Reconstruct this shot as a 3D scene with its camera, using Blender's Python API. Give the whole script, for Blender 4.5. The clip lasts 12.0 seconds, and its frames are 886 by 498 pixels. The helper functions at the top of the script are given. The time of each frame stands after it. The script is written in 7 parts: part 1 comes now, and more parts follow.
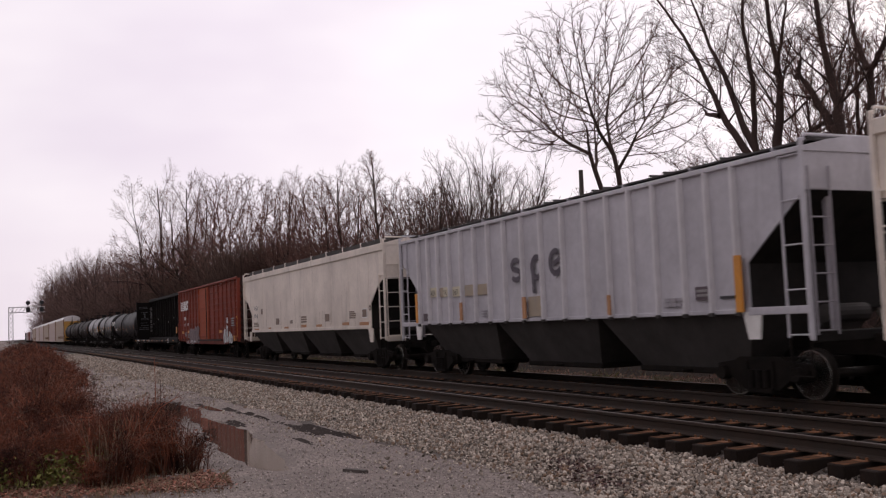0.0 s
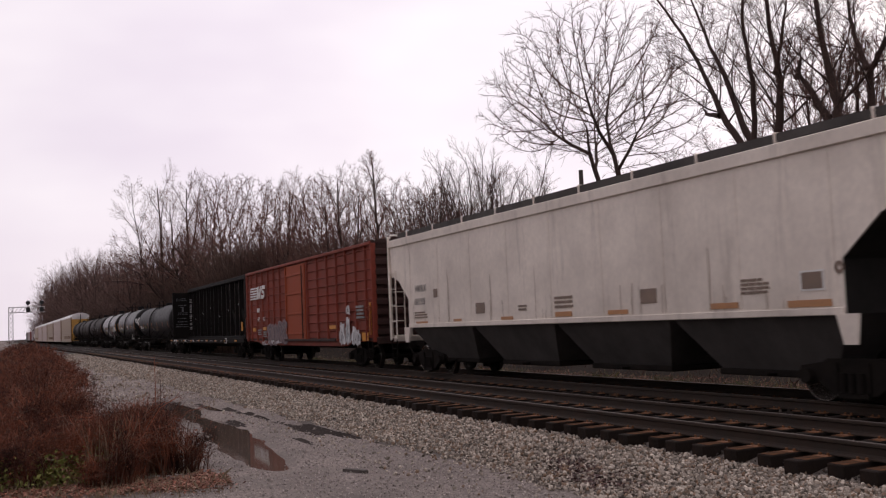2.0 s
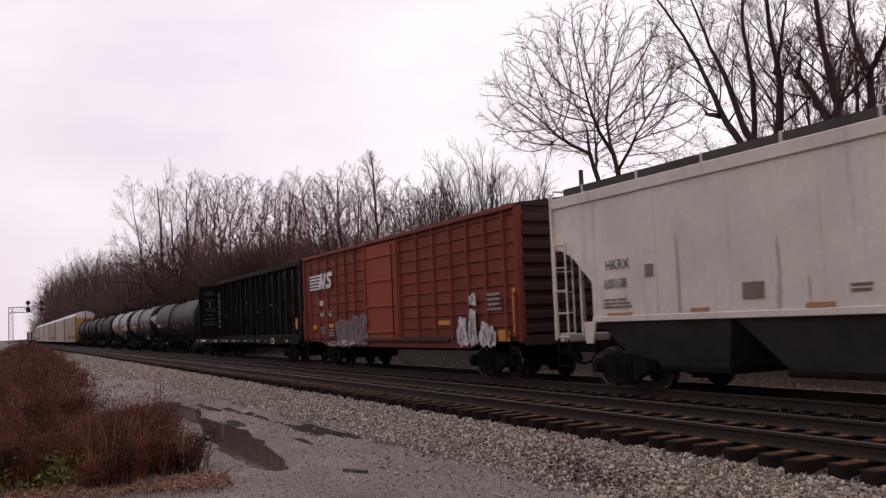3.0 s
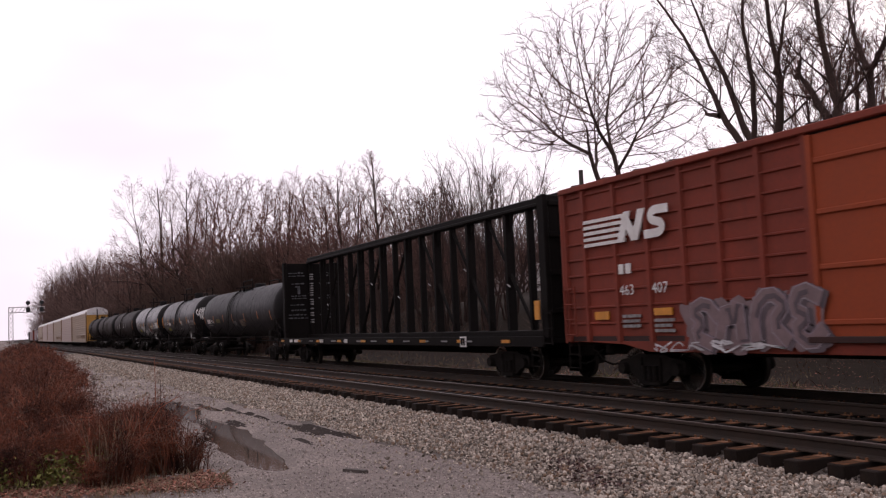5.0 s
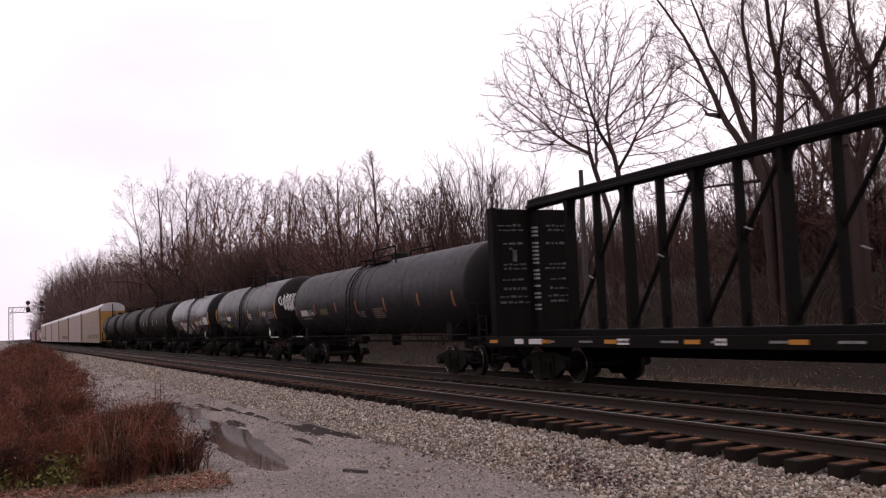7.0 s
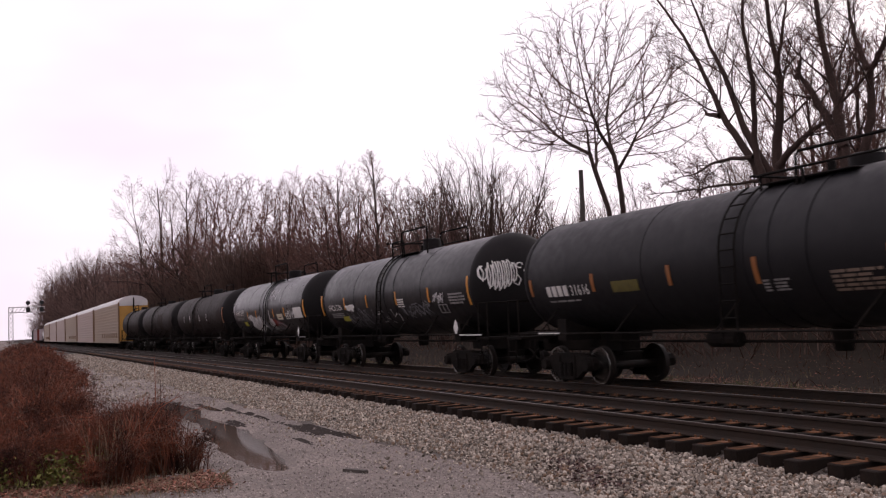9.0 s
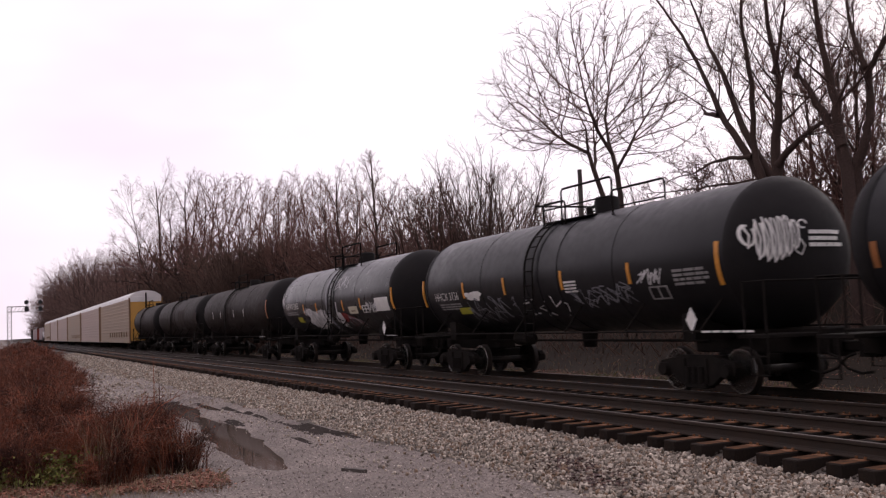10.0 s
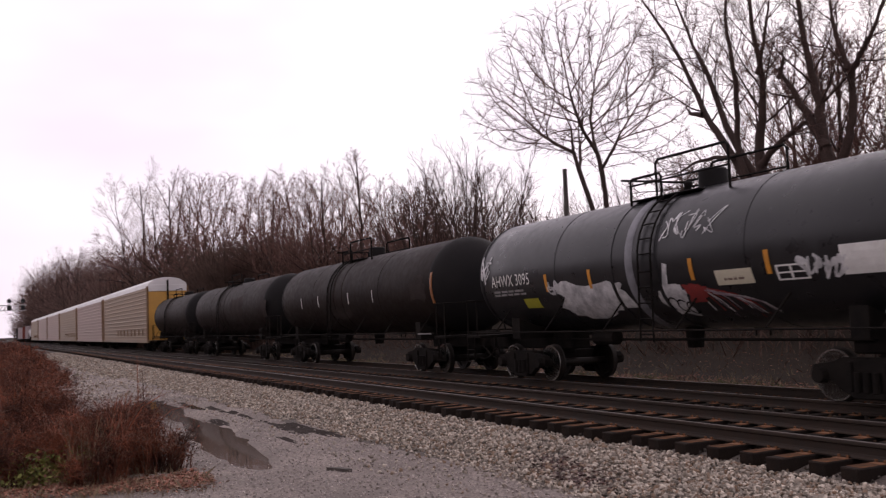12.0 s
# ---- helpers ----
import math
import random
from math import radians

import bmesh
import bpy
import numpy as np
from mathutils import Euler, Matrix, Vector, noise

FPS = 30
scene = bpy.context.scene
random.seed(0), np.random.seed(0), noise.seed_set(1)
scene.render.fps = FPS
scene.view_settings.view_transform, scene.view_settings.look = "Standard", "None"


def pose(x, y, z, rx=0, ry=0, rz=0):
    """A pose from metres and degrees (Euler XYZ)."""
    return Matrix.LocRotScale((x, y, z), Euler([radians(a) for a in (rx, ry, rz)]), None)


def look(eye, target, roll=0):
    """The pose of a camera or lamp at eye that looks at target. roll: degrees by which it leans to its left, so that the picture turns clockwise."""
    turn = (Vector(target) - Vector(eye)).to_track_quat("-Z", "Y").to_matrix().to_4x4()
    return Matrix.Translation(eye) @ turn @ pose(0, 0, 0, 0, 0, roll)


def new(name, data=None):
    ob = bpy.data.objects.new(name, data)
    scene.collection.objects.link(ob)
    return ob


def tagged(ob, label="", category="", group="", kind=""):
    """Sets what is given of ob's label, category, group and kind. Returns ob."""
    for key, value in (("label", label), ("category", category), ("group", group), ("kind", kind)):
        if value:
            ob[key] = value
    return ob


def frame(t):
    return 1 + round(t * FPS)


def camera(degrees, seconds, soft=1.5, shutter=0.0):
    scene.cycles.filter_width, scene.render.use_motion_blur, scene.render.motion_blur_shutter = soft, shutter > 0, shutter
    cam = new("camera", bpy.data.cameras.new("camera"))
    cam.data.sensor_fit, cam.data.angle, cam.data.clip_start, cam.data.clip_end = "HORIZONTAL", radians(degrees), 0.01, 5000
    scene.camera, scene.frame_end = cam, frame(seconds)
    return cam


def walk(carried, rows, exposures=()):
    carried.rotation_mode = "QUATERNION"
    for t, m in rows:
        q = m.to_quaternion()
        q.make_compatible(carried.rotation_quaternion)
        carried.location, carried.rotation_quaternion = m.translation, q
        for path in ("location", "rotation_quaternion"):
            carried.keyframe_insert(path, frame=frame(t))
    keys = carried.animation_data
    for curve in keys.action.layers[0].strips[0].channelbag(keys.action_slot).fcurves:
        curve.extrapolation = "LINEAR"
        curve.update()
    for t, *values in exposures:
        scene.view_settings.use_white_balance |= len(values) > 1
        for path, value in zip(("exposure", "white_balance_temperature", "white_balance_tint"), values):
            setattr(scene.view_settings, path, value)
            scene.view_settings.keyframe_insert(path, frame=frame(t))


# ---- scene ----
# ---- camera ----
EYE = Vector((0.0, 0.0, 1.556))


def aim(right=0.0, down=0.0):
    """The camera's pose, panned by so many degrees from its long-held view."""
    turn, rise = radians(24.698 + right), radians(4.239 - down)
    way = Vector((-math.cos(turn) * math.cos(rise), math.sin(turn) * math.cos(rise), math.sin(rise)))
    return look(EYE, EYE + way * 30, -2.415)


cam = camera(48.85, 12.0, soft=1.22, shutter=0.2)
walk(cam, [(0.0, aim()), (9.0, aim()), (9.5, aim(0.04, 0.03)), (10.0, aim(0.07, 0.04)), (10.5, aim(0.11, 0.01)),
           (11.5, aim(0.14, 0.0)), (11.8, aim(0.17, 0.01)), (11.9, aim(0.26, 0.03)), (12.0, aim(0.93, 0.13))],
     exposures=[(0.0, 0.08, 6500, 16), (2.8, 0.08, 6500, 16), (5.0, 0.34, 6500, 20), (8.0, 0.34, 6500, 20), (9.5, 0.30, 6500, 20), (12.0, 0.30, 6500, 20)])

# ---- world and sun: a bright overcast winter afternoon ----
SUN_TURN, SUN_RISE = radians(-25), radians(30)
world = bpy.data.worlds.new("overcast_sky")
scene.world = world
world.use_nodes = True
wn, wl = world.node_tree.nodes, world.node_tree.links
wn.clear()
sky = wn.new("ShaderNodeTexSky")
sky.sky_type, sky.sun_disc, sky.sun_elevation, sky.sun_rotation = "NISHITA", False, SUN_RISE, SUN_TURN
sky.air_density, sky.dust_density = 1.0, 3.0
dim = wn.new("ShaderNodeMix")
dim.data_type, dim.blend_type = "RGBA", "MULTIPLY"
dim.inputs[0].default_value = 1.0
dim.inputs[7].default_value = (0.12, 0.12, 0.12, 1)
coord = wn.new("ShaderNodeTexCoord")
stretch = wn.new("ShaderNodeMapping")
stretch.inputs["Scale"].default_value = (1.0, 1.0, 2.6)
cloud = wn.new("ShaderNodeTexNoise")
cloud.inputs["Scale"].default_value, cloud.inputs["Detail"].default_value = 1.7, 4
cloud.inputs["Roughness"].default_value = 0.5
ramp = wn.new("ShaderNodeValToRGB")
ramp.color_ramp.elements[0].position, ramp.color_ramp.elements[1].position = 0.36, 0.62
ramp.color_ramp.elements[0].color = (0.83, 0.75, 0.825, 1)
ramp.color_ramp.elements[1].color = (1.03, 0.975, 0.985, 1)
veil = wn.new("ShaderNodeMix")
veil.data_type = "RGBA"
veil.inputs[0].default_value = 0.92
# the cloud glows towards the hidden sun and dulls smoothly away from it
glow = wn.new("ShaderNodeVectorMath")
glow.operation = "DOT_PRODUCT"
glow.inputs[1].default_value = (-0.55, 0.80, 0.22)
fade = wn.new("ShaderNodeMapRange")
fade.inputs["From Min"].default_value, fade.inputs["From Max"].default_value = -1.0, 0.75
fade.inputs["To Min"].default_value, fade.inputs["To Max"].default_value = 0.52, 1.0
dome = wn.new("ShaderNodeMix")
dome.data_type, dome.blend_type = "RGBA", "MULTIPLY"
dome.inputs[0].default_value = 1.0
back = wn.new("ShaderNodeBackground")
back.inputs["Strength"].default_value = 1.0
world_out = wn.new("ShaderNodeOutputWorld")
wl.new(coord.outputs["Generated"], stretch.inputs["Vector"])
wl.new(stretch.outputs["Vector"], cloud.inputs["Vector"])
wl.new(cloud.outputs["Fac"], ramp.inputs["Fac"])
wl.new(sky.outputs["Color"], dim.inputs[6])
wl.new(dim.outputs[2], veil.inputs[6])
wl.new(ramp.outputs["Color"], veil.inputs[7])
wl.new(coord.outputs["Generated"], glow.inputs[0])
wl.new(glow.outputs["Value"], fade.inputs["Value"])
wl.new(veil.outputs[2], dome.inputs[6])
wl.new(fade.outputs["Result"], dome.inputs[7])
wl.new(dome.outputs[2], back.inputs["Color"])
wl.new(back.outputs["Background"], world_out.inputs["Surface"])

sun = new("sun", bpy.data.lights.new("sun", "SUN"))
sun.data.energy, sun.data.angle, sun.data.color = 0.5, radians(30), (1.0, 0.95, 0.9)
sun.matrix_world = look((0, 0, 30), Vector((0, 0, 30)) - Vector((math.sin(SUN_TURN) * math.cos(SUN_RISE), math.cos(SUN_TURN) * math.cos(SUN_RISE), math.sin(SUN_RISE))))


# ---- materials ----
def surface(name, base, rough=0.7, metal=0.0, dirt_or_shade=None, amount=0.4, big=1.2, fine=18.0, grain=0.12, bump=0.15,
            streak=0.0, random_by=None, spread=0.25, specks=None, patch_edge=0.18, gloss=0.5):
    """A node material: a base colour with fine grain, stains or painted shade in a second colour, run-down streaks,
    relief.
    """
    m = bpy.data.materials.new(name)
    m.use_nodes = True
    n, l = m.node_tree.nodes, m.node_tree.links
    bsdf = n["Principled BSDF"]
    bsdf.inputs["Metallic"].default_value = metal
    bsdf.inputs["Specular IOR Level"].default_value = gloss
    tc = n.new("ShaderNodeTexCoord")

    def noise_at(scale, detail, vec=None, rough_=0.55):
        q = n.new("ShaderNodeTexNoise")
        q.inputs["Scale"].default_value, q.inputs["Detail"].default_value = scale, detail
        q.inputs["Roughness"].default_value = rough_
        l.new(vec or tc.outputs["Object"], q.inputs["Vector"])
        return q.outputs["Fac"]

    def mix(fac, a, b, kind="MIX"):
        q = n.new("ShaderNodeMix")
        q.data_type, q.blend_type = "RGBA", kind
        for sock, val in ((q.inputs[0], fac), (q.inputs[6], a), (q.inputs[7], b)):
            if isinstance(val, (int, float)):
                sock.default_value = val
            elif isinstance(val, tuple):
                sock.default_value = (*val, 1)
            else:
                l.new(val, sock)
        return q.outputs[2]

    def ranged(val, a, b, c, d):
        q = n.new("ShaderNodeMapRange")
        q.inputs["From Min"].default_value, q.inputs["From Max"].default_value = a, b
        q.inputs["To Min"].default_value, q.inputs["To Max"].default_value = c, d
        l.new(val, q.inputs["Value"])
        return q.outputs["Result"]

    small = noise_at(fine, 6)
    col = mix(ranged(small, 0.3, 0.7, 0, 1), tuple(c * (1 - grain) for c in base), tuple(min(1, c * (1 + grain)) for c in base))
    if random_by:
        info = n.new("ShaderNodeObjectInfo") if random_by == "object" else n.new("ShaderNodeNewGeometry")
        val = info.outputs["Random" if random_by == "object" else "Random Per Island"]
        tone = ranged(val, 0, 1, 1 - spread, 1 + spread)
        comb = n.new("ShaderNodeCombineColor")
        for i in range(3):
            l.new(tone, comb.inputs[i])
        col = mix(1.0, col, comb.outputs[0], "MULTIPLY")
        if specks:
            col = mix(ranged(val, 0.78, 0.82, 0, 1), col, specks)
    if dirt_or_shade:
        large = noise_at(big, 5, rough_=0.65)
        col = mix(ranged(large, 0.5 - patch_edge, 0.5 + patch_edge, 0, amount), col, dirt_or_shade)
        if streak:
            mp = n.new("ShaderNodeMapping")
            mp.inputs["Scale"].default_value = (1.5, 1.5, 0.16)
            l.new(tc.outputs["Object"], mp.inputs["Vector"])
            col = mix(ranged(noise_at(1.6, 6, mp.outputs["Vector"], 0.7), 0.55, 0.8, 0, streak), col, dirt_or_shade)
    l.new(col, bsdf.inputs["Base Color"])
    l.new(ranged(small, 0.2, 0.8, max(0.05, rough - 0.12), min(1, rough + 0.12)), bsdf.inputs["Roughness"])
    if bump:
        b = n.new("ShaderNodeBump")
        b.inputs["Strength"].default_value, b.inputs["Distance"].default_value = bump, 0.02
        l.new(small, b.inputs["Height"])
        l.new(b.outputs["Normal"], bsdf.inputs["Normal"])
    return m


M = dict(
    hopper_grey=surface("grey_hopper_paint", (0.60, 0.585, 0.62), 0.6, 0, (0.22, 0.21, 0.225), 0.5, 0.65, 9, 0.06, 0.04, 0.5),
    # paler copy of the hopper grey, for the light the ribs catch
    rib_grey=surface("sky_lit_rib_grey", (0.76, 0.74, 0.75), 0.6, 0, (0.33, 0.31, 0.33), 0.4, 1.5, 12, 0.06, 0.04, 0.3),
    faint=surface("faint_grey_stencil_paint", (0.36, 0.34, 0.365), 0.65, 0, None, 0, 2, 16, 0.08, 0),
    hopper_white=surface("cream_hopper_paint", (0.87, 0.785, 0.69), 0.6, 0, (0.36, 0.31, 0.265), 0.5, 0.42, 9, 0.06, 0.04, 0.8),
    # grimy grey, lowered further to stand for shade beneath the hoppers
    pocket=surface("grimy_shade_deepened_pocket_grey", (0.085, 0.078, 0.074), 0.75, 0, (0.03, 0.028, 0.026), 0.7, 0.8, 12, 0.1, 0.1, 0.4, gloss=0.2),
    boxcar=surface("oxide_red_boxcar_paint", (0.255, 0.05, 0.03), 0.68, 0, (0.10, 0.034, 0.024), 0.55, 0.6, 14, 0.12, 0.06, 0.45, gloss=0.2),
    boxcar_door=surface("orange_red_door_paint", (0.33, 0.064, 0.022), 0.68, 0, (0.24, 0.06, 0.03), 0.4, 0.6, 14, 0.1, 0.05, 0.3, gloss=0.2),
    # darker brown than the sides, for the ends, roof and door track
    boxcar_end=surface("dark_brown_end_paint", (0.055, 0.025, 0.021), 0.75, 0, (0.04, 0.03, 0.028), 0.7, 0.7, 12, 0.15, 0.08, 0.3, gloss=0.2),
    black_car=surface("worn_black_car_paint", (0.010, 0.009, 0.0085), 0.65, 0, (0.016, 0.012, 0.01), 0.45, 0.7, 14, 0.2, 0.08, 0.3, gloss=0.05),
    tank_black=surface("dusty_black_tank_paint", (0.007, 0.007, 0.008), 0.36, 0, (0.015, 0.014, 0.014), 0.35, 0.5, 5, 0.15, 0.01, 0.35, gloss=0.45),
    tank_grey=surface("blue_black_tank_paint", (0.0075, 0.0075, 0.009), 0.40, 0, (0.02, 0.019, 0.02), 0.4, 0.4, 4, 0.12, 0.01, 0.3, gloss=0.28),
    tank_brown=surface("brown_black_tank_paint", (0.015, 0.010, 0.0085), 0.55, 0, (0.028, 0.019, 0.016), 0.6, 0.7, 5, 0.15, 0.015, 0.5, gloss=0.07),
    tank_matt=surface("flat_weathered_black_tank_paint", (0.009, 0.0088, 0.0105), 0.55, 0, (0.022, 0.02, 0.021), 0.45, 0.4, 4, 0.12, 0.01, 0.35, gloss=0.24),
    tank_head=surface("flat_black_tank_head_paint", (0.012, 0.011, 0.0115), 0.68, 0, (0.022, 0.019, 0.018), 0.5, 0.8, 8, 0.2, 0.03, 0.3, gloss=0.14),
    # black that holds the shade of the hopper ends along with their grime
    soot=surface("shade_and_grime_black", (0.018, 0.017, 0.016), 0.8, 0, (0.045, 0.04, 0.037), 0.6, 1.2, 12, 0.2, 0.1, 0.3, gloss=0.12),
    under=surface("greasy_black_running_gear", (0.011, 0.010, 0.0095), 0.8, 0.0, (0.03, 0.024, 0.02), 0.6, 2.0, 24, 0.25, 0.15, gloss=0.05),
    wheel=surface("dark_wheel_steel", (0.014, 0.013, 0.012), 0.6, 0.2, (0.045, 0.032, 0.024), 0.5, 3, 24, 0.2, 0.1, gloss=0.2),
    bright=surface("polished_wheel_rim_steel", (0.5, 0.49, 0.47), 0.22, 0.9, None, 0, 1, 30, 0.05, 0.02),
    white=surface("chalky_white_stencil_paint", (0.84, 0.83, 0.80), 0.6, 0, (0.55, 0.52, 0.48), 0.5, 3, 20, 0.06, 0),
    dim_white=surface("faded_white_stencil_paint", (0.34, 0.33, 0.32), 0.7, 0, (0.15, 0.14, 0.14), 0.7, 4, 20, 0.1, 0),
    amber=surface("amber_reflective_tape", (0.72, 0.30, 0.03), 0.45, 0, (0.40, 0.16, 0.03), 0.5, 4, 20, 0.06, 0),
    dark_amber=surface("grimy_amber_reflective_tape", (0.36, 0.13, 0.03), 0.5, 0, (0.15, 0.06, 0.03), 0.6, 4, 20, 0.1, 0),
    lime=surface("lime_yellow_placard_paint", (0.45, 0.42, 0.03), 0.55, 0, (0.25, 0.22, 0.03), 0.4, 4, 20, 0.06, 0),
    logo=surface("dark_plum_logo_paint", (0.055, 0.042, 0.058), 0.6, 0, (0.2, 0.19, 0.21), 0.4, 2.5, 14, 0.1, 0),
    dark_text=surface("black_stencil_paint", (0.05, 0.048, 0.05), 0.6, 0, None, 0, 1, 20, 0.1, 0),
    tan=surface("tan_patch_paint", (0.42, 0.34, 0.24), 0.65, 0, (0.3, 0.27, 0.24), 0.6, 2, 16, 0.08, 0),
    grey_patch=surface("grey_brown_patch_paint", (0.25, 0.18, 0.135), 0.65, 0, (0.15, 0.115, 0.095), 0.6, 2, 16, 0.08, 0),
    run_stain=surface("brown_grime_run", (0.60, 0.52, 0.44), 0.7, 0, (0.36, 0.29, 0.23), 0.8, 2.5, 16, 0.1, 0),
    dust=surface("dried_dusty_spill", (0.05, 0.038, 0.034), 0.8, 0, (0.02, 0.015, 0.013), 0.8, 1.6, 14, 0.15, 0, gloss=0.1),
    stencil_dim=surface("worn_grey_stencil_paint", (0.13, 0.13, 0.14), 0.7, 0, (0.03, 0.03, 0.03), 0.8, 4, 20, 0.1, 0),
    cream=surface("cream_number_board_paint", (0.62, 0.57, 0.43), 0.6, 0, None, 0, 1, 16, 0.06, 0),
    orange_patch=surface("orange_lube_stripe_paint", (0.50, 0.24, 0.10), 0.6, 0, (0.35, 0.2, 0.12), 0.5, 3, 18, 0.06, 0),
    spray=surface("white_spray_paint", (0.72, 0.71, 0.71), 0.55, 0, (0.14, 0.14, 0.145), 0.6, 3.5, 20, 0.06, 0, patch_edge=0.12),
    spray_grey=surface("thin_grey_spray_paint", (0.24, 0.24, 0.26), 0.6, 0, (0.10, 0.10, 0.11), 0.6, 4, 20, 0.1, 0),
    spray_red=surface("red_spray_paint", (0.30, 0.035, 0.03), 0.55, 0, (0.12, 0.03, 0.03), 0.5, 4, 20, 0.1, 0),
    spray_violet=surface("dull_violet_spray_paint", (0.22, 0.16, 0.2), 0.6, 0, (0.42, 0.40, 0.40), 0.6, 2, 18, 0.1, 0),
    rack_panel=surface("dusty_galvanised_rack_panel", (0.37, 0.265, 0.18), 0.6, 0.1, (0.30, 0.26, 0.22), 0.5, 0.4, 6, 0.08, 0.05, 0.4),
    rack_pale=surface("pale_pink_rack_panel", (0.48, 0.365, 0.32), 0.6, 0.1, (0.36, 0.29, 0.26), 0.5, 0.4, 6, 0.08, 0.05, 0.4),
    rack_post=surface("brown_amber_rack_post", (0.20, 0.10, 0.035), 0.6, 0, (0.10, 0.055, 0.03), 0.5, 0.8, 10, 0.08, 0.03),
    rack_roof=surface("white_rack_roof_paint", (0.76, 0.73, 0.72), 0.5, 0, (0.42, 0.40, 0.38), 0.4, 0.5, 8, 0.05, 0.03),
    rack_yellow=surface("yellow_rack_end_paint", (0.62, 0.33, 0.06), 0.55, 0, (0.33, 0.18, 0.06), 0.4, 0.8, 10, 0.08, 0.03),
    pale_car=surface("pale_pink_far_car_paint", (0.50, 0.42, 0.42), 0.6, 0, (0.3, 0.25, 0.25), 0.5, 0.4, 8, 0.08, 0.03),
    rail=surface("rusty_rail_steel", (0.034, 0.027, 0.022), 0.7, 0.1, (0.06, 0.034, 0.022), 0.5, 3, 30, 0.2, 0.1, gloss=0.2),
    rail_head=surface("worn_rail_head_steel", (0.13, 0.11, 0.10), 0.42, 0.4, (0.14, 0.10, 0.08), 0.5, 1.5, 30, 0.1, 0.03),
    tie=surface("creosoted_oak_tie", (0.011, 0.009, 0.008), 0.9, 0, (0.035, 0.021, 0.014), 0.6, 3.0, 30, 0.3, 0.4, 0, "object", 0.35, gloss=0.15),
    tie_far=surface("creosoted_oak_tie_row", (0.017, 0.013, 0.011), 0.85, 0, (0.06, 0.036, 0.023), 0.6, 3.0, 30, 0.3, 0.4, 0, "island", 0.35, gloss=0.15),
    rust_stain=surface("orange_rust_stain", (0.17, 0.075, 0.032), 0.9, 0, (0.02, 0.014, 0.011), 0.97, 5, 40, 0.3, 0.2, patch_edge=0.16, gloss=0.1),
    rust=surface("rust_plate", (0.24, 0.10, 0.04), 0.8, 0.2, (0.08, 0.05, 0.03), 0.5, 6, 30, 0.2, 0.2),
    # limestone bed darkened to paint the shadow in gaps between loose stones
    gravel=surface("gap_shaded_gravel_bed", (0.12, 0.10, 0.085), 0.95, 0, (0.10, 0.09, 0.083), 0.7, 0.5, 34, 0.55, 0.9, gloss=0.15),
    lot=surface("packed_gravel_lot", (0.275, 0.232, 0.205), 0.9, 0, (0.125, 0.106, 0.096), 0.85, 0.45, 24, 0.75, 1.0, gloss=0.2),
    # the verge's colour is lowered for the shade of train and woods
    verge=surface("shade_darkened_weedy_verge", (0.014, 0.011, 0.008), 0.95, 0, (0.06, 0.047, 0.03), 0.55, 2.2, 10, 0.5, 0.8, gloss=0.1),
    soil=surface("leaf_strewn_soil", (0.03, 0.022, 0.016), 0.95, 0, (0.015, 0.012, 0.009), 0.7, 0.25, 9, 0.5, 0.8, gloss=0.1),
    stone=surface("grey_limestone_ballast", (0.54, 0.475, 0.40), 0.9, 0, (0.25, 0.21, 0.17), 0.7, 6, 40, 0.25, 0.4, 0, "island", 0.92, (0.27, 0.175, 0.115), gloss=0.2),
    lot_stone=surface("packed_lot_stone", (0.42, 0.37, 0.34), 0.9, 0, (0.2, 0.17, 0.15), 0.6, 4, 40, 0.2, 0.3, 0, "island", 0.5, gloss=0.2),
    # dirty ballast, its colour darkened too for shade under the train
    dirty_shaded_stone=surface("dirty_shaded_ballast_stone", (0.09, 0.077, 0.066), 0.95, 0, (0.035, 0.03, 0.026), 0.6, 4, 40, 0.2, 0.3, 0, "island", 0.5, (0.11, 0.065, 0.04), gloss=0.1),
    wet=surface("wet_dark_mud", (0.022, 0.017, 0.0145), 0.92, 0, (0.055, 0.043, 0.037), 0.7, 1.2, 30, 0.4, 0.6, gloss=0.05),
    bark=surface("grey_brown_winter_bark", (0.07, 0.046, 0.039), 0.95, 0, (0.045, 0.034, 0.031), 0.6, 1.5, 20, 0.25, 0.5, gloss=0.1),
    # mid and far twigs are paler copies of twig, with haze mixed into the colour
    mid_twig=surface("haze_paled_winter_twigs", (0.15, 0.082, 0.067), 0.95, 0, None, 0, 1, 4, 0.25, 0, 0, "island", 0.3, gloss=0.1),
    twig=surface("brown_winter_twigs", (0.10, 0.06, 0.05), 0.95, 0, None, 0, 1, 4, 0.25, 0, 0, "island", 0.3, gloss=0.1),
    far_twig=surface("haze_paled_far_twigs", (0.14, 0.088, 0.075), 0.95, 0, None, 0, 1, 1, 0.25, 0, 0, "island", 0.3, gloss=0.1),
    # dark noise patches on stems and leaves paint the bush's inner shadow
    brush=surface("russet_brush_stems_shade_patched", (0.26, 0.086, 0.048), 0.9, 0, (0.03, 0.014, 0.011), 0.95, 1.1, 4, 0.25, 0, 0, "island", 0.55, (0.25, 0.16, 0.12), patch_edge=0.09, gloss=0.15),
    russet=surface("russet_dead_leaves_shade_patched", (0.29, 0.095, 0.05), 0.85, 0, (0.07, 0.03, 0.022), 0.8, 1.6, 6, 0.3, 0, 0, "island", 0.5, (0.15, 0.075, 0.05), gloss=0.2),
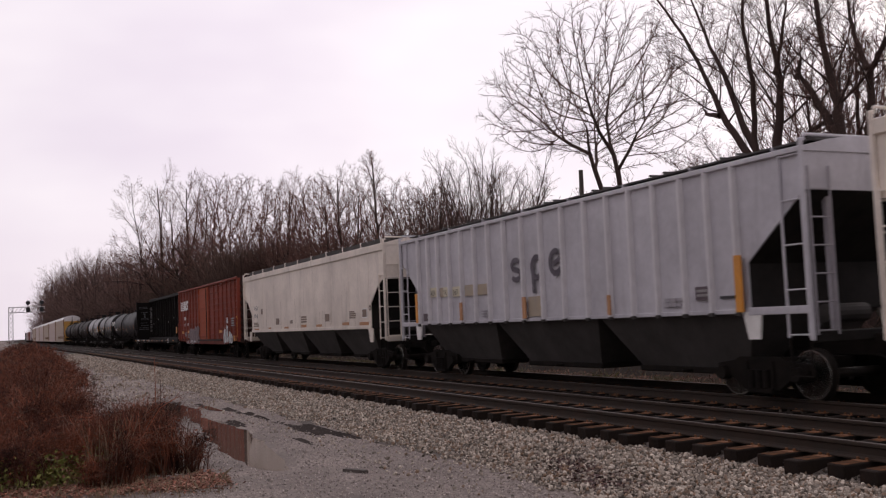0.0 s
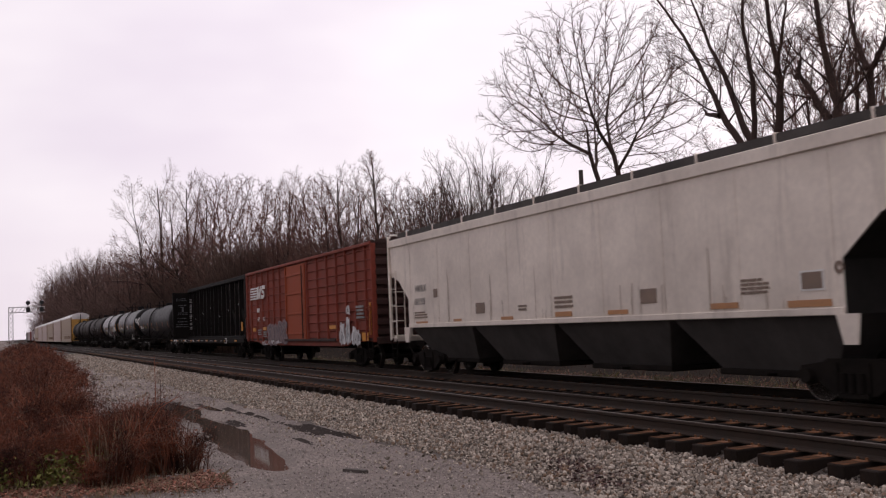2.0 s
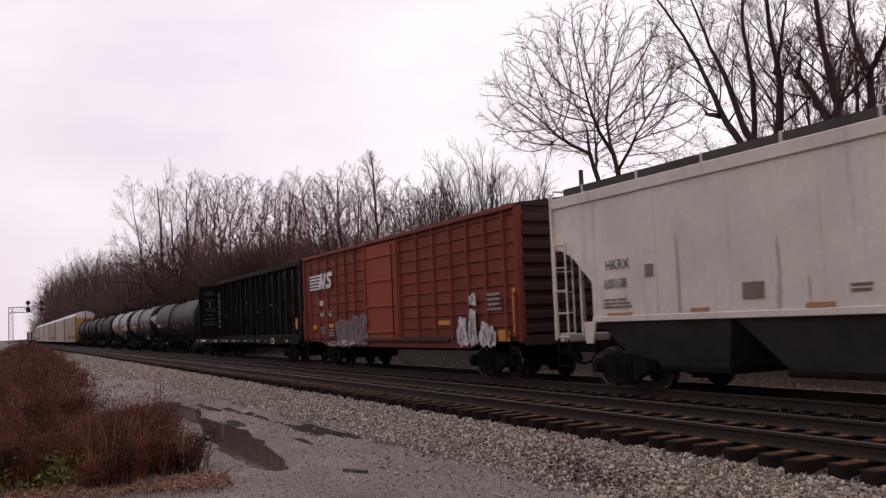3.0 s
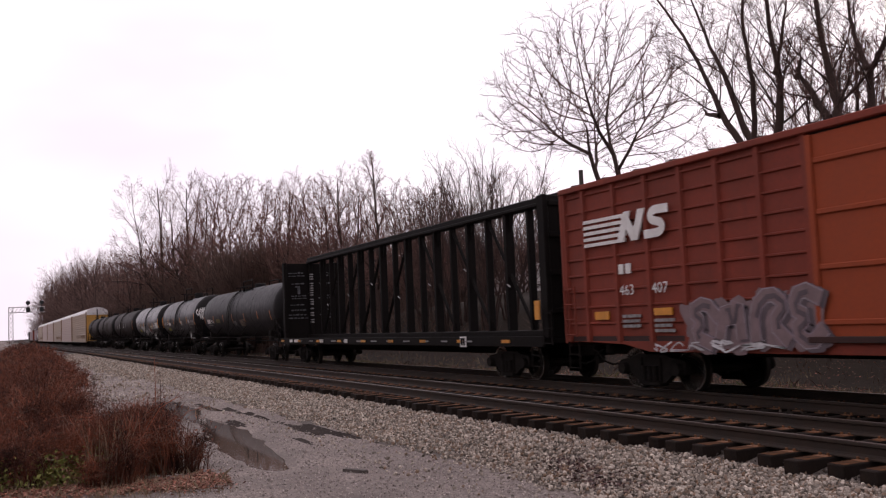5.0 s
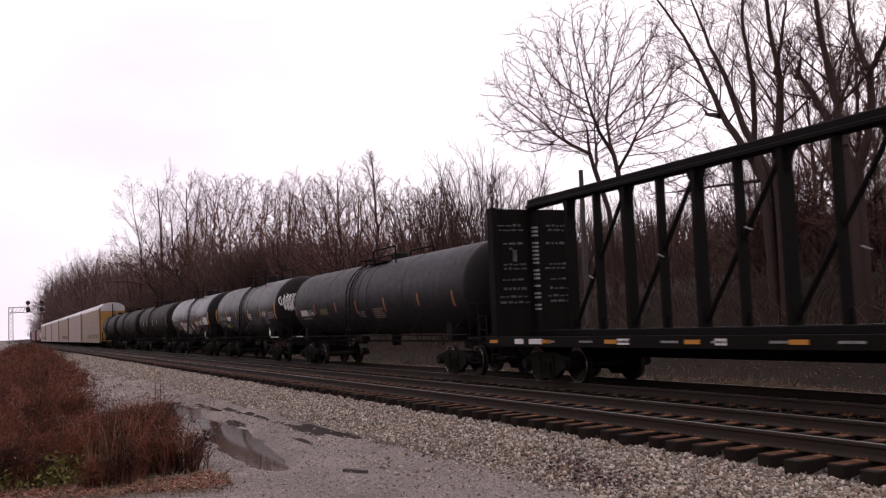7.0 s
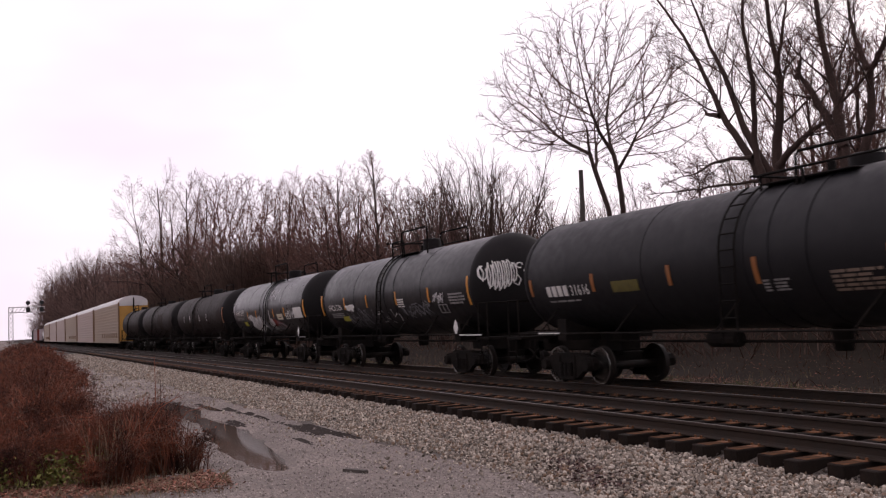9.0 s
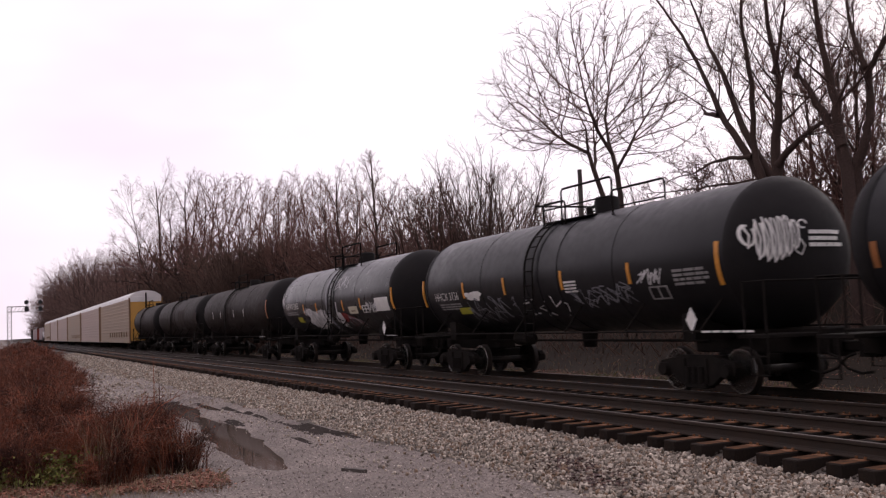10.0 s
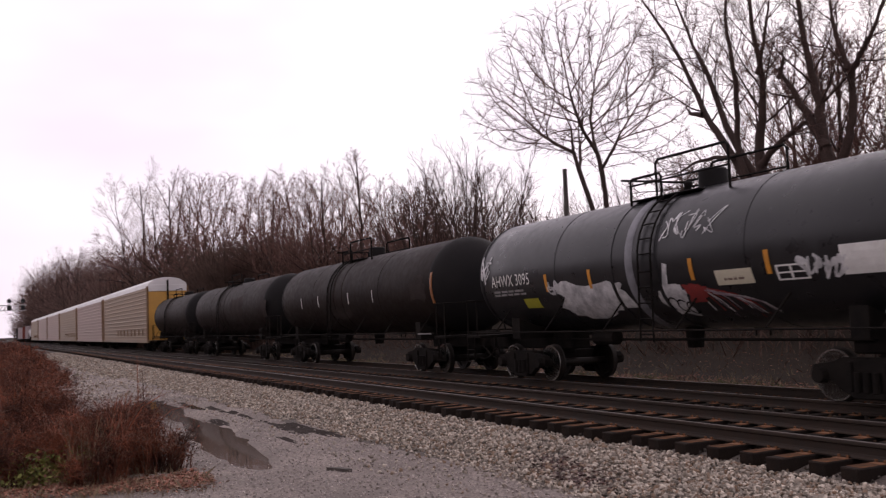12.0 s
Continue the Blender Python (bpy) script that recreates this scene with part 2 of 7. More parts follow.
    thicket=surface("dull_brown_thicket", (0.095, 0.061, 0.049), 0.95, 0, None, 0, 1, 4, 0.25, 0, 0, "island", 0.4, gloss=0.1),
    leaf_dark=surface("wet_maroon_leaf_litter", (0.075, 0.034, 0.03), 0.7, 0, None, 0, 1, 8, 0.3, 0, 0, "island", 0.5, (0.11, 0.05, 0.035)),
    olive=surface("grimy_olive_placard_paint", (0.15, 0.125, 0.025), 0.6, 0, (0.06, 0.05, 0.02), 0.6, 4, 20, 0.1, 0),
    tank_sheen=surface("glossy_blue_black_tank_paint", (0.012, 0.012, 0.0135), 0.33, 0, (0.035, 0.033, 0.034), 0.5, 0.4, 4, 0.12, 0.01, 0.4, gloss=0.38),
    weed=surface("yellow_green_weed_leaves", (0.19, 0.20, 0.04), 0.7, 0, None, 0, 1, 6, 0.2, 0, 0, "island", 0.5, (0.17, 0.075, 0.04)),
    mauve=surface("pinkish_grey_spray_fill", (0.25, 0.17, 0.175), 0.6, 0, (0.10, 0.065, 0.065), 0.6, 2, 18, 0.1, 0),
    plum=surface("dark_plum_spray_shadow", (0.07, 0.05, 0.06), 0.6, 0, (0.16, 0.12, 0.13), 0.5, 3, 18, 0.1, 0),
    straw=surface("pale_dead_grass", (0.22, 0.165, 0.10), 0.85, 0, None, 0, 1, 6, 0.2, 0, 0, "island", 0.35),
    grass=surface("winter_green_grass", (0.11, 0.12, 0.04), 0.8, 0, None, 0, 1, 6, 0.2, 0, 0, "island", 0.45, (0.2, 0.16, 0.06)),
    leaf_litter=surface("wet_brown_leaf_litter", (0.28, 0.11, 0.07), 0.75, 0, None, 0, 1, 8, 0.3, 0, 0, "island", 0.6, (0.30, 0.19, 0.13)),
    signal=surface("galvanised_signal_steel", (0.42, 0.40, 0.40), 0.5, 0.3, (0.25, 0.22, 0.2), 0.4, 1, 10, 0.08, 0.03),
    signal_black=surface("flat_black_signal_paint", (0.015, 0.015, 0.016), 0.7, 0, None, 0, 1, 10, 0.1, 0),
    house=surface("pale_pink_house_siding", (0.50, 0.43, 0.41), 0.75, 0, (0.36, 0.3, 0.28), 0.4, 0.4, 6, 0.06, 0.05),
    house_roof=surface("brown_shingle_roof", (0.12, 0.09, 0.08), 0.9, 0, (0.08, 0.06, 0.055), 0.5, 0.6, 10, 0.2, 0.3),
    old_wood=surface("weathered_grey_timber", (0.10, 0.085, 0.075), 0.9, 0, (0.05, 0.042, 0.038), 0.6, 2, 24, 0.25, 0.4),
)
water_mat = bpy.data.materials.new("still_puddle_water")
water_mat.use_nodes = True
_w = water_mat.node_tree.nodes["Principled BSDF"]
_w.inputs["Base Color"].default_value = (0.10, 0.07, 0.054, 1)
_w.inputs["Specular IOR Level"].default_value = 0.27
_w.inputs["Roughness"].default_value, _w.inputs["IOR"].default_value = 0.04, 1.33
_wn = water_mat.node_tree.nodes.new("ShaderNodeTexNoise")
_wn.inputs["Scale"].default_value = 5.0
_wb = water_mat.node_tree.nodes.new("ShaderNodeBump")
_wb.inputs["Strength"].default_value, _wb.inputs["Distance"].default_value = 0.02, 0.004
water_mat.node_tree.links.new(_wn.outputs["Fac"], _wb.inputs["Height"])
water_mat.node_tree.links.new(_wb.outputs["Normal"], _w.inputs["Normal"])
M["water"] = water_mat


# ---- mesh helpers ----
class Form:
    """Collects the faces of one mesh."""

    def __init__(self):
        self.v, self.f, self.k, self.slot = [], [], [], 0

    def add(self, verts, faces):
        o = len(self.v)
        self.v.extend(tuple(p) for p in verts)
        self.f.extend(tuple(i + o for i in q) for q in faces)
        self.k.extend([self.slot] * len(faces))
        return self

    def box(self, x0, x1, y0, y1, z0, z1, b=0.0):
        if b <= 0:
            vs = [(x, y, z) for x in (x0, x1) for y in (y0, y1) for z in (z0, z1)]
            return self.add(vs, [(0, 1, 3, 2), (4, 6, 7, 5), (0, 4, 5, 1), (2, 3, 7, 6), (0, 2, 6, 4), (1, 5, 7, 3)])
        lo, hi = (x0, y0, z0), (x1, y1, z1)
        vs, at = [], {}
        for s in [(i, j, k) for i in (0, 1) for j in (0, 1) for k in (0, 1)]:
            for ax in range(3):
                p = []
                for c in range(3):
                    edge = hi[c] if s[c] else lo[c]
                    p.append(edge if c == ax else edge + (-b if s[c] else b))
                at[s, ax] = len(vs)
                vs.append(p)
        fs = []
        for ax in range(3):
            o1, o2 = (ax + 1) % 3, (ax + 2) % 3
            for side in (0, 1):
                quad = []
                for a, c in ((0, 0), (1, 0), (1, 1), (0, 1)):
                    s = [0, 0, 0]
                    s[ax], s[o1], s[o2] = side, a, c
                    quad.append(at[tuple(s), ax])
                fs.append(quad)
            for a in (0, 1):
                for c in (0, 1):
                    s0, s1 = [0, 0, 0], [0, 0, 0]
                    s0[o1] = s1[o1] = a
                    s0[o2] = s1[o2] = c
                    s1[ax] = 1
                    s0, s1 = tuple(s0), tuple(s1)
                    fs.append((at[s0, o1], at[s1, o1], at[s1, o2], at[s0, o2]))
        for s in [(i, j, k) for i in (0, 1) for j in (0, 1) for k in (0, 1)]:
            fs.append((at[s, 0], at[s, 1], at[s, 2]))
        return self.add(vs, fs)

    def prism(self, pts, axis, a, b):
        n = len(pts)
        put = {"x": lambda t, p: (t, p[0], p[1]), "y": lambda t, p: (p[0], t, p[1]), "z": lambda t, p: (p[0], p[1], t)}[axis]
        vs = [put(a, p) for p in pts] + [put(b, p) for p in pts]
        return self.add(vs, [tuple(range(n)), tuple(range(2 * n - 1, n - 1, -1))] + [(i, (i + 1) % n, n + (i + 1) % n, n + i) for i in range(n)])

    def tube(self, pts, r, n=6):
        pts = [Vector(p) for p in pts]
        rs = r if isinstance(r, (list, tuple)) else [r] * len(pts)
        vs, fs, side = [], [], None
        for i, p in enumerate(pts):
            d = (pts[min(i + 1, len(pts) - 1)] - pts[max(i - 1, 0)]).normalized()
            if side is None:
                side = d.cross(Vector((0, 0, 1)) if abs(d.z) < 0.9 else Vector((1, 0, 0))).normalized()
            else:
                side = (side - d * side.dot(d)).normalized()
            up = d.cross(side)
            for k in range(n):
                a = 2 * math.pi * k / n
                vs.append(p + (side * math.cos(a) + up * math.sin(a)) * rs[i])
        for i in range(len(pts) - 1):
            for k in range(n):
                fs.append((i * n + k, i * n + (k + 1) % n, (i + 1) * n + (k + 1) % n, (i + 1) * n + k))
        fs.append(tuple(range(n)))
        fs.append(tuple(range(len(vs) - 1, len(vs) - n - 1, -1)))
        return self.add(vs, fs)

    def lathe(self, prof, axis, n, c=(0, 0, 0)):
        vs, fs = [], []
        for t, r in prof:
            for k in range(n):
                a = 2 * math.pi * k / n
                u, w = r * math.cos(a), r * math.sin(a)
                p = {"x": (t, u, w), "y": (w, t, u), "z": (u, w, t)}[axis]
                vs.append((p[0] + c[0], p[1] + c[1], p[2] + c[2]))
        for i in range(len(prof) - 1):
            for k in range(n):
                fs.append((i * n + k, i * n + (k + 1) % n, (i + 1) * n + (k + 1) % n, (i + 1) * n + k))
        fs.append(tuple(range(n)))
        fs.append(tuple(range(len(vs) - 1, len(vs) - n - 1, -1)))
        return self.add(vs, fs)

    def mesh(self, name, mats, smooth=False, tidy=True):
        me = bpy.data.meshes.new(name)
        me.from_pydata(self.v, [], self.f)
        for m in mats:
            me.materials.append(m)
        if len(mats) > 1:
            me.polygons.foreach_set("material_index", self.k)
        if tidy and len(self.f) < 20000:
            bm = bmesh.new()
            bm.from_mesh(me)
            bmesh.ops.recalc_face_normals(bm, faces=bm.faces)
            bm.to_mesh(me)
            bm.free()
        if smooth:
            me.polygons.foreach_set("use_smooth", [True] * len(me.polygons))
            if smooth == "auto":
                me.set_sharp_from_angle(angle=radians(38))
        me.update()
        return me


def part(name, form, material, parent, label="", smooth=False, at=None):
    mats = [M[k] for k in (material if isinstance(material, tuple) else (material,))]
    me = form if isinstance(form, bpy.types.Mesh) else form.mesh(name, mats, smooth)
    ob = new(name, me)
    ob.parent = parent
    if at is not None:
        ob.matrix_basis = at
    if label:
        ob["label"] = label
    return ob


def thing(name, label, category, group="", m=None, kind=""):
    ob = new(name)
    ob.empty_display_size = 0.3
    if m is not None:
        ob.matrix_basis = m
    return tagged(ob, label, category, group, kind)


def single(name, form, material, label, category, group="", kind="", smooth=False, m=None):
    mats = [M[k] for k in (material if isinstance(material, tuple) else (material,))]
    ob = new(name, form if isinstance(form, bpy.types.Mesh) else form.mesh(name, mats, smooth))
    if m is not None:
        ob.matrix_basis = m
    return tagged(ob, label, category, group, kind)


# ---- tracks' places and the train's run ----
NEAR, FAR = 9.258, 13.018
NEAR_RAIL, FAR_RAIL = 0.065, 0.0
ROLLING, SPINNING = [], []


def run(t):
    """How far the train has gone at t seconds, in metres."""
    return 10.1223 * t + 0.00309 * t * t


# ---- paint laid on a car's side ----
def flat(half):
    return lambda x, z: (x, -half, z)


def curved(radius, middle):
    """A tank's flank; z runs along the shell from the middle height."""
    def at(x, z):
        a = (z - middle) / radius
        return (x, -radius * math.cos(a), middle + radius * math.sin(a))
    return at


def headed(half, radius, middle):
    """The leading head of a tank; the first number runs across, from the middle."""
    prof = [(0.0, 0.0), (0.02, 0.35), (0.13, 0.66), (0.32, 0.88), (0.55, 0.98), (0.7, 1.0)]

    def at(y, z):
        r = math.hypot(y, z - middle) / radius
        back = 0.7
        for (b0, r0), (b1, r1) in zip(prof, prof[1:]):
            if r <= r1:
                back = b0 + (b1 - b0) * (r - r0) / (r1 - r0)
                break
        return (half - back + 0.045, y, z)
    return at


def lifted(on, h):
    def at(x, z):
        p = on(x, z)
        return (p[0], p[1] - h, p[2])
    return at


def patch(form, on, x0, x1, z0, z1, slant=0.0, steps=4, h=0.012):
    """A thin painted panel that follows the side."""
    up = lifted(on, h)
    deep = lifted(on, -0.02)
    vs, n = [], steps + 1
    for i in range(n):
        z = z0 + (z1 - z0) * i / steps
        s = slant * (z - z0)
        vs += [up(x0 + s, z), up(x1 + s, z), deep(x0 + s, z), deep(x1 + s, z)]
    fs = []
    for i in range(steps):
        a, b = i * 4, i * 4 + 4
        fs += [(a, a + 1, b + 1, b), (a, b, b + 2, a + 2), (a + 1, a + 3, b + 3, b + 1)]
    fs += [(0, 2, 3, 1), (steps * 4, steps * 4 + 1, steps * 4 + 3, steps * 4 + 2)]
    return form.add(vs, fs)


def ribbon(form, on, pts, wide, h=0.012):
    """A painted stroke along a line of (x, z)."""
    up = lifted(on, h)
    pts = [Vector(p) for p in pts]
    vs = []
    for i, p in enumerate(pts):
        d = pts[min(i + 1, len(pts) - 1)] - pts[max(i - 1, 0)]
        d = Vector((-d.y, d.x)).normalized() * wide * 0.5 if d.length > 1e-6 else Vector((wide / 2, 0))
        vs += [up(*(p + d)), up(*(p - d))]
    return form.add(vs, [(2 * i, 2 * i + 1, 2 * i + 3, 2 * i + 2) for i in range(len(pts) - 1)])


def arc(cx, cz, rx, rz, a0, a1, n=14):
    return [(cx + rx * math.cos(radians(a0 + (a1 - a0) * i / n)), cz + rz * math.sin(radians(a0 + (a1 - a0) * i / n))) for i in range(n + 1)]


def lettering(text, on, x, z, size, material, parent, name="lettering", wide=1.0, label=""):
    """Words in Blender's own font, laid on a side."""
    cu = bpy.data.curves.new("words", "FONT")
    cu.body, cu.size, cu.resolution_u = text, size, 2
    ob = new("words", cu)
    me = bpy.data.meshes.new_from_object(ob)
    bpy.data.objects.remove(ob)
    bpy.data.curves.remove(cu)
    up = lifted(on, 0.014)
    for v in me.vertices:
        v.co = up(x + v.co.x * wide, z + v.co.y)
    me.materials.clear()
    me.materials.append(M[material])
    return part(name, me, material, parent, label)


def bars(on, x, z, wide, high, rows, material, parent, name="stencil", seed=0):
    """Lines of small writing that cannot be read."""
    rng, f = random.Random(seed), Form()
    for r in range(rows):
        z1 = z + high - (r + 0.15) * high / rows
        x0 = x
        while x0 < x + wide * rng.uniform(0.75, 1.0):
            w = rng.uniform(0.12, 0.3) * wide
            patch(f, on, x0, min(x0 + w, x + wide), z1 - 0.6 * high / rows, z1, 0, 1)
            x0 += w + 0.05 * wide
    return tagged(part(name, f, material, parent), kind="stuff")


def scrawl(on, x, z, wide, high, letters, material, parent, seed, pen=0.035, slant=0.25, name="graffiti", label=""):
    """Loose looping sprayed strokes."""
    rng, f = random.Random(seed), Form()
    step = wide / letters
    for i in range(letters):
        for _ in range(rng.choice((2, 3, 3))):
            p = [(rng.uniform(-0.15, 1.1), rng.uniform(0, 1)) for _ in range(rng.choice((3, 4, 4)))]
            pts = []
            q = [Vector(p[0])] + [Vector(a) for a in p] + [Vector(p[-1])]
            for k in range(len(q) - 3):
                for s in range(5):
                    t = s / 5
                    c = 0.5 * (2 * q[k + 1] + (q[k + 2] - q[k]) * t + (2 * q[k] - 5 * q[k + 1] + 4 * q[k + 2] - q[k + 3]) * t * t
                               + (3 * q[k + 1] - q[k] - 3 * q[k + 2] + q[k + 3]) * t ** 3)
                    pts.append((x + (i + c.x) * step + slant * c.y * high, z + c.y * high))
            ribbon(f, on, pts, pen * rng.uniform(0.7, 1.3), 0.012 + 0.002 * rng.random())
    return tagged(part(name, f, material, parent, label), kind="stuff")


def blotch(on, x, z, wide, high, material, parent, seed, name="graffiti", label="", h=0.011):
    """A filled sprayed shape with an uneven rim."""
    rng, f = random.Random(seed), Form()
    up = lifted(on, h)
    ph = [rng.uniform(0, 6.28) for _ in range(4)]
    vs, n, m = [up(x + wide / 2, z + high / 2)], 40, 4
    for j in range(1, m + 1):
        for i in range(n):
            a = 2 * math.pi * i / n
            r = j / m * (1 + 0.14 * math.sin(3 * a + ph[0]) + 0.10 * math.sin(5 * a + ph[1]) + 0.07 * math.sin(9 * a + ph[2]) + 0.05 * math.sin(14 * a + ph[3]))
            c, s = math.cos(a), math.sin(a)
            c, s = math.copysign(abs(c) ** 0.6, c), math.copysign(abs(s) ** 0.6, s)
            vs.append(up(x + wide / 2 + wide / 2 * r * c, z + high / 2 + high / 2 * r * s))
    fs = [(0, 1 + i, 1 + (i + 1) % n) for i in range(n)]
    for j in range(m - 1):
        for i in range(n):
            a, b = 1 + j * n + i, 1 + j * n + (i + 1) % n
            fs.append((a, b, b + n, a + n))
    f.add(vs, fs)
    return part(name, f, material, parent, label)


def plates(on, spots, material, parent, name, label="", slant=0.0):
    for x0, x1, z0, z1 in spots:
        part(name, patch(Form(), on, x0, x1, z0, z1, slant), material, parent, label)


# ---- running gear shared by all the cars ----
def wheelset_mesh():
    f = Form()
    half = [(0.70, 0.085), (0.715, 0.31), (0.665, 0.345), (0.66, 0.44), (0.685, 0.447), (0.70, 0.424), (0.80, 0.417), (0.80, 0.345), (0.755, 0.32), (0.77, 0.12), (0.82, 0.09), (1.06, 0.085), (1.06, 0.11), (1.14, 0.11)]
    f.lathe([(-t, r) for t, r in reversed(half)] + half, "y", 28)
    f.slot = 1
    for s in (-1, 1):
        f.lathe([(s * 0.801, 0.386), (s * 0.806, 0.389), (s * 0.806, 0.408), (s * 0.801, 0.411)], "y", 28)
    return f.mesh("wheelset", [M["wheel"], M["bright"]], "auto")


def side_frame_mesh():
    f = Form()
    outer = [(-1.05, 0.60), (-1.10, 0.50), (-1.05, 0.36), (-0.72, 0.36), (-0.42, 0.16), (0.42, 0.16), (0.72, 0.36), (1.05, 0.36), (1.10, 0.50), (1.05, 0.60), (0.62, 0.66), (0.5, 0.72), (-0.5, 0.72), (-0.62, 0.66)]
    f.prism(outer, "y", -0.07, 0.07)
    f.box(-0.30, 0.30, -0.13, 0.13, 0.10, 0.20, 0.02)
    f.box(-0.34, -0.28, -0.11, 0.11, 0.2, 0.66, 0.01).box(0.28, 0.34, -0.11, 0.11, 0.2, 0.66, 0.01)
    for x in (-0.89, 0.89):
        f.lathe([(-0.16, 0.02), (-0.16, 0.12), (0.0, 0.14)], "y", 12, (x, -0.02, 0.44))
    for i in range(3):
        f.lathe([(0.2, 0.06), (0.5, 0.06)], "z", 8, (-0.17 + 0.17 * i, -0.11, 0))
    return f.mesh("side_frame", [M["under"]])


def bolster_mesh():
    f = Form().box(-0.2, 0.2, -1.0, 1.0, 0.42, 0.68, 0.03).box(-0.3, 0.3, -0.3, 0.3, 0.6, 0.8, 0.03)
    f.box(-0.95, 0.95, -0.06, 0.06, 0.30, 0.36).box(-0.55, -0.45, -0.85, 0.85, 0.3, 0.4).box(0.45, 0.55, -0.85, 0.85, 0.3, 0.4)
    return f.mesh("truck", [M["under"]])


def coupler_mesh():
    f = Form().box(-0.1, 0.55, -0.09, 0.09, 0.76, 0.94, 0.02).prism([(0.5, -0.17), (0.82, -0.15), (0.86, 0.02), (0.72, 0.05), (0.7, 0.18), (0.5, 0.18)], "z", 0.68, 1.0)
    return f.mesh("coupler", [M["under"]])


def hose_mesh():
    return Form().tube([(0, 0, 0.75), (0.2, 0, 0.68), (0.4, 0.02, 0.5), (0.6, 0.1, 0.42), (0.8, 0.15, 0.45)], 0.025, 6).mesh("air_hose", [M["under"]])


GEAR = dict(wheelset=wheelset_mesh(), side_frame=side_frame_mesh(), bolster=bolster_mesh(), coupler=coupler_mesh(), hose=hose_mesh())


def truck(car, x, spin=True):
    tr = part("truck", GEAR["bolster"], "under", car, "greasy two-axle freight truck", at=pose(x, 0, 0))
    for y in (-1.02, 1.02):
        part("side_frame", GEAR["side_frame"], "under", tr, at=pose(0, y, 0, 0, 0, 0 if y < 0 else 180))
    for dx in (-0.89, 0.89):
        ws = part("wheelset", GEAR["wheelset"], "wheel", tr, "dark wheels with worn bright rims", at=pose(dx, 0, 0.419))
        if spin:
            SPINNING.append((ws, dx))
    return tr


def ends(car, half):
    for s in (-1, 1):
        part("coupler", GEAR["coupler"], "under", car, at=pose(s * half, 0, 0, 0, 0, 0 if s > 0 else 180))
        part("air_hose", GEAR["hose"], "under", car, at=pose(s * half, -0.35, 0, 0, 0, 0 if s > 0 else 180))


def rolling(name, label, category, place, group="cars of the freight train"):
    car = thing(name, label, category, group, pose(place, FAR, FAR_RAIL))
    ROLLING.append((car, place))
    return car


def ladder(car, x0, x1, y, z0, z1, rungs, material, r=0.022):
    f = Form()
    for x in (x0, x1):
        f.box(x - 0.022, x + 0.022, y - 0.016, y + 0.016, z0, z1, 0.006)
    for i in range(rungs):
        z = z0 + (i + 0.03) * (z1 - z0 - 0.1) / max(1, rungs - 1)
        f.tube([(x0, y, z + 0.03), (x1, y, z + 0.03)], r * 0.7, 6)
    return part("ladder", f, material, car)


def end_ladder(car, x, y0, y1, z0, z1, rungs, material):
    f = Form()
    for y in (y0, y1):
        f.box(x - 0.014, x + 0.014, y - 0.018, y + 0.018, z0, z1, 0.005)
    for i in range(rungs):
        z = z0 + (i + 0.05) * (z1 - z0) / rungs
        f.tube([(x, y0, z + 0.05), (x, y1, z + 0.05)], 0.015, 6)
    return part("ladder", f, material, car)


def stirrup(car, x0, x1, y, z0, z1, material="under"):
    part("sill_step", Form().tube([(x0, y, z1), (x0, y, z0), (x1, y, z0), (x1, y, z1)], 0.02, 6).tube([(x0, y, (z0 + z1) / 2), (x1, y, (z0 + z1) / 2)], 0.016, 6), material, car)


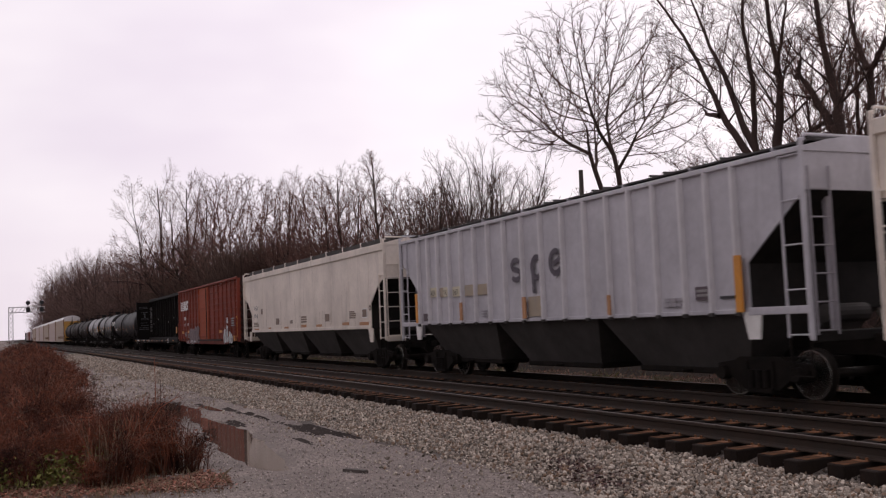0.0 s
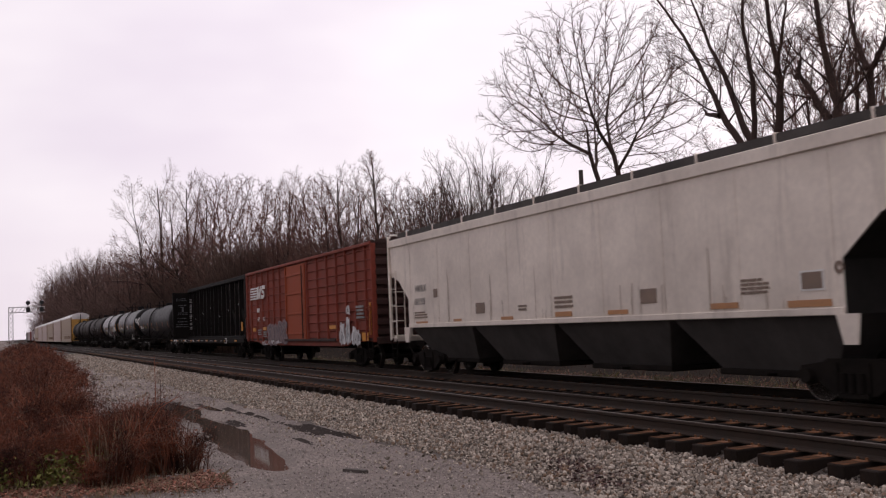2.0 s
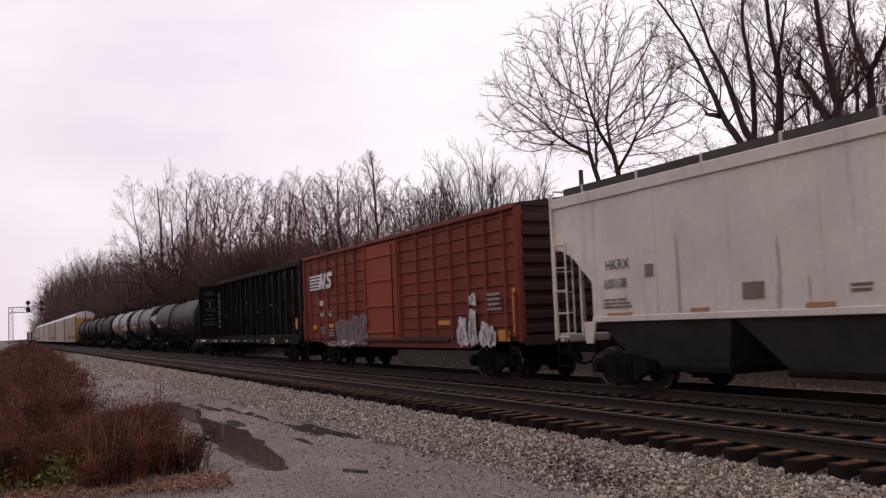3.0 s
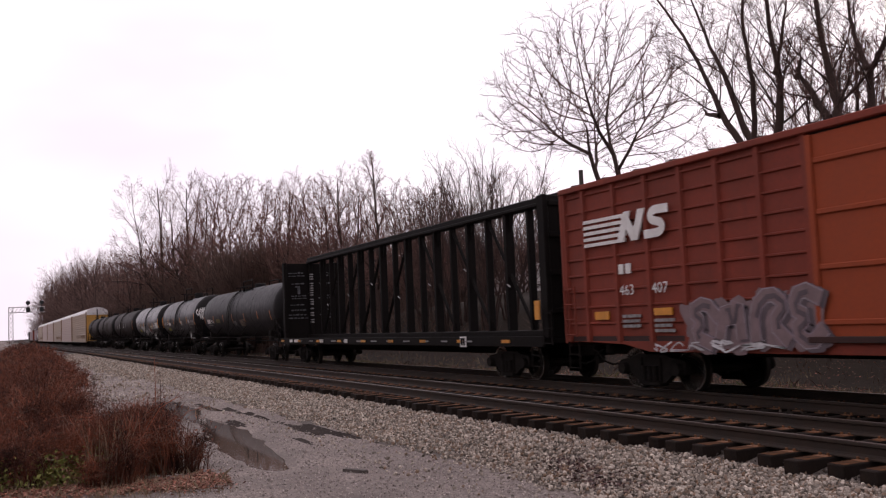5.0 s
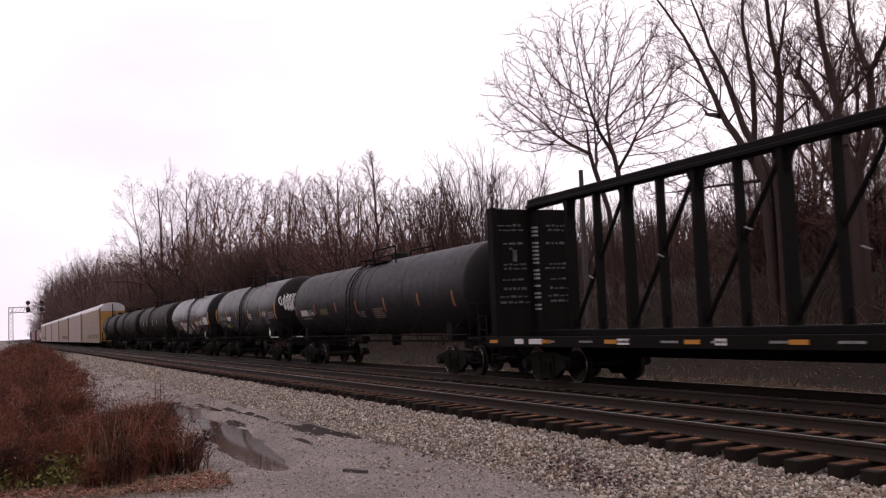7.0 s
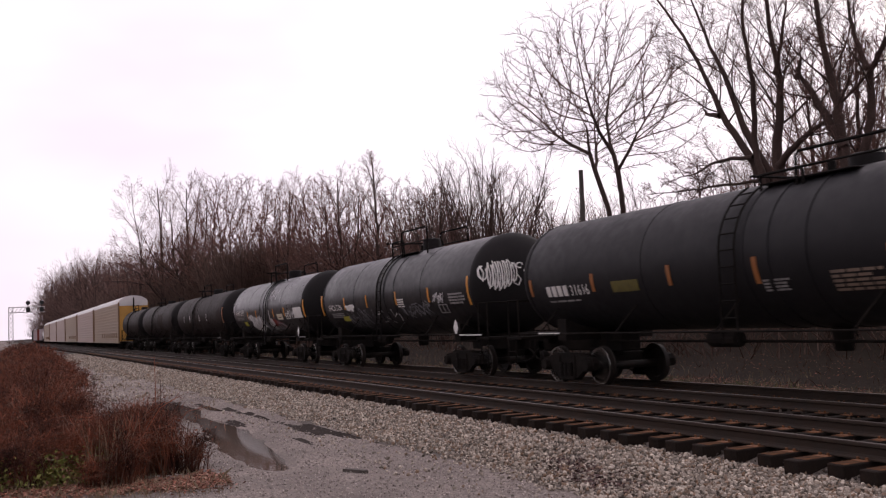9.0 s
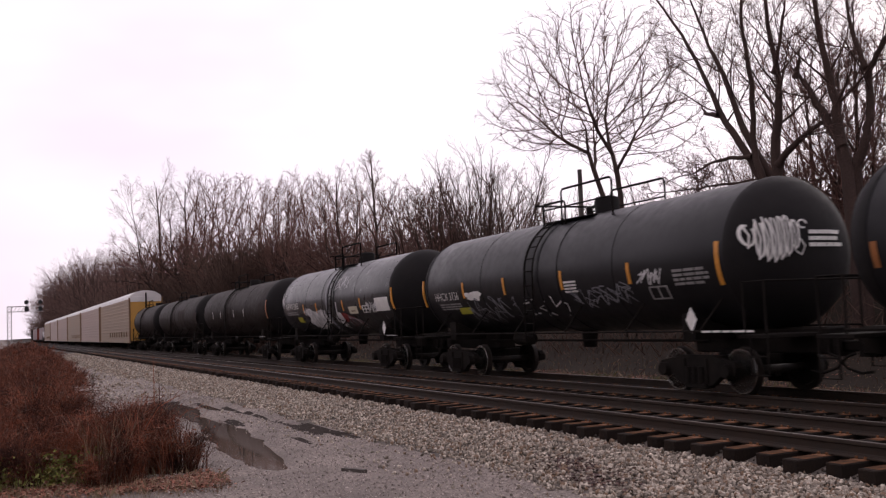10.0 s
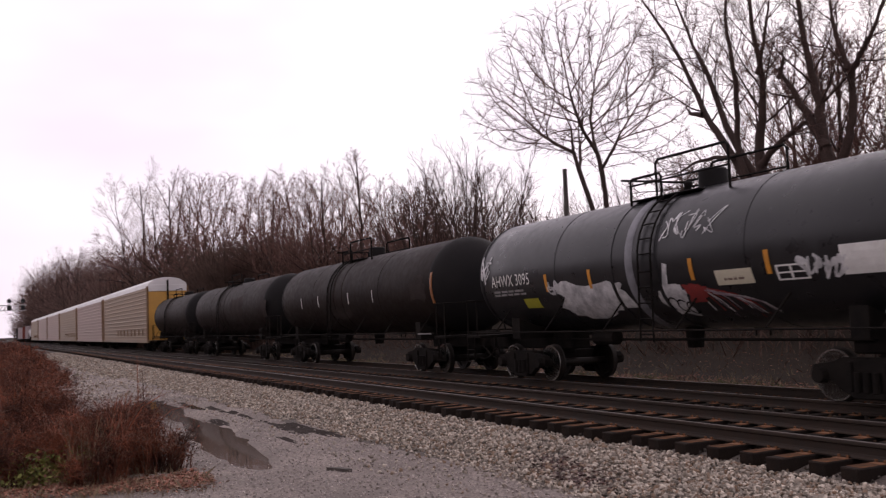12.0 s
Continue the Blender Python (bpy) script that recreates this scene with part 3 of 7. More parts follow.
# ---- covered hoppers ----
def hopper(place, half, sill, paint, label, ribs, bays, low, high, knee, shoulder, fascia):
    """half: to the end posts; sill: to the side sheet's foot; knee, shoulder: (x, z) of the slanting end edge."""
    car = rolling("covered_hopper", label, "hopper car", place)
    wide = 1.53
    side = [(-sill, low), (sill, low), (sill, knee)]
    side += shoulder + [(half, high)]
    side += [(-half, high)] + [(-x, z) for x, z in reversed(shoulder)] + [(-sill, knee)]
    part("body", Form().prism(side, "y", -wide, wide), paint, car)
    f = Form().prism([(-wide - 0.04, high - 0.06), (-wide - 0.04, high), (-1.0, high + 0.14), (-0.55, high + 0.2), (0.55, high + 0.2), (1.0, high + 0.14), (wide + 0.04, high), (wide + 0.04, high - 0.06)], "x", -half - 0.02, half + 0.02)
    part("roof", f, paint, car)
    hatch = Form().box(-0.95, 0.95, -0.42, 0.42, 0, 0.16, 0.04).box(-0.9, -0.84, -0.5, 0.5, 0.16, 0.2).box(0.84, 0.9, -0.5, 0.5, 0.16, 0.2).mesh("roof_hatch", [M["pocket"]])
    n = int(half * 2 / 2.3)
    for i in range(n):
        part("roof_hatch", hatch, "pocket", car, at=pose((i - (n - 1) / 2) * 2.2, 0, high + 0.19))
    for y in (-1.0, 1.0):
        f = Form().box(-half + 0.1, half - 0.1, y - 0.28, y + 0.28, high + (0.10 if fascia else 0.13), high + (0.24 if fascia else 0.16))
        part("running_board", f, "pocket", car, "dark grating roof walkway")
        post = Form().box(-0.02, 0.02, -0.31, 0.31, -0.04, 0.18 if fascia else 0.07, 0.005).mesh("walkway_bracket", [M[paint]])
        k = int(half * 2 / 1.9)
        for i in range(k):
            part("walkway_bracket", post, paint, car, at=pose(-half + 0.9 + i * (2 * half - 1.8) / (k - 1), y, high + 0.08))
    if fascia:
        for y in (-wide, wide):
            f = Form().box(-half, half, y - 0.05, y + 0.05, high - 0.22, high + 0.015, 0.015)
            part("top_chord", f, paint, car)
            part("side_sill", Form().box(-sill, sill, y - 0.03, y + 0.03, low - 0.02, low + 0.10, 0.012), paint, car)
    else:
        rib = Form().prism([(-0.045, 0.0), (-0.034, -0.09), (-0.016, -0.115), (0.016, -0.115), (0.034, -0.09), (0.045, 0.0)], "z", low, high - 0.05)
        rib = rib.mesh("side_rib", [M["rib_grey"]])
        foot = Form().box(-0.05, 0.05, -0.12, 0.0, low - 0.07, low + 0.005, 0.01).mesh("rib_foot", [M["pocket"]])
        for x in ribs:
            for s in (-1, 1):
                m = pose(x, s * wide, 0, 0, 0, 0 if s < 0 else 180)
                r = part("side_rib", rib, "rib_grey", car, at=m)
                part("rib_foot", foot, "pocket", r)
        for y in (-wide, wide):
            part("side_sill", Form().box(-sill, sill, y - 0.045, y + 0.045, low - 0.03, low + 0.05, 0.01), paint, car)
            part("top_chord", Form().box(-half, half, y - 0.07, y + 0.06, high - 0.07, high + 0.02, 0.012), paint, car)
    # pockets below the sill; their grimy grey also carries the underbody shade
    pitch = 2 * sill / bays
    for i in range(bays):
        x = (i - (bays - 1) / 2) * pitch
        a, b = pitch / 2 - 0.04, pitch / 2 - 0.75
        top = [(x - a, -wide + 0.06, low), (x + a, -wide + 0.06, low), (x + a, wide - 0.06, low), (x - a, wide - 0.06, low)]
        bot = [(x - b, -0.95, 0.50), (x + b, -0.95, 0.50), (x + b, 0.95, 0.50), (x - b, 0.95, 0.50)]
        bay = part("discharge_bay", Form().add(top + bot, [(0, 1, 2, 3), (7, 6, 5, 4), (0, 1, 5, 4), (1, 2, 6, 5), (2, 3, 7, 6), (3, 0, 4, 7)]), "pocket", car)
        part("outlet_gate", Form().box(x - b - 0.06, x + b + 0.06, -0.98, 0.98, 0.38, 0.5, 0.02).tube([(x, -1.2, 0.43), (x, 1.2, 0.43)], 0.03, 8), "under", bay)
    part("centre_sill", Form().box(-half - 0.2, half + 0.2, -0.26, 0.26, 0.72, 1.08, 0.02), "under", car)
    for s in (-1, 1):
        e = s * half
        f = Form().box(min(e, e - s * 0.14), max(e, e - s * 0.14), -1.5, 1.5, 0.98, 1.16, 0.02)
        # the grey car's end sill is blackened for the shade it sits in
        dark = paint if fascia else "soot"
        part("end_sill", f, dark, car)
        # the slope sheet, a thin plate coloured black for shade and grime, and its posts
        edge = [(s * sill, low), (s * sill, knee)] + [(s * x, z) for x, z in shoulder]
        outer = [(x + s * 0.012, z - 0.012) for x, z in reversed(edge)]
        part("slope_sheet", Form().prism(edge + outer, "y", -1.5, 1.5), "soot", car, "slope sheet coloured black for shade and grime")
        for y in (-0.95, 0.95):
            part("end_brace", Form().box(e - s * 0.16 - 0.04, e - s * 0.16 + 0.04, y - 0.04, y + 0.04, 1.1, shoulder[-1][1] + 0.1), paint if fascia else "faint", car)
        part("air_reservoir", Form().lathe([(-0.5, 0.04), (-0.46, 0.16), (0.46, 0.16), (0.5, 0.04)], "y", 14, (s * (sill + 0.55), 0.0, 1.42)), "pocket", car)
        for y in (-1, 1):
            yy = y * (wide + 0.04)
            part("corner_post", Form().box(e - 0.035, e + 0.035, yy - 0.035, yy + 0.035, 1.02, high + 0.14, 0.012), paint, car)
            ladder(car, *sorted((e - s * 0.05, e - s * 0.50)), yy, 1.06, shoulder[0][1] + 0.62 if not fascia else shoulder[0][1] + 0.35, 5, paint)
            end_ladder(car, e + s * 0.04, *sorted((y * 1.5, y * 1.06)), 1.1, high - 0.3, 6, paint if fascia else "faint")
            if not fascia:
                part("sill_extension", Form().box(*sorted((s * sill, e)), yy - 0.03, yy + 0.03, low - 0.06, low + 0.07, 0.01), paint, car)
            part("jacking_plate", Form().prism([(s * (sill - 0.14), low), (s * (sill + 0.3), low), (s * (sill + 0.24), low - 0.46), (s * (sill - 0.02), low - 0.46)], "y", yy - 0.02, yy + 0.02), paint if fascia else "white", car)
            stirrup(car, *sorted((e - s * 0.05, e - s * 0.48)), yy, 0.46, 1.05)
        part("roof_rail", Form().tube([(e, -1.5, high + 0.1), (e, -1.5, high + 0.2), (e, 1.5, high + 0.2), (e, 1.5, high + 0.1)], 0.025, 6), paint, car)
        truck(car, s * (sill - 0.35))
    ends(car, half + 0.1)
    return car


RIBS = [-26.59, -25.88, -25.2, -24.45, -23.66, -22.85, -22.05, -21.18, -20.29, -19.39, -18.45, -17.52, -16.68, -15.89, -15.1, -14.29, -13.57, -12.87]


def grey_hopper():
    c = -19.73
    car = hopper(c, 8.36, 6.98, "hopper_grey", "grey ribbed covered hopper car with faded plum lettering and grimy, shade-darkened pockets", [x - 0.08 - c for x in RIBS], 3, 1.5, 4.05, 2.32, [(8.33, 3.38)], False)
    on = flat(1.56)
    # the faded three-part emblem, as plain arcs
    for k, (x, z) in enumerate(((-20.72, 2.72), (-19.72, 2.72), (-18.87, 2.78))):
        f = Form()
        x -= c
        if k == 0:
            ribbon(f, on, arc(x, z + 0.12, 0.2, 0.12, 20, 270), 0.13)
            ribbon(f, on, arc(x, z - 0.12, 0.2, 0.12, 90, -160), 0.13)
        elif k == 1:
            ribbon(f, on, arc(x, z, 0.23, 0.24, -10, 330), 0.14)
            ribbon(f, on, [(x - 0.2, z + 0.1), (x - 0.17, z - 0.6)], 0.14)
        else:
            ribbon(f, on, arc(x, z, 0.24, 0.25, 60, 330), 0.14)
            ribbon(f, on, [(x - 0.1, z - 0.05), (x + 0.22, z + 0.1)], 0.12)
        part("emblem", f, "logo", car, "faded plum emblem")
    plates(on, [(-25.89 - c, -25.38 - c, 2.26, 2.53), (-25.0 - c, -24.62 - c, 2.24, 2.51), (-24.38 - c, -23.84 - c, 2.22, 2.49)], "cream", car, "number_board")
    lettering("AEX", flat(1.568), -25.87 - c, 2.3, 0.22, "dark_text", car, wide=0.85)
    lettering("16", flat(1.568), -24.96 - c, 2.28, 0.22, "dark_text", car, wide=0.95)
    lettering("247", flat(1.568), -24.34 - c, 2.26, 0.22, "dark_text", car, wide=0.95)
    plates(on, [(-25.22 - c, -25.02 - c, 2.24, 2.5), (-23.6 - c, -22.99 - c, 2.2, 2.5), (-22.83 - c, -22.18 - c, 2.2, 2.48), (-20.19 - c, -19.49 - c, 1.58, 2.05)], "tan", car, "tan_patch")
    plates(flat(1.64), [(-12.97 - c, -12.80 - c, 1.5, 2.46), (-26.86 - c, -26.70 - c, 1.54, 2.4)], "amber", car, "reflector", "amber reflective strip")
    plates(flat(1.64), [(-16.8 - c, -16.7 - c, 1.54, 1.95), (-23.82 - c, -23.68 - c, 1.56, 2.04), (-20.36 - c, -20.2 - c, 1.54, 2.05)], "orange_patch", car, "reflector", "faded orange reflective strip")
    plates(on, [(-14.1 - c, -13.7 - c, 1.74, 1.98), (-26.45 - c, -26.1 - c, 1.58, 1.8)], "plum", car, "data_plate", "maroon data plate")
    bars(flat(1.566), -14.05 - c, 1.78, 0.3, 0.16, 2, "dim_white", car, seed=4)
    bars(on, -15.0 - c, 1.62, 0.55, 0.2, 2, "faint", car, seed=5)
    bars(on, -22.65 - c, 1.6, 0.5, 0.2, 3, "faint", car, seed=6)
    bars(on, -13.45 - c, 1.72, 0.45, 0.08, 1, "dark_text", car, seed=7)
    return car


def white_hopper(c, half, marked=True):
    sill = half - 1.45
    label = "cream smooth-sided covered hopper car streaked with grime" if marked else "cream covered hopper car with white ladders, leading"
    car = hopper(c, half, sill, "hopper_white", label, [], 4, 1.42, 4.18, 2.25, [(sill + 0.75, 2.85), (half - 0.3, 3.0), (half - 0.02, 3.05)], True)
    on = flat(1.535)
    seam = Form()
    for i in range(9):
        x = -half + 1.6 + i * (2 * half - 3.2) / 8
        patch(seam, on, x, x + 0.02, 1.55, 3.95, 0, 2, 0.004)
    tagged(part("seam_weld", seam, "hopper_white", car), kind="stuff")
    if not marked:
        return car
    # dark runs and scuffs up from the sill
    rng = random.Random(15)
    for k in range(26):
        x = rng.uniform(-half + 1.8, half - 1.8)
        z0, h = 1.53, rng.choice((0.2, 0.35, 0.6, 1.3)) * rng.uniform(0.7, 1.2)
        w = rng.uniform(0.015, 0.035)
        part("rust_run", ribbon(Form(), on, [(x, z0), (x + rng.uniform(-0.03, 0.03), z0 + h * 0.5), (x + rng.uniform(-0.03, 0.03), z0 + h)], w, 0.006), "run_stain", car, "thin brown run of grime")
    part("data_plate", patch(Form(), on, -31.86 - c, -31.36 - c, 1.79, 2.11, 0, 1, 0.008), "white", car, "white rim of a data plate")
    part("emblem_disc", ribbon(Form(), on, arc(-31.05 - c, 2.12, 0.07, 0.07, 0, 360), 0.06), "grey_patch", car, "small round grey mark")
    lettering("HKRX", on, -47.35 - c, 2.46, 0.30, "dark_text", car, wide=1.05)
    lettering("600108", on, -47.42 - c, 2.08, 0.29, "dark_text", car, wide=0.92)
    bars(on, -47.45 - c, 1.66, 1.0, 0.22, 3, "grey_patch", car, seed=11)
    plates(on, [(-43.3 - c, -42.8 - c, 1.72, 2.0), (-36.05 - c, -35.55 - c, 1.74, 2.02), (-31.82 - c, -31.4 - c, 1.82, 2.08), (-46.0 - c, -45.75 - c, 2.25, 2.5)], "grey_patch", car, "data_plate")
    plates(on, [(-47.35 - c, -46.5 - c, 1.5, 1.58), (-44.7 - c, -44.2 - c, 1.54, 1.61), (-41.9 - c, -41.3 - c, 1.53, 1.61), (-39.3 - c, -38.6 - c, 1.55, 1.66), (-37.2 - c, -36.5 - c, 1.55, 1.64), (-34.0 - c, -33.3 - c, 1.57, 1.67), (-32.15 - c, -31.25 - c, 1.54, 1.65)], "orange_patch", car, "reflector", "faded orange reflective strip")
    bars(on, -39.3 - c, 1.72, 0.75, 0.3, 3, "grey_patch", car, seed=12)
    bars(on, -33.2 - c, 1.78, 0.65, 0.28, 4, "grey_patch", car, seed=13)
    bars(on, -41.0 - c, 1.72, 0.4, 0.16, 2, "grey_patch", car, seed=14)
    return car


# ---- the boxcar ----
def boxcar(c, half):
    car = rolling("boxcar", "oxide red ribbed boxcar with orange door and graffiti", "boxcar", c)
    low, high, wide = 1.0, 4.31, 1.42
    posts = [-69.27, -68.5, -67.37, -66.28, -65.2, -64.2, -63.15, -62.1, -58.9, -57.5, -56.25, -55.1, -54.0, -52.95, -51.9, -51.25]
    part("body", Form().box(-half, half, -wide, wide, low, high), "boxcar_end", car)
    waves, prof = 9, [(0.02, low - 0.02)]
    for i in range(waves):
        z0, dz = low + 0.1 + i * (high - low - 0.2) / waves, (high - low - 0.2) / waves
        prof += [(-0.005, z0 + 0.1 * dz), (-0.005, z0 + 0.70 * dz), (-0.05, z0 + 0.76 * dz), (-0.05, z0 + 0.84 * dz), (-0.005, z0 + 0.87 * dz)]
    prof += [(-0.005, high), (0.02, high)]
    post = Form().prism([(-0.075, 0.0), (-0.05, -0.075), (0.05, -0.075), (0.075, 0.0)], "z", low - 0.02, high).mesh("side_post", [M["boxcar"]])
    for s in (-1, 1):
        turn = pose(0, s * wide, 0, 0, 0, 0 if s < 0 else 180)
        for a, b in zip(posts, posts[1:]):
            if a == -62.1:
                continue
            f = Form().prism(prof, "x", a - c, b - c)
            part("side_panel", f, "boxcar", car, at=turn)
        for x in posts:
            part("side_post", post, "boxcar", car, at=turn @ pose(x - c, 0, 0))
        # doors: a plain orange one and its sill track
        f = Form().box(-62.05 - c, -58.95 - c, -0.06, 0.0, low + 0.05, high - 0.1, 0.01)
        door = part("door", f, "boxcar_door", car, "orange-red sliding door", at=turn)
        for z in (1.25, 2.1, 2.95, 3.75):
            part("door_rib", Form().box(-61.9 - c, -58.98 - c, -0.10, -0.058, z, z + 0.09, 0.015), "boxcar_door", door)
        for x in (-62.03, -59.1):
            part("door_stile", Form().box(x - c, x - c + 0.12, -0.11, -0.058, low + 0.05, high - 0.1, 0.015), "boxcar_door", door)
        part("door_bar", Form().tube([(-59.3 - c, -0.14, low + 0.1), (-59.3 - c, -0.14, high - 0.2)], 0.025, 8), "boxcar_end", door)
        part("door_track", Form().box(-62.2 - c, -55.2 - c, -0.13, 0.0, low - 0.02, low + 0.08, 0.01), "boxcar_end", car, at=turn)
        part("side_sill", Form().prism([(-68.9 - c, low), (-51.5 - c, low), (-53.4 - c, low - 0.06), (-54.2 - c, low - 0.2), (-66.4 - c, low - 0.2), (-67.2 - c, low - 0.06)], "y", -0.04, 0.04), "boxcar", car, at=turn)
        part("eave", Form().box(-half - 0.03, half + 0.03, -0.12, 0.02, high - 0.06, high + 0.06, 0.015), "boxcar", car, at=turn)
    f = Form().prism([(-1.5, high), (-1.5, high + 0.05), (-0.1, high + 0.24), (0.1, high + 0.24), (1.5, high + 0.05), (1.5, high)], "x", -half - 0.05, half + 0.05)
    for i in range(16):
        x = -half + 0.5 + i * (2 * half - 1.0) / 15
        f.prism([(-1.48, high + 0.05), (0, high + 0.245), (1.48, high + 0.05), (1.48, high + 0.1), (0, high + 0.29), (-1.48, high + 0.1)], "x", x - 0.04, x + 0.04)
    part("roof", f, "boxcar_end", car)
    for s in (-1, 1):
        wave = [(-0.02, low)]
        for i in range(9):
            z = low + 0.15 + i * 0.34
            wave += [(0.0, z), (0.09, z + 0.06), (0.09, z + 0.2), (0.0, z + 0.26)]
        f = Form().prism(wave + [(0.0, high), (-0.02, high)], "y", -1.36, 1.36)
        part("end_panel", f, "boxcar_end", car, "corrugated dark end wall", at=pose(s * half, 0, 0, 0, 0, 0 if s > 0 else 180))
        for y in (-1, 1):
            part("corner_post", Form().box(s * half - 0.06, s * half + 0.06, y * wide - 0.09, y * wide + 0.09, low - 0.05, high, 0.02), "boxcar", car)
            ladder(car, *sorted((s * (half - 0.08), s * (half - 0.5))), y * 1.56, 1.1, 2.2, 4, "boxcar")
            stirrup(car, *sorted((s * (half - 0.1), s * (half - 0.5))), y * 1.5, 0.42, 1.0)
        part("end_sill", Form().box(*sorted((s * half, s * (half + 0.12))), -1.4, 1.4, low - 0.12, low + 0.12, 0.02), "boxcar_end", car)
        truck(car, s * 6.6)
    part("centre_sill", Form().box(-half - 0.3, half + 0.3, -0.3, 0.3, 0.66, 1.0, 0.02), "under", car)
    ends(car, half + 0.3)
    on = flat(1.475)
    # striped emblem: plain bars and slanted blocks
    for i in range(5):
        z = 3.0 + i * 0.125
        part("emblem_stripe", patch(Form(), flat(1.50), -68.45 - c, (-66.95 if i in (0, 1, 2, 3) else -67.1) - c + 0.04 * i, z, z + 0.07, 0.3, 1), "white", car, "white emblem bar")
    f = Form()
    for x in (-67.2, -66.72):
        patch(f, flat(1.515), x - c, x - c + 0.22, 3.0, 3.6, 0.45, 2)
    ribbon(f, flat(1.518), [(-66.93 - c, 3.55), (-66.6 - c, 3.05)], 0.22)
    part("emblem_block", f, "white", car, "white slanted emblem block")
    f = Form()
    ribbon(f, flat(1.515), [(-65.5 - c, 3.52)] + arc(-65.86 - c, 3.42, 0.2, 0.11, 90, 270) + arc(-65.9 - c, 3.19, 0.2, 0.11, 90, -90) + [(-66.28 - c, 3.08)], 0.17)
    part("emblem_block", f, "white", car, "white angular emblem block")
    plates(on, [(-67.26 - c, -67.1 - c, 2.36, 2.56), (-67.02 - c, -66.86 - c, 2.36, 2.56)], "white", car, "initial_bar")
    lettering("463", on, -67.25 - c, 1.93, 0.30, "white", car, wide=1.12)
    lettering("407", on, -66.18 - c, 1.93, 0.30, "white", car, wide=1.12)
    plates(on, [(-68.2 - c, -67.7 - c, 1.45, 1.62), (-66.15 - c, -65.6 - c, 1.5, 1.64), (-63.4 - c, -63.0 - c, 1.5, 1.62), (-56.0 - c, -55.2 - c, 1.45, 1.58), (-52.35 - c, -51.75 - c, 1.0, 1.28)], "amber", car, "reflector", "amber reflective strip")
    plates(flat(1.53), [(-51.42 - c, -51.28 - c, 1.2, 2.3)], "amber", car, "reflector", "amber reflective strip")
    bars(on, -67.2 - c, 1.25, 0.6, 0.3, 3, "dim_white", car, seed=21)
    bars(on, -66.15 - c, 1.15, 0.6, 0.3, 3, "dim_white", car, seed=22)
    bars(on, -53.0 - c, 1.75, 0.9, 0.5, 4, "dim_white", car, seed=23)
    # four big sprayed letter shapes, past reading: pale rims, pinkish fill, plum shadows
    shapes = [[(0.95, 0.55), (0.6, 0.95), (0.15, 0.75), (0.5, 0.5), (0.2, 0.2), (0.75, 0.0)],
              [(0.0, 0.1), (0.25, 0.9), (0.4, 0.3), (0.62, 1.0), (0.7, 0.1)],
              [(0.1, 0.05), (0.1, 0.7), (0.5, 1.0), (0.9, 0.75), (0.55, 0.4), (0.95, 0.05)],
              [(0.95, 0.8), (0.4, 1.0), (0.1, 0.65), (0.55, 0.5), (0.15, 0.25), (0.6, 0.0), (1.0, 0.3)]]
    for k, (x, w, h) in enumerate(((-65.15, 0.95, 0.95), (-64.25, 0.8, 1.0), (-63.45, 0.9, 1.02), (-62.6, 0.75, 1.05))):
        blotch(flat(1.50), x - c - 0.08, 0.84, w + 0.12, h * 0.95, "mauve", car, 31 + k, label="pinkish-grey sprayed ground", h=0.026)
        pts = [(x - c + u * w, 0.95 + v * (h - 0.15)) for u, v in shapes[k]]
        soft = [pts[0]]
        for a, b in zip(pts, pts[1:]):
            soft += [(a[0] * 0.75 + b[0] * 0.25, a[1] * 0.75 + b[1] * 0.25), (a[0] * 0.25 + b[0] * 0.75, a[1] * 0.25 + b[1] * 0.75)]
        soft.append(pts[-1])
        part("graffiti", ribbon(Form(), flat(1.50), [(a + 0.10, b - 0.04) for a, b in soft], 0.30, 0.03), "plum", car, "plum shadow of a sprayed letter")
        part("graffiti", ribbon(Form(), flat(1.50), soft, 0.27, 0.034), "spray_violet", car, "pale rim of a sprayed letter")
        part("graffiti", ribbon(Form(), flat(1.50), soft, 0.22, 0.038), "mauve", car, "pinkish-grey sprayed letter shape")
        part("graffiti", ribbon(Form(), flat(1.50), [(a + 0.05, b - 0.02) for a, b in soft[2:-2]], 0.09, 0.042), "plum", car, "plum streak in a sprayed letter")
    scrawl(flat(1.54), -66.1 - c, 0.82, 3.4, 0.2, 7, "spray", car, 32, 0.03, 0.1)
    for k, (x, z, w, h) in enumerate(((-54.65, 0.84, 0.62, 0.78), (-53.95, 0.86, 0.5, 0.95), (-53.3, 0.84, 0.6, 0.62), (-52.75, 0.84, 0.35, 0.5), (-53.85, 1.95, 0.42, 0.3))):
        blotch(on, x - c, z, w, h, "spray", car, 33 + k, label="flaking white spray-painted block", h=0.06)
        part("graffiti", ribbon(Form(), on, [(x - c + w * 0.3, z + h * 0.2), (x - c + w * 0.45, z + h * 0.75), (x - c + w * 0.7, z + h * 0.3)], 0.05, 0.066), "boxcar_end", car, "dark stroke in a sprayed block")
    return car


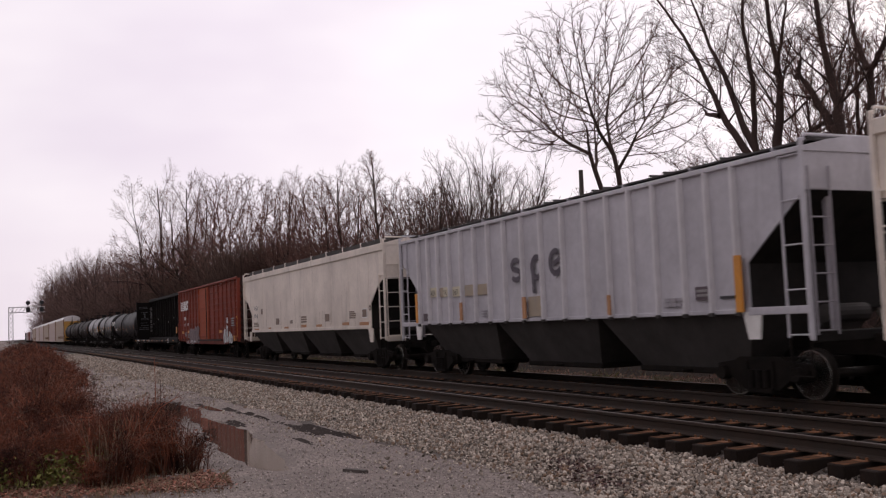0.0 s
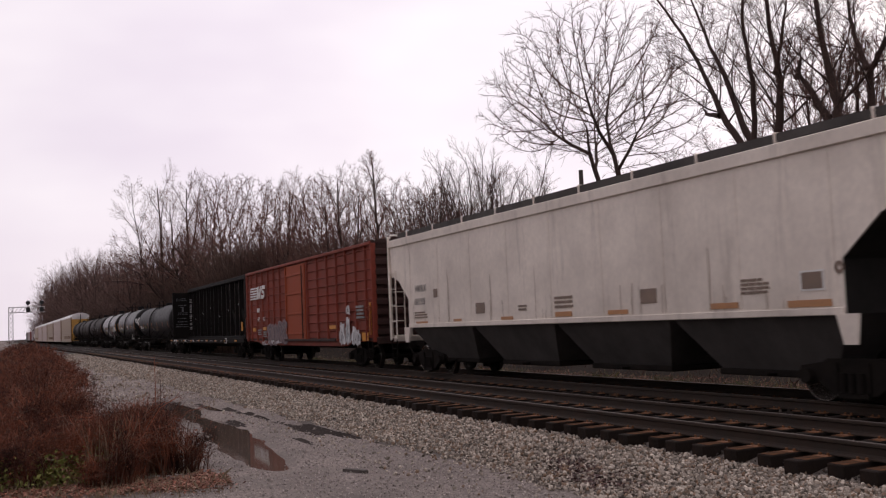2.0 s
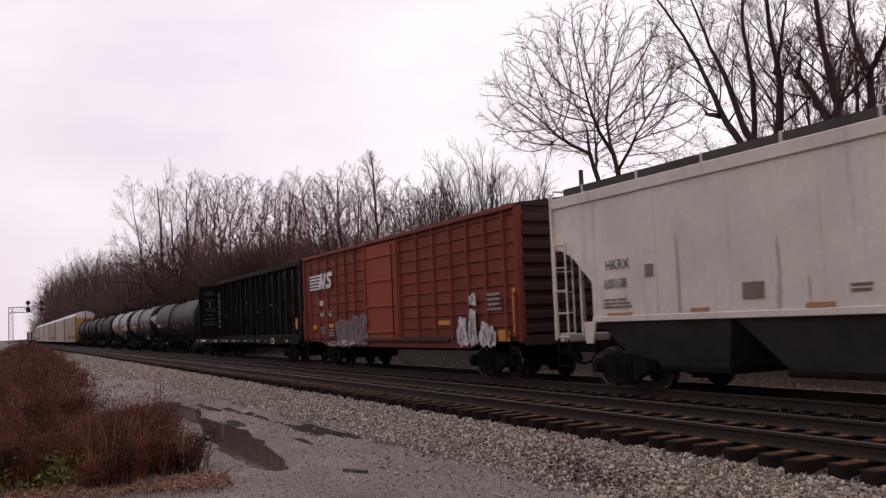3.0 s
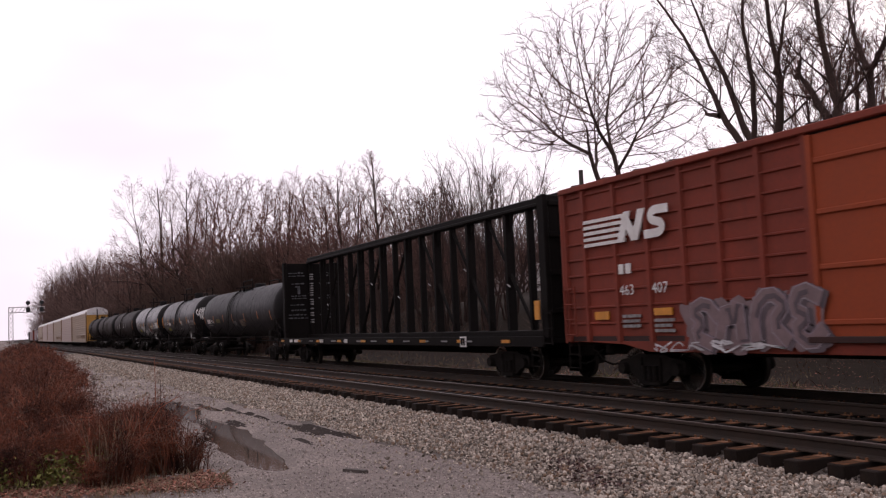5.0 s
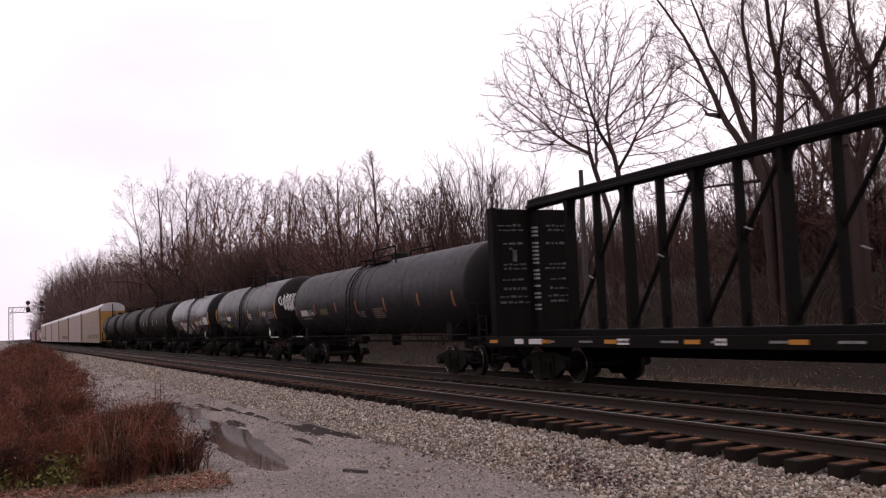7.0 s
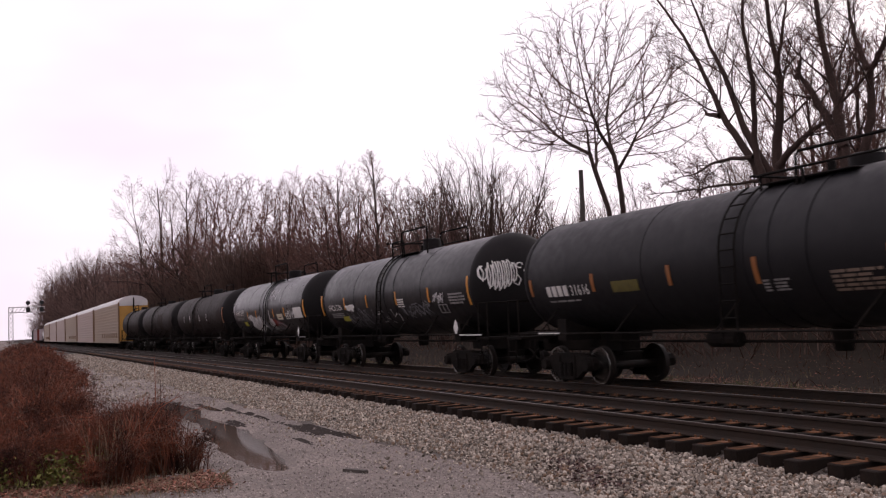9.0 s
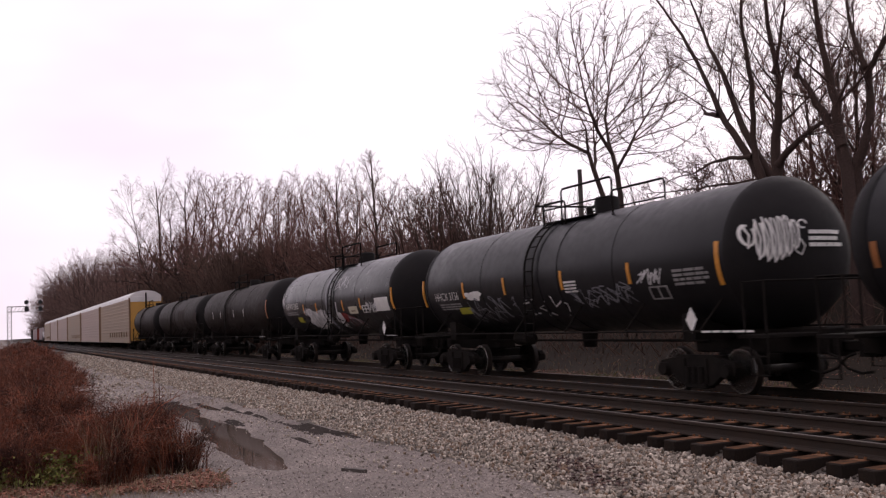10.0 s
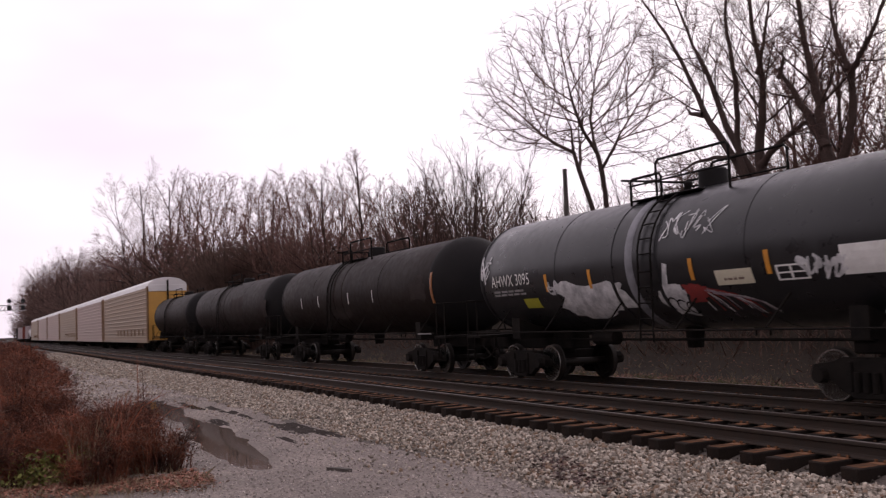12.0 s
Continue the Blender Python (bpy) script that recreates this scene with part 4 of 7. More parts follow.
# ---- the centre-beam flat car ----
def centre_beam(c, half):
    car = rolling("centre_beam_car", "empty black centre-beam lumber flat car with end bulkheads", "flat car", c)
    part("deck", Form().box(-half, half, -1.38, 1.38, 0.93, 1.06, 0.015), "black_car", car)
    for y in (-1.41, 1.41):
        part("side_sill", Form().box(-half, half, y - 0.03, y + 0.03, 0.86, 1.11, 0.01), "black_car", car)
    part("centre_sill", Form().box(-half - 0.4, half + 0.4, -0.3, 0.3, 0.6, 0.94, 0.02), "black_car", car)
    part("top_chord", Form().box(-half + 0.1, half - 0.1, -0.19, 0.19, 4.44, 4.54, 0.02).box(-half + 0.1, half - 0.1, -0.13, 0.13, 4.52, 4.69, 0.03), "black_car", car)
    part("bottom_chord", Form().box(-half + 0.2, half - 0.2, -0.22, 0.22, 1.06, 1.22, 0.02), "black_car", car)
    slim = Form().box(-0.06, 0.06, -0.10, 0.10, 1.2, 4.46, 0.015).box(-0.13, 0.13, -0.03, 0.03, 1.2, 1.5, 0.01).mesh("beam_post", [M["black_car"]])
    stout = Form().box(-0.08, 0.08, -0.13, 0.13, 1.2, 4.46, 0.015).prism([(-0.1, 4.46), (-0.32, 4.46), (-0.1, 3.95)], "y", -0.02, 0.02).prism([(0.1, 4.46), (0.32, 4.46), (0.1, 3.95)], "y", -0.02, 0.02).mesh("beam_post", [M["black_car"]])
    n = 16
    xs = [-91.67 - c + i * 1.221 for i in range(n)]
    for i, x in enumerate(xs):
        part("beam_post", stout if i % 2 == 0 else slim, "black_car", car, at=pose(x, 0, 0))
    for i in range(0, n - 3, 2):
        a, b = (xs[i], xs[i + 2]) if i < n // 2 else (xs[i + 3], xs[i + 1])
        part("beam_brace", Form().tube([(a, 0.0, 1.25), (b, 0.0, 4.42)], 0.055, 6), "black_car", car)
    for s in (-1, 1):
        bulk = part("bulkhead", Form().box(*sorted((s * half, s * (half - 0.12))), -1.27, 1.27, 1.05, 4.44, 0.02), "black_car", car)
        for y in (-1.21, 0.0, 1.21):
            part("bulkhead_post", Form().box(*sorted((s * (half + 0.02), s * (half - 0.3))), y - 0.07, y + 0.07, 1.06, 4.46, 0.02), "black_car", bulk)
        for z in (1.7, 2.6, 3.5, 4.25):
            part("bulkhead_rib", Form().box(*sorted((s * (half + 0.06), s * (half - 0.01))), -1.14, 1.14, z - 0.06, z + 0.06, 0.01), "black_car", bulk)
        for y in (-1, 1):
            ladder(car, *sorted((s * (half + 0.02), s * (half + 0.4))), y * 1.42, 0.9, 1.7, 3, "black_car")
            stirrup(car, *sorted((s * (half - 0.2), s * (half - 0.6))), y * 1.4, 0.4, 0.92)
        truck(car, s * (half - 2.4))
    ends(car, half + 0.45)
    on = flat(1.45)
    spots = [(-half + 0.2 + i * 2.62, -half + 0.62 + i * 2.62, 0.95, 1.03) for i in range(9)]
    plates(on, spots, "amber", car, "reflector", "amber reflective strip")
    plates(on, [(-half + 1.55, -half + 1.95, 0.93, 1.05), (-half + 2.25, -half + 2.85, 0.93, 1.05), (-half + 5.9, -half + 6.3, 0.93, 1.05), (-half + 8.9, -half + 9.2, 0.93, 1.05)], "white", car, "data_plate")
    plates(on, [(-74.96 - c, -74.6 - c, 0.84, 1.12)], "white", car, "data_plate", "white-framed data panel")
    plates(flat(1.455), [(-74.91 - c, -74.79 - c, 0.88, 1.08), (-74.76 - c, -74.65 - c, 0.88, 1.08)], "black_car", car, "data_plate")
    plates(flat(1.46), [(half - 0.28, half - 0.06, 1.5, 1.95)], "amber", car, "reflector", "amber reflective strip")
    for k in range(12):
        x = -half + 3 + k * 1.45
        bars(on, x, 0.95, 0.5, 0.07, 1, "dim_white", car, seed=40 + k)
    # writing and a row of load lines on the inner face of the rear bulkhead
    inner = -half + 0.125
    rng, f, g = random.Random(8), Form(), Form()
    for z in (3.98, 3.86, 3.5, 2.95, 2.84, 2.55, 2.3, 2.1, 1.95):
        for lo, hi in ((-1.08, -0.2), (0.35, 1.1)):
            y0 = lo + rng.uniform(0, 0.2)
            while y0 < hi - 0.1:
                w = rng.uniform(0.06, 0.2)
                f.box(inner, inner + 0.006, y0, y0 + w, z, z + rng.uniform(0.03, 0.07))
                y0 += w + 0.05
    f.box(inner, inner + 0.006, -0.62, -0.5, 3.05, 3.42).box(inner, inner + 0.006, -0.72, -0.5, 3.36, 3.42)
    z = 1.75
    while z < 3.95:
        g.box(inner + 0.195, inner + 0.2, -0.06, 0.06, z, z + 0.055).box(inner + 0.1, inner + 0.19, -0.078, -0.072, z, z + 0.055)
        z += 0.105 if rng.random() < 0.85 else 0.2
    tagged(part("stencil", f, "stencil_dim", car), kind="stuff")
    tagged(part("load_mark_column", g, "dim_white", car, "white column of load marks"), kind="stuff")
    for k in range(7):
        x = -half + 3 + k * 2.7
        part("tie_strap", Form().tube([(x, -0.16, 2.5 + 0.3 * (k % 3)), (x + 0.22, -0.18, 2.42 + 0.3 * (k % 3))], 0.018, 5), "dim_white", car)
    return car


# ---- tank cars ----
def tank_car(c, half, paint, label, radius=1.38, middle=2.54, spin=True, dome=0.0, rail=True, step=-1.25, tall=0.64):
    car = rolling("tank_car", label, "tank car", c)
    prof = [(-half, 0.02), (-half + 0.02, 0.35 * radius), (-half + 0.13, 0.66 * radius), (-half + 0.32, 0.88 * radius), (-half + 0.55, 0.98 * radius), (-half + 0.7, radius)]
    k = max(4, int(half))
    prof += [(-half + 0.7 + (2 * half - 1.4) * i / k, radius) for i in range(1, k)]
    prof += [(-t, r) for t, r in reversed(prof[:6])]
    part("tank", Form().lathe(prof, "x", 56, (0, 0, middle)), paint, car, smooth="auto")
    for x in (-half + 0.72, half - 0.72, -half * 0.42, half * 0.42):
        part("shell_seam", Form().lathe([(x - 0.025, radius - 0.01), (x - 0.02, radius + 0.008), (x + 0.02, radius + 0.008), (x + 0.025, radius - 0.01)], "x", 56, (0, 0, middle)), paint, car, smooth="auto")
    for x in (dome - 1.55, dome - 0.95, dome - 0.1):
        part("jacket_band", Form().lathe([(x - 0.06, radius - 0.01), (x - 0.05, radius + 0.014), (x + 0.05, radius + 0.014), (x + 0.06, radius - 0.01)], "x", 56, (0, 0, middle)), paint, car, smooth="auto")
    top = middle + radius
    step, d0, d1 = dome + step, dome - 1.6, dome + 0.45
    part("dome", Form().lathe([(top - 0.12, 0.29), (top + tall * 0.5, 0.29), (top + tall * 0.56, 0.25), (top + tall * 0.57, 0.1)], "z", 20, (dome + 0.1, 0, 0)), "tank_head", car, "round black valve housing", "auto")
    for y in (-0.55, 0.55):
        part("platform", Form().box(d0, d1, y - 0.15, y + 0.15, top - 0.11, top - 0.08, 0.01), "black_car", car, "narrow top platform")
        t1, t2 = top + tall, top + tall * 0.5
        f = Form()
        f.tube([(d0, y * 1.3, top - 0.22), (d0, y * 1.3, t1 - 0.3)], 0.03, 6)
        for x0, x1, t in ((d0, dome - 0.6, t1 - 0.28), (dome - 0.75, dome + 1.35, t1)):
            f.tube([(x0, y * 1.3, top - 0.22), (x0, y * 1.3, t - 0.06), (x0 + 0.07, y * 1.3, t), (x1 - 0.07, y * 1.3, t), (x1, y * 1.3, t - 0.06), (x1, y * 1.3, top - 0.26)], 0.028, 6)
        f.tube([(d0, y * 1.3, t2 - 0.1), (dome + 1.35, y * 1.3, t2 - 0.1)], 0.02, 5)
        part("safety_rail", f, "black_car", car, "black pipe railing")
    part("cross_rail", Form().tube([(d0, -0.94, t1 - 0.3), (d0, 0.94, t1 - 0.3)], 0.026, 6), "black_car", car)
    part("valve", Form().lathe([(top - 0.05, 0.08), (top + 0.18, 0.08), (top + 0.22, 0.03)], "z", 10, (dome - 0.65, 0, 0)), "black_car", car)
    for y in (-1, 1):
        # a ladder that follows the shell down from the platform
        f = Form()
        turns = [radians(a) for a in range(0, 70, 8)]
        for x in (step - 0.2, step + 0.2):
            f.tube([(x, y * (radius + 0.06) * math.cos(a), middle + (radius + 0.06) * math.sin(a)) for a in turns], 0.022, 5)
            f.tube([(x, y * (radius + 0.06), middle), (x, y * (radius + 0.08), 1.15), (x, y * (radius + 0.08), 0.95)], 0.022, 5)
        for a in [radians(q) for q in range(4, 62, 12)]:
            p = (y * (radius + 0.07) * math.cos(a), middle + (radius + 0.07) * math.sin(a))
            f.tube([(step - 0.2, *p), (step + 0.2, *p)], 0.016, 5)
        for z in (2.3, 2.0, 1.7, 1.4, 1.1):
            f.tube([(step - 0.2, y * (radius + 0.07), z), (step + 0.2, y * (radius + 0.07), z)], 0.016, 5)
        part("ladder", f, "black_car", car)
        if rail:
            part("hand_rail", Form().tube([(-half + 0.35, y * 1.44, 1.17), (half - 0.35, y * 1.44, 1.17)], 0.02, 6), "under", car, "thin side running rail")
            for i in range(6):
                x = -half + 1.4 + i * (2 * half - 2.8) / 5
                part("rail_bracket", Form().tube([(x, y * 1.44, 1.17), (x + 0.3, y * (radius - 0.25), 1.75)], 0.02, 5), "under", car)
    for s in (-1, 1):
        e = s * half
        part("stub_sill", Form().box(*sorted((e + s * 0.45, e - s * 3.0)), -0.26, 0.26, 0.72, 1.18, 0.03), "under", car)
        f = Form()
        x = e - s * 2.0
        f.prism([(-1.2, 1.0), (1.2, 1.0), (1.2, 1.5), (0.7, 1.3), (-0.7, 1.3), (-1.2, 1.5)], "x", x - 0.18, x + 0.18)
        part("saddle", f, "under", car)
        part("end_platform", Form().box(*sorted((e + s * 0.3, e - s * 0.45)), -1.4, 1.4, 1.03, 1.1, 0.01), "under", car)
        f = Form()
        for y in (-1.38, 1.38):
            f.tube([(e - s * 0.3, y, 1.1), (e - s * 0.3, y, 2.0), (e + s * 0.22, y, 2.0), (e + s * 0.22, y, 1.1)], 0.024, 6)
        f.tube([(e + s * 0.22, -1.38, 2.0), (e + s * 0.22, 1.38, 2.0)], 0.024, 6)
        part("end_rail", f, "under", car)
        for y in (-1, 1):
            stirrup(car, *sorted((e + s * 0.25, e - s * 0.15)), y * 1.4, 0.42, 1.05)
        truck(car, e - s * 2.0, spin)
        # a thin low-gloss cap over each head, duller than the shell
        cap = [(s * (half - b + 0.012), r * radius + 0.012 * r) for b, r in ((0.0, 0.015), (0.02, 0.35), (0.13, 0.66), (0.32, 0.88), (0.55, 0.98), (0.7, 1.0), (0.74, 1.0))]
        part("head", Form().lathe(cap, "x", 56, (0, 0, middle)), "tank_head", car, "flat-black dished tank head", "auto")
    part("bottom_outlet", Form().lathe([(0.78, 0.16), (1.2, 0.2)], "z", 12), "under", car)
    part("brake_rig", Form().lathe([(-0.7, 0.03), (-0.66, 0.16), (0.1, 0.16), (0.14, 0.03)], "x", 12, (-2.2, -0.4, 1.0)).tube([(-half + 2.5, -0.3, 0.95), (half - 2.5, -0.3, 0.95)], 0.03, 6), "under", car)
    ends(car, half + 0.5)
    return car


def strips(car, on, xs, z0, z1, material="amber", w=0.11):
    plates(on, [(x - w / 2, x + w / 2, z0, z1) for x in xs], material, car, "reflector", "amber reflective strip")


def diamond(car, on, x, z):
    f = Form()
    up = lifted(on, 0.016)
    f.add([up(x - 0.16, z), up(x, z - 0.24), up(x + 0.16, z), up(x, z + 0.24)], [(0, 1, 2, 3)])
    part("hazard_placard", f, "white", car, "white diamond placard")


def tank_cars():
    on = curved(1.38, 2.54)
    c = -103.6
    on = curved(1.32, 2.5)
    car = tank_car(c, 9.1, "tank_matt", "long dusty black tank car with white numbers", 1.32, 2.5, dome=0.65, step=-1.85, tall=0.35)
    plates(on, [(-111.15 - c + 0.24 * i, -111.15 - c + 0.24 * i + 0.17, 2.0, 2.25) for i in range(4)], "white", car, "initial_bar")
    lettering("31616", on, -110.15 - c, 2.0, 0.35, "white", car, wide=0.9)
    bars(on, -111.15 - c, 1.84, 1.3, 0.07, 1, "dim_white", car, seed=51)
    plates(on, [(-108.5 - c, -107.58 - c, 2.0, 2.24)], "olive", car, "placard", "grimy olive placard")
    strips(car, on, [-111.85 - c, -109.2 - c, -106.55 - c, -98.5 - c], 2.05, 2.45, "dark_amber")
    strips(car, on, [-104.2 - c, -101.4 - c, -96.0 - c], 1.95, 2.43, "dark_amber")
    bars(on, -104.1 - c, 1.78, 0.6, 0.25, 4, "dim_white", car, seed=52)
    bars(on, -102.6 - c, 1.7, 1.0, 0.4, 5, "grey_patch", car, seed=53)
    bars(flat(1.47), -111.3 - c, 1.15, 1.0, 0.05, 1, "white", car, seed=54)

    c = -121.5
    on = curved(1.38, 2.54)
    car = tank_car(c, 7.2, "tank_grey", "black tank car covered in white spray-paint tags", dome=0.9)
    lettering("HHCX 3136", on, -127.5 - c, 2.11, 0.33, "white", car, wide=0.92)
    bars(on, -127.3 - c, 1.8, 1.35, 0.22, 3, "dim_white", car, seed=61)
    plates(on, [(-126.2 - c, -125.5 - c, 1.65, 1.86)], "lime", car, "placard", "lime yellow placard")
    blotch(on, -125.5 - c, 2.06, 0.9, 0.24, "white", car, 62, "data_plate", "scuffed white data patch")
    strips(car, on, [-128.3 - c], 1.95, 2.75, w=0.09)
    strips(car, on, [-125.6 - c, -123.25 - c, -120.5 - c, -117.9 - c], 2.13, 2.57, w=0.1)
    strips(car, on, [-115.2 - c], 1.96, 2.76)
    scrawl(on, -125.4 - c, 1.3, 2.9, 0.8, 6, "spray_grey", car, 63, 0.03, -0.3, label="thin grey tag")
    f = Form()
    for line in ([(-122.5, 1.85), (-122.1, 1.9)], [(-122.35, 2.02), (-122.15, 1.55)], [(-122.3, 1.52), (-121.95, 1.56)], [(-122.05, 1.98), (-121.6, 1.44)],
                 [(-121.5, 1.9), (-121.55, 1.78), (-121.85, 1.72), (-121.3, 1.46)], [(-121.15, 2.02), (-121.1, 1.72), (-120.75, 1.86), (-120.55, 1.78), (-120.6, 1.62), (-120.8, 1.42)]):
        ribbon(f, on, [(x - c, z) for x, z in line], 0.045)
    part("graffiti", f, "spray", car, "angular white tag")
    scrawl(on, -120.1 - c, 1.6, 2.3, 0.6, 6, "spray_grey", car, 65, 0.03, -0.3, label="thin grey tag")
    scrawl(on, -117.8 - c, 2.05, 0.85, 0.35, 4, "spray", car, 66, 0.035, 0.6, label="small white tag")
    bars(on, -120.4 - c, 2.03, 0.5, 0.3, 4, "white", car, seed=67)
    f = Form()
    for x in (-117.35, -117.07, -116.8):
        patch(f, on, x - c, x - c + 0.035, 1.75, 2.04)
    for z in (1.75, 2.01):
        patch(f, on, -117.35 - c, -116.77 - c, z, z + 0.035, 0, 1)
    part("data_plate", f, "dim_white", car, "white-framed data panel")
    bars(on, -116.5 - c, 2.0, 1.0, 0.35, 4, "dim_white", car, seed=68)
    head = headed(7.2, 1.38, 2.54)
    f = Form()
    for k, (y, w, z0, z1) in enumerate(((-1.18, 0.17, 2.62, 2.98), (-1.02, 0.13, 2.42, 3.06), (-0.9, 0.12, 2.38, 3.10), (-0.78, 0.12, 2.36, 3.08), (-0.66, 0.12, 2.40, 3.10), (-0.54, 0.14, 2.46, 3.12), (-0.40, 0.16, 2.56, 3.04))):
        ribbon(f, head, arc(y, (z0 + z1) / 2, w / 2, (z1 - z0) / 2, 80 + 25 * k, 400 + 18 * k, 20), 0.038)
        ribbon(f, head, [(y - 0.03, z1 + 0.02), (y + 0.01, (z0 + z1) / 2), (y - 0.02, z0 - 0.05)], 0.03, 0.014)
    ribbon(f, head, arc(-0.22, 2.98, 0.09, 0.07, 0, 300), 0.03)
    ribbon(f, head, [(-0.4, 2.5), (-0.28, 2.44), (-0.2, 2.6), (-0.3, 2.72)], 0.03)
    part("graffiti", f, "white", car, "dense white looping tag across the tank's head")
    bars(head, -0.1, 2.55, 0.8, 0.34, 3, "white", car, seed=71)
    diamond(car, flat(1.40), -115.95 - c, 1.38)
    bars(flat(1.47), -115.6 - c, 1.13, 1.3, 0.06, 1, "white", car, seed=70)

    c = -137.5
    car = tank_car(c, 7.13, "tank_sheen", "blue-grey tank car with white patches and graffiti", dome=0.7, step=-0.35)
    part("dust_ring", Form().lathe([(0.0, 1.385), (0.02, 1.4), (0.2, 1.4), (0.24, 1.385)], "x", 56, (-0.35, 0, 2.54)), "spray_grey", car, "pale dusty ring round the shell", "auto")
    lettering("AHWX 3095", on, -143.45 - c, 2.28, 0.40, "white", car, wide=0.86)
    bars(on, -143.4 - c, 2.02, 1.5, 0.17, 2, "dim_white", car, seed=81)
    plates(on, [(-142.1 - c, -141.45 - c, 1.67, 1.93)], "lime", car, "placard", "lime yellow placard")
    strips(car, on, [-140.9 - c, -139.15 - c, -135.9 - c, -134.0 - c], 2.06, 2.47, w=0.1)
    strips(car, on, [-130.95 - c], 1.95, 2.7)
    blotch(on, -140.6 - c, 1.35, 2.5, 0.88, "spray", car, 82, label="large faded white painted-over patch")
    scrawl(on, -140.9 - c, 1.95, 0.8, 0.36, 3, "spray", car, 83, 0.05)
    scrawl(on, -144.0 - c, 2.35, 0.5, 0.75, 2, "spray", car, 84, 0.05, 0.1)
    scrawl(on, -136.9 - c, 2.85, 1.6, 0.6, 5, "spray", car, 85, 0.024, 0.4, label="thin white signature tag")
    blotch(on, -137.0 - c, 1.28, 0.75, 0.72, "spray", car, 86, label="white and red sprayed shape")
    part("graffiti", ribbon(Form(), on, [(-136.95 - c, 1.75), (-136.72 - c, 2.05), (-136.62 - c, 2.42)], 0.14), "spray", car, "white spike of a sprayed shape")
    for k in range(3):
        part("graffiti", ribbon(Form(), on, arc(-136.75 - c + 0.22 * k, 1.58 - 0.06 * k, 0.13, 0.15, 40 * k, 250 + 40 * k), 0.035, 0.018), "tank_head", car, "black line in a sprayed shape")
    blotch(on, -136.25 - c, 1.6, 0.55, 0.4, "spray_red", car, 87, label="dull red sprayed shape", h=0.016)
    rng = random.Random(88)
    for k in range(13):
        x0, z0 = -136.2 + 0.1 * k * 0.6, 1.98 - 0.015 * k + rng.uniform(-0.04, 0.04)
        x1, z1 = -135.7 + 0.13 * k + rng.uniform(-0.1, 0.1), 1.2 + rng.uniform(-0.08, 0.2)
        part("graffiti", ribbon(Form(), on, [(x0 - c, z0), (x0 - c + (x1 - x0) * 0.55, z0 - 0.12), (x0 - c + (x1 - x0) * 0.85, (z0 + z1) / 2), (x1 - c, z1)], rng.uniform(0.02, 0.04), 0.014 + 0.001 * (k % 3)), ("spray", "spray_red", "spray_violet")[k % 3], car, "thin trailing sprayed strand")
    plates(on, [(-135.3 - c, -134.4 - c, 1.92, 2.2)], "cream", car, "placard", "pale printed placard")
    bars(on, -135.1 - c, 1.98, 0.5, 0.1, 1, "grey_patch", car, seed=90)
    plates(on, [(-132.5 - c, -131.3 - c, 1.95, 2.42)], "white", car, "data_plate", "scuffed white panel")
    scrawl(on, -133.45 - c, 1.9, 1.0, 0.42, 4, "spray", car, 91, 0.06)
    f = Form()
    for x in (-133.85, -133.55, -133.22):
        patch(f, on, x - c, x - c + 0.035, 1.93, 2.2)
    for z in (1.93, 2.05, 2.17):
        patch(f, on, -133.85 - c, -133.18 - c, z, z + 0.03, 0, 1)
    part("data_plate", f, "white", car, "white-framed data panel")
    diamond(car, flat(1.40), -131.55 - c, 1.40)
    bars(headed(7.13, 1.38, 2.54), 0.25, 2.78, 0.75, 0.2, 2, "white", car, seed=92)
    bars(flat(1.47), -131.2 - c, 1.13, 0.9, 0.05, 1, "dim_white", car, seed=94)

    c = -154.6
    car = tank_car(c, 8.1, "tank_brown", "brown-black tank car with worn amber strips", tall=0.55)
    strips(car, on, [-159.4 - c, -157.3 - c, -154.0 - c, -151.7 - c], 2.2, 2.6, "white", 0.04)
    strips(car, on, [-147.1 - c], 2.0, 2.9, "dark_amber")
    blotch(on, -148.6 - c, 2.1, 1.1, 0.7, "dust", car, 101, "data_plate", "grimy tan patch")
    blotch(on, -156.0 - c, 1.65, 2.0, 0.4, "dust", car, 102)
    bars(flat(1.47), -147.9 - c, 1.13, 1.0, 0.05, 1, "dim_white", car, seed=103)
    c = -172.65
    car = tank_car(c, 8.25, "tank_brown", "brown-black tank car with pale dried spills", dome=-0.3, tall=0.4)
    blotch(on, -165.6 - c, 2.0, 0.9, 0.8, "dust", car, 104)
    blotch(on, -171.5 - c, 1.9, 2.6, 1.2, "dust", car, 105)
    tank_car(-189.25, 6.55, "tank_brown", "short dark tank car beside an auto rack", spin=False, tall=0.4)


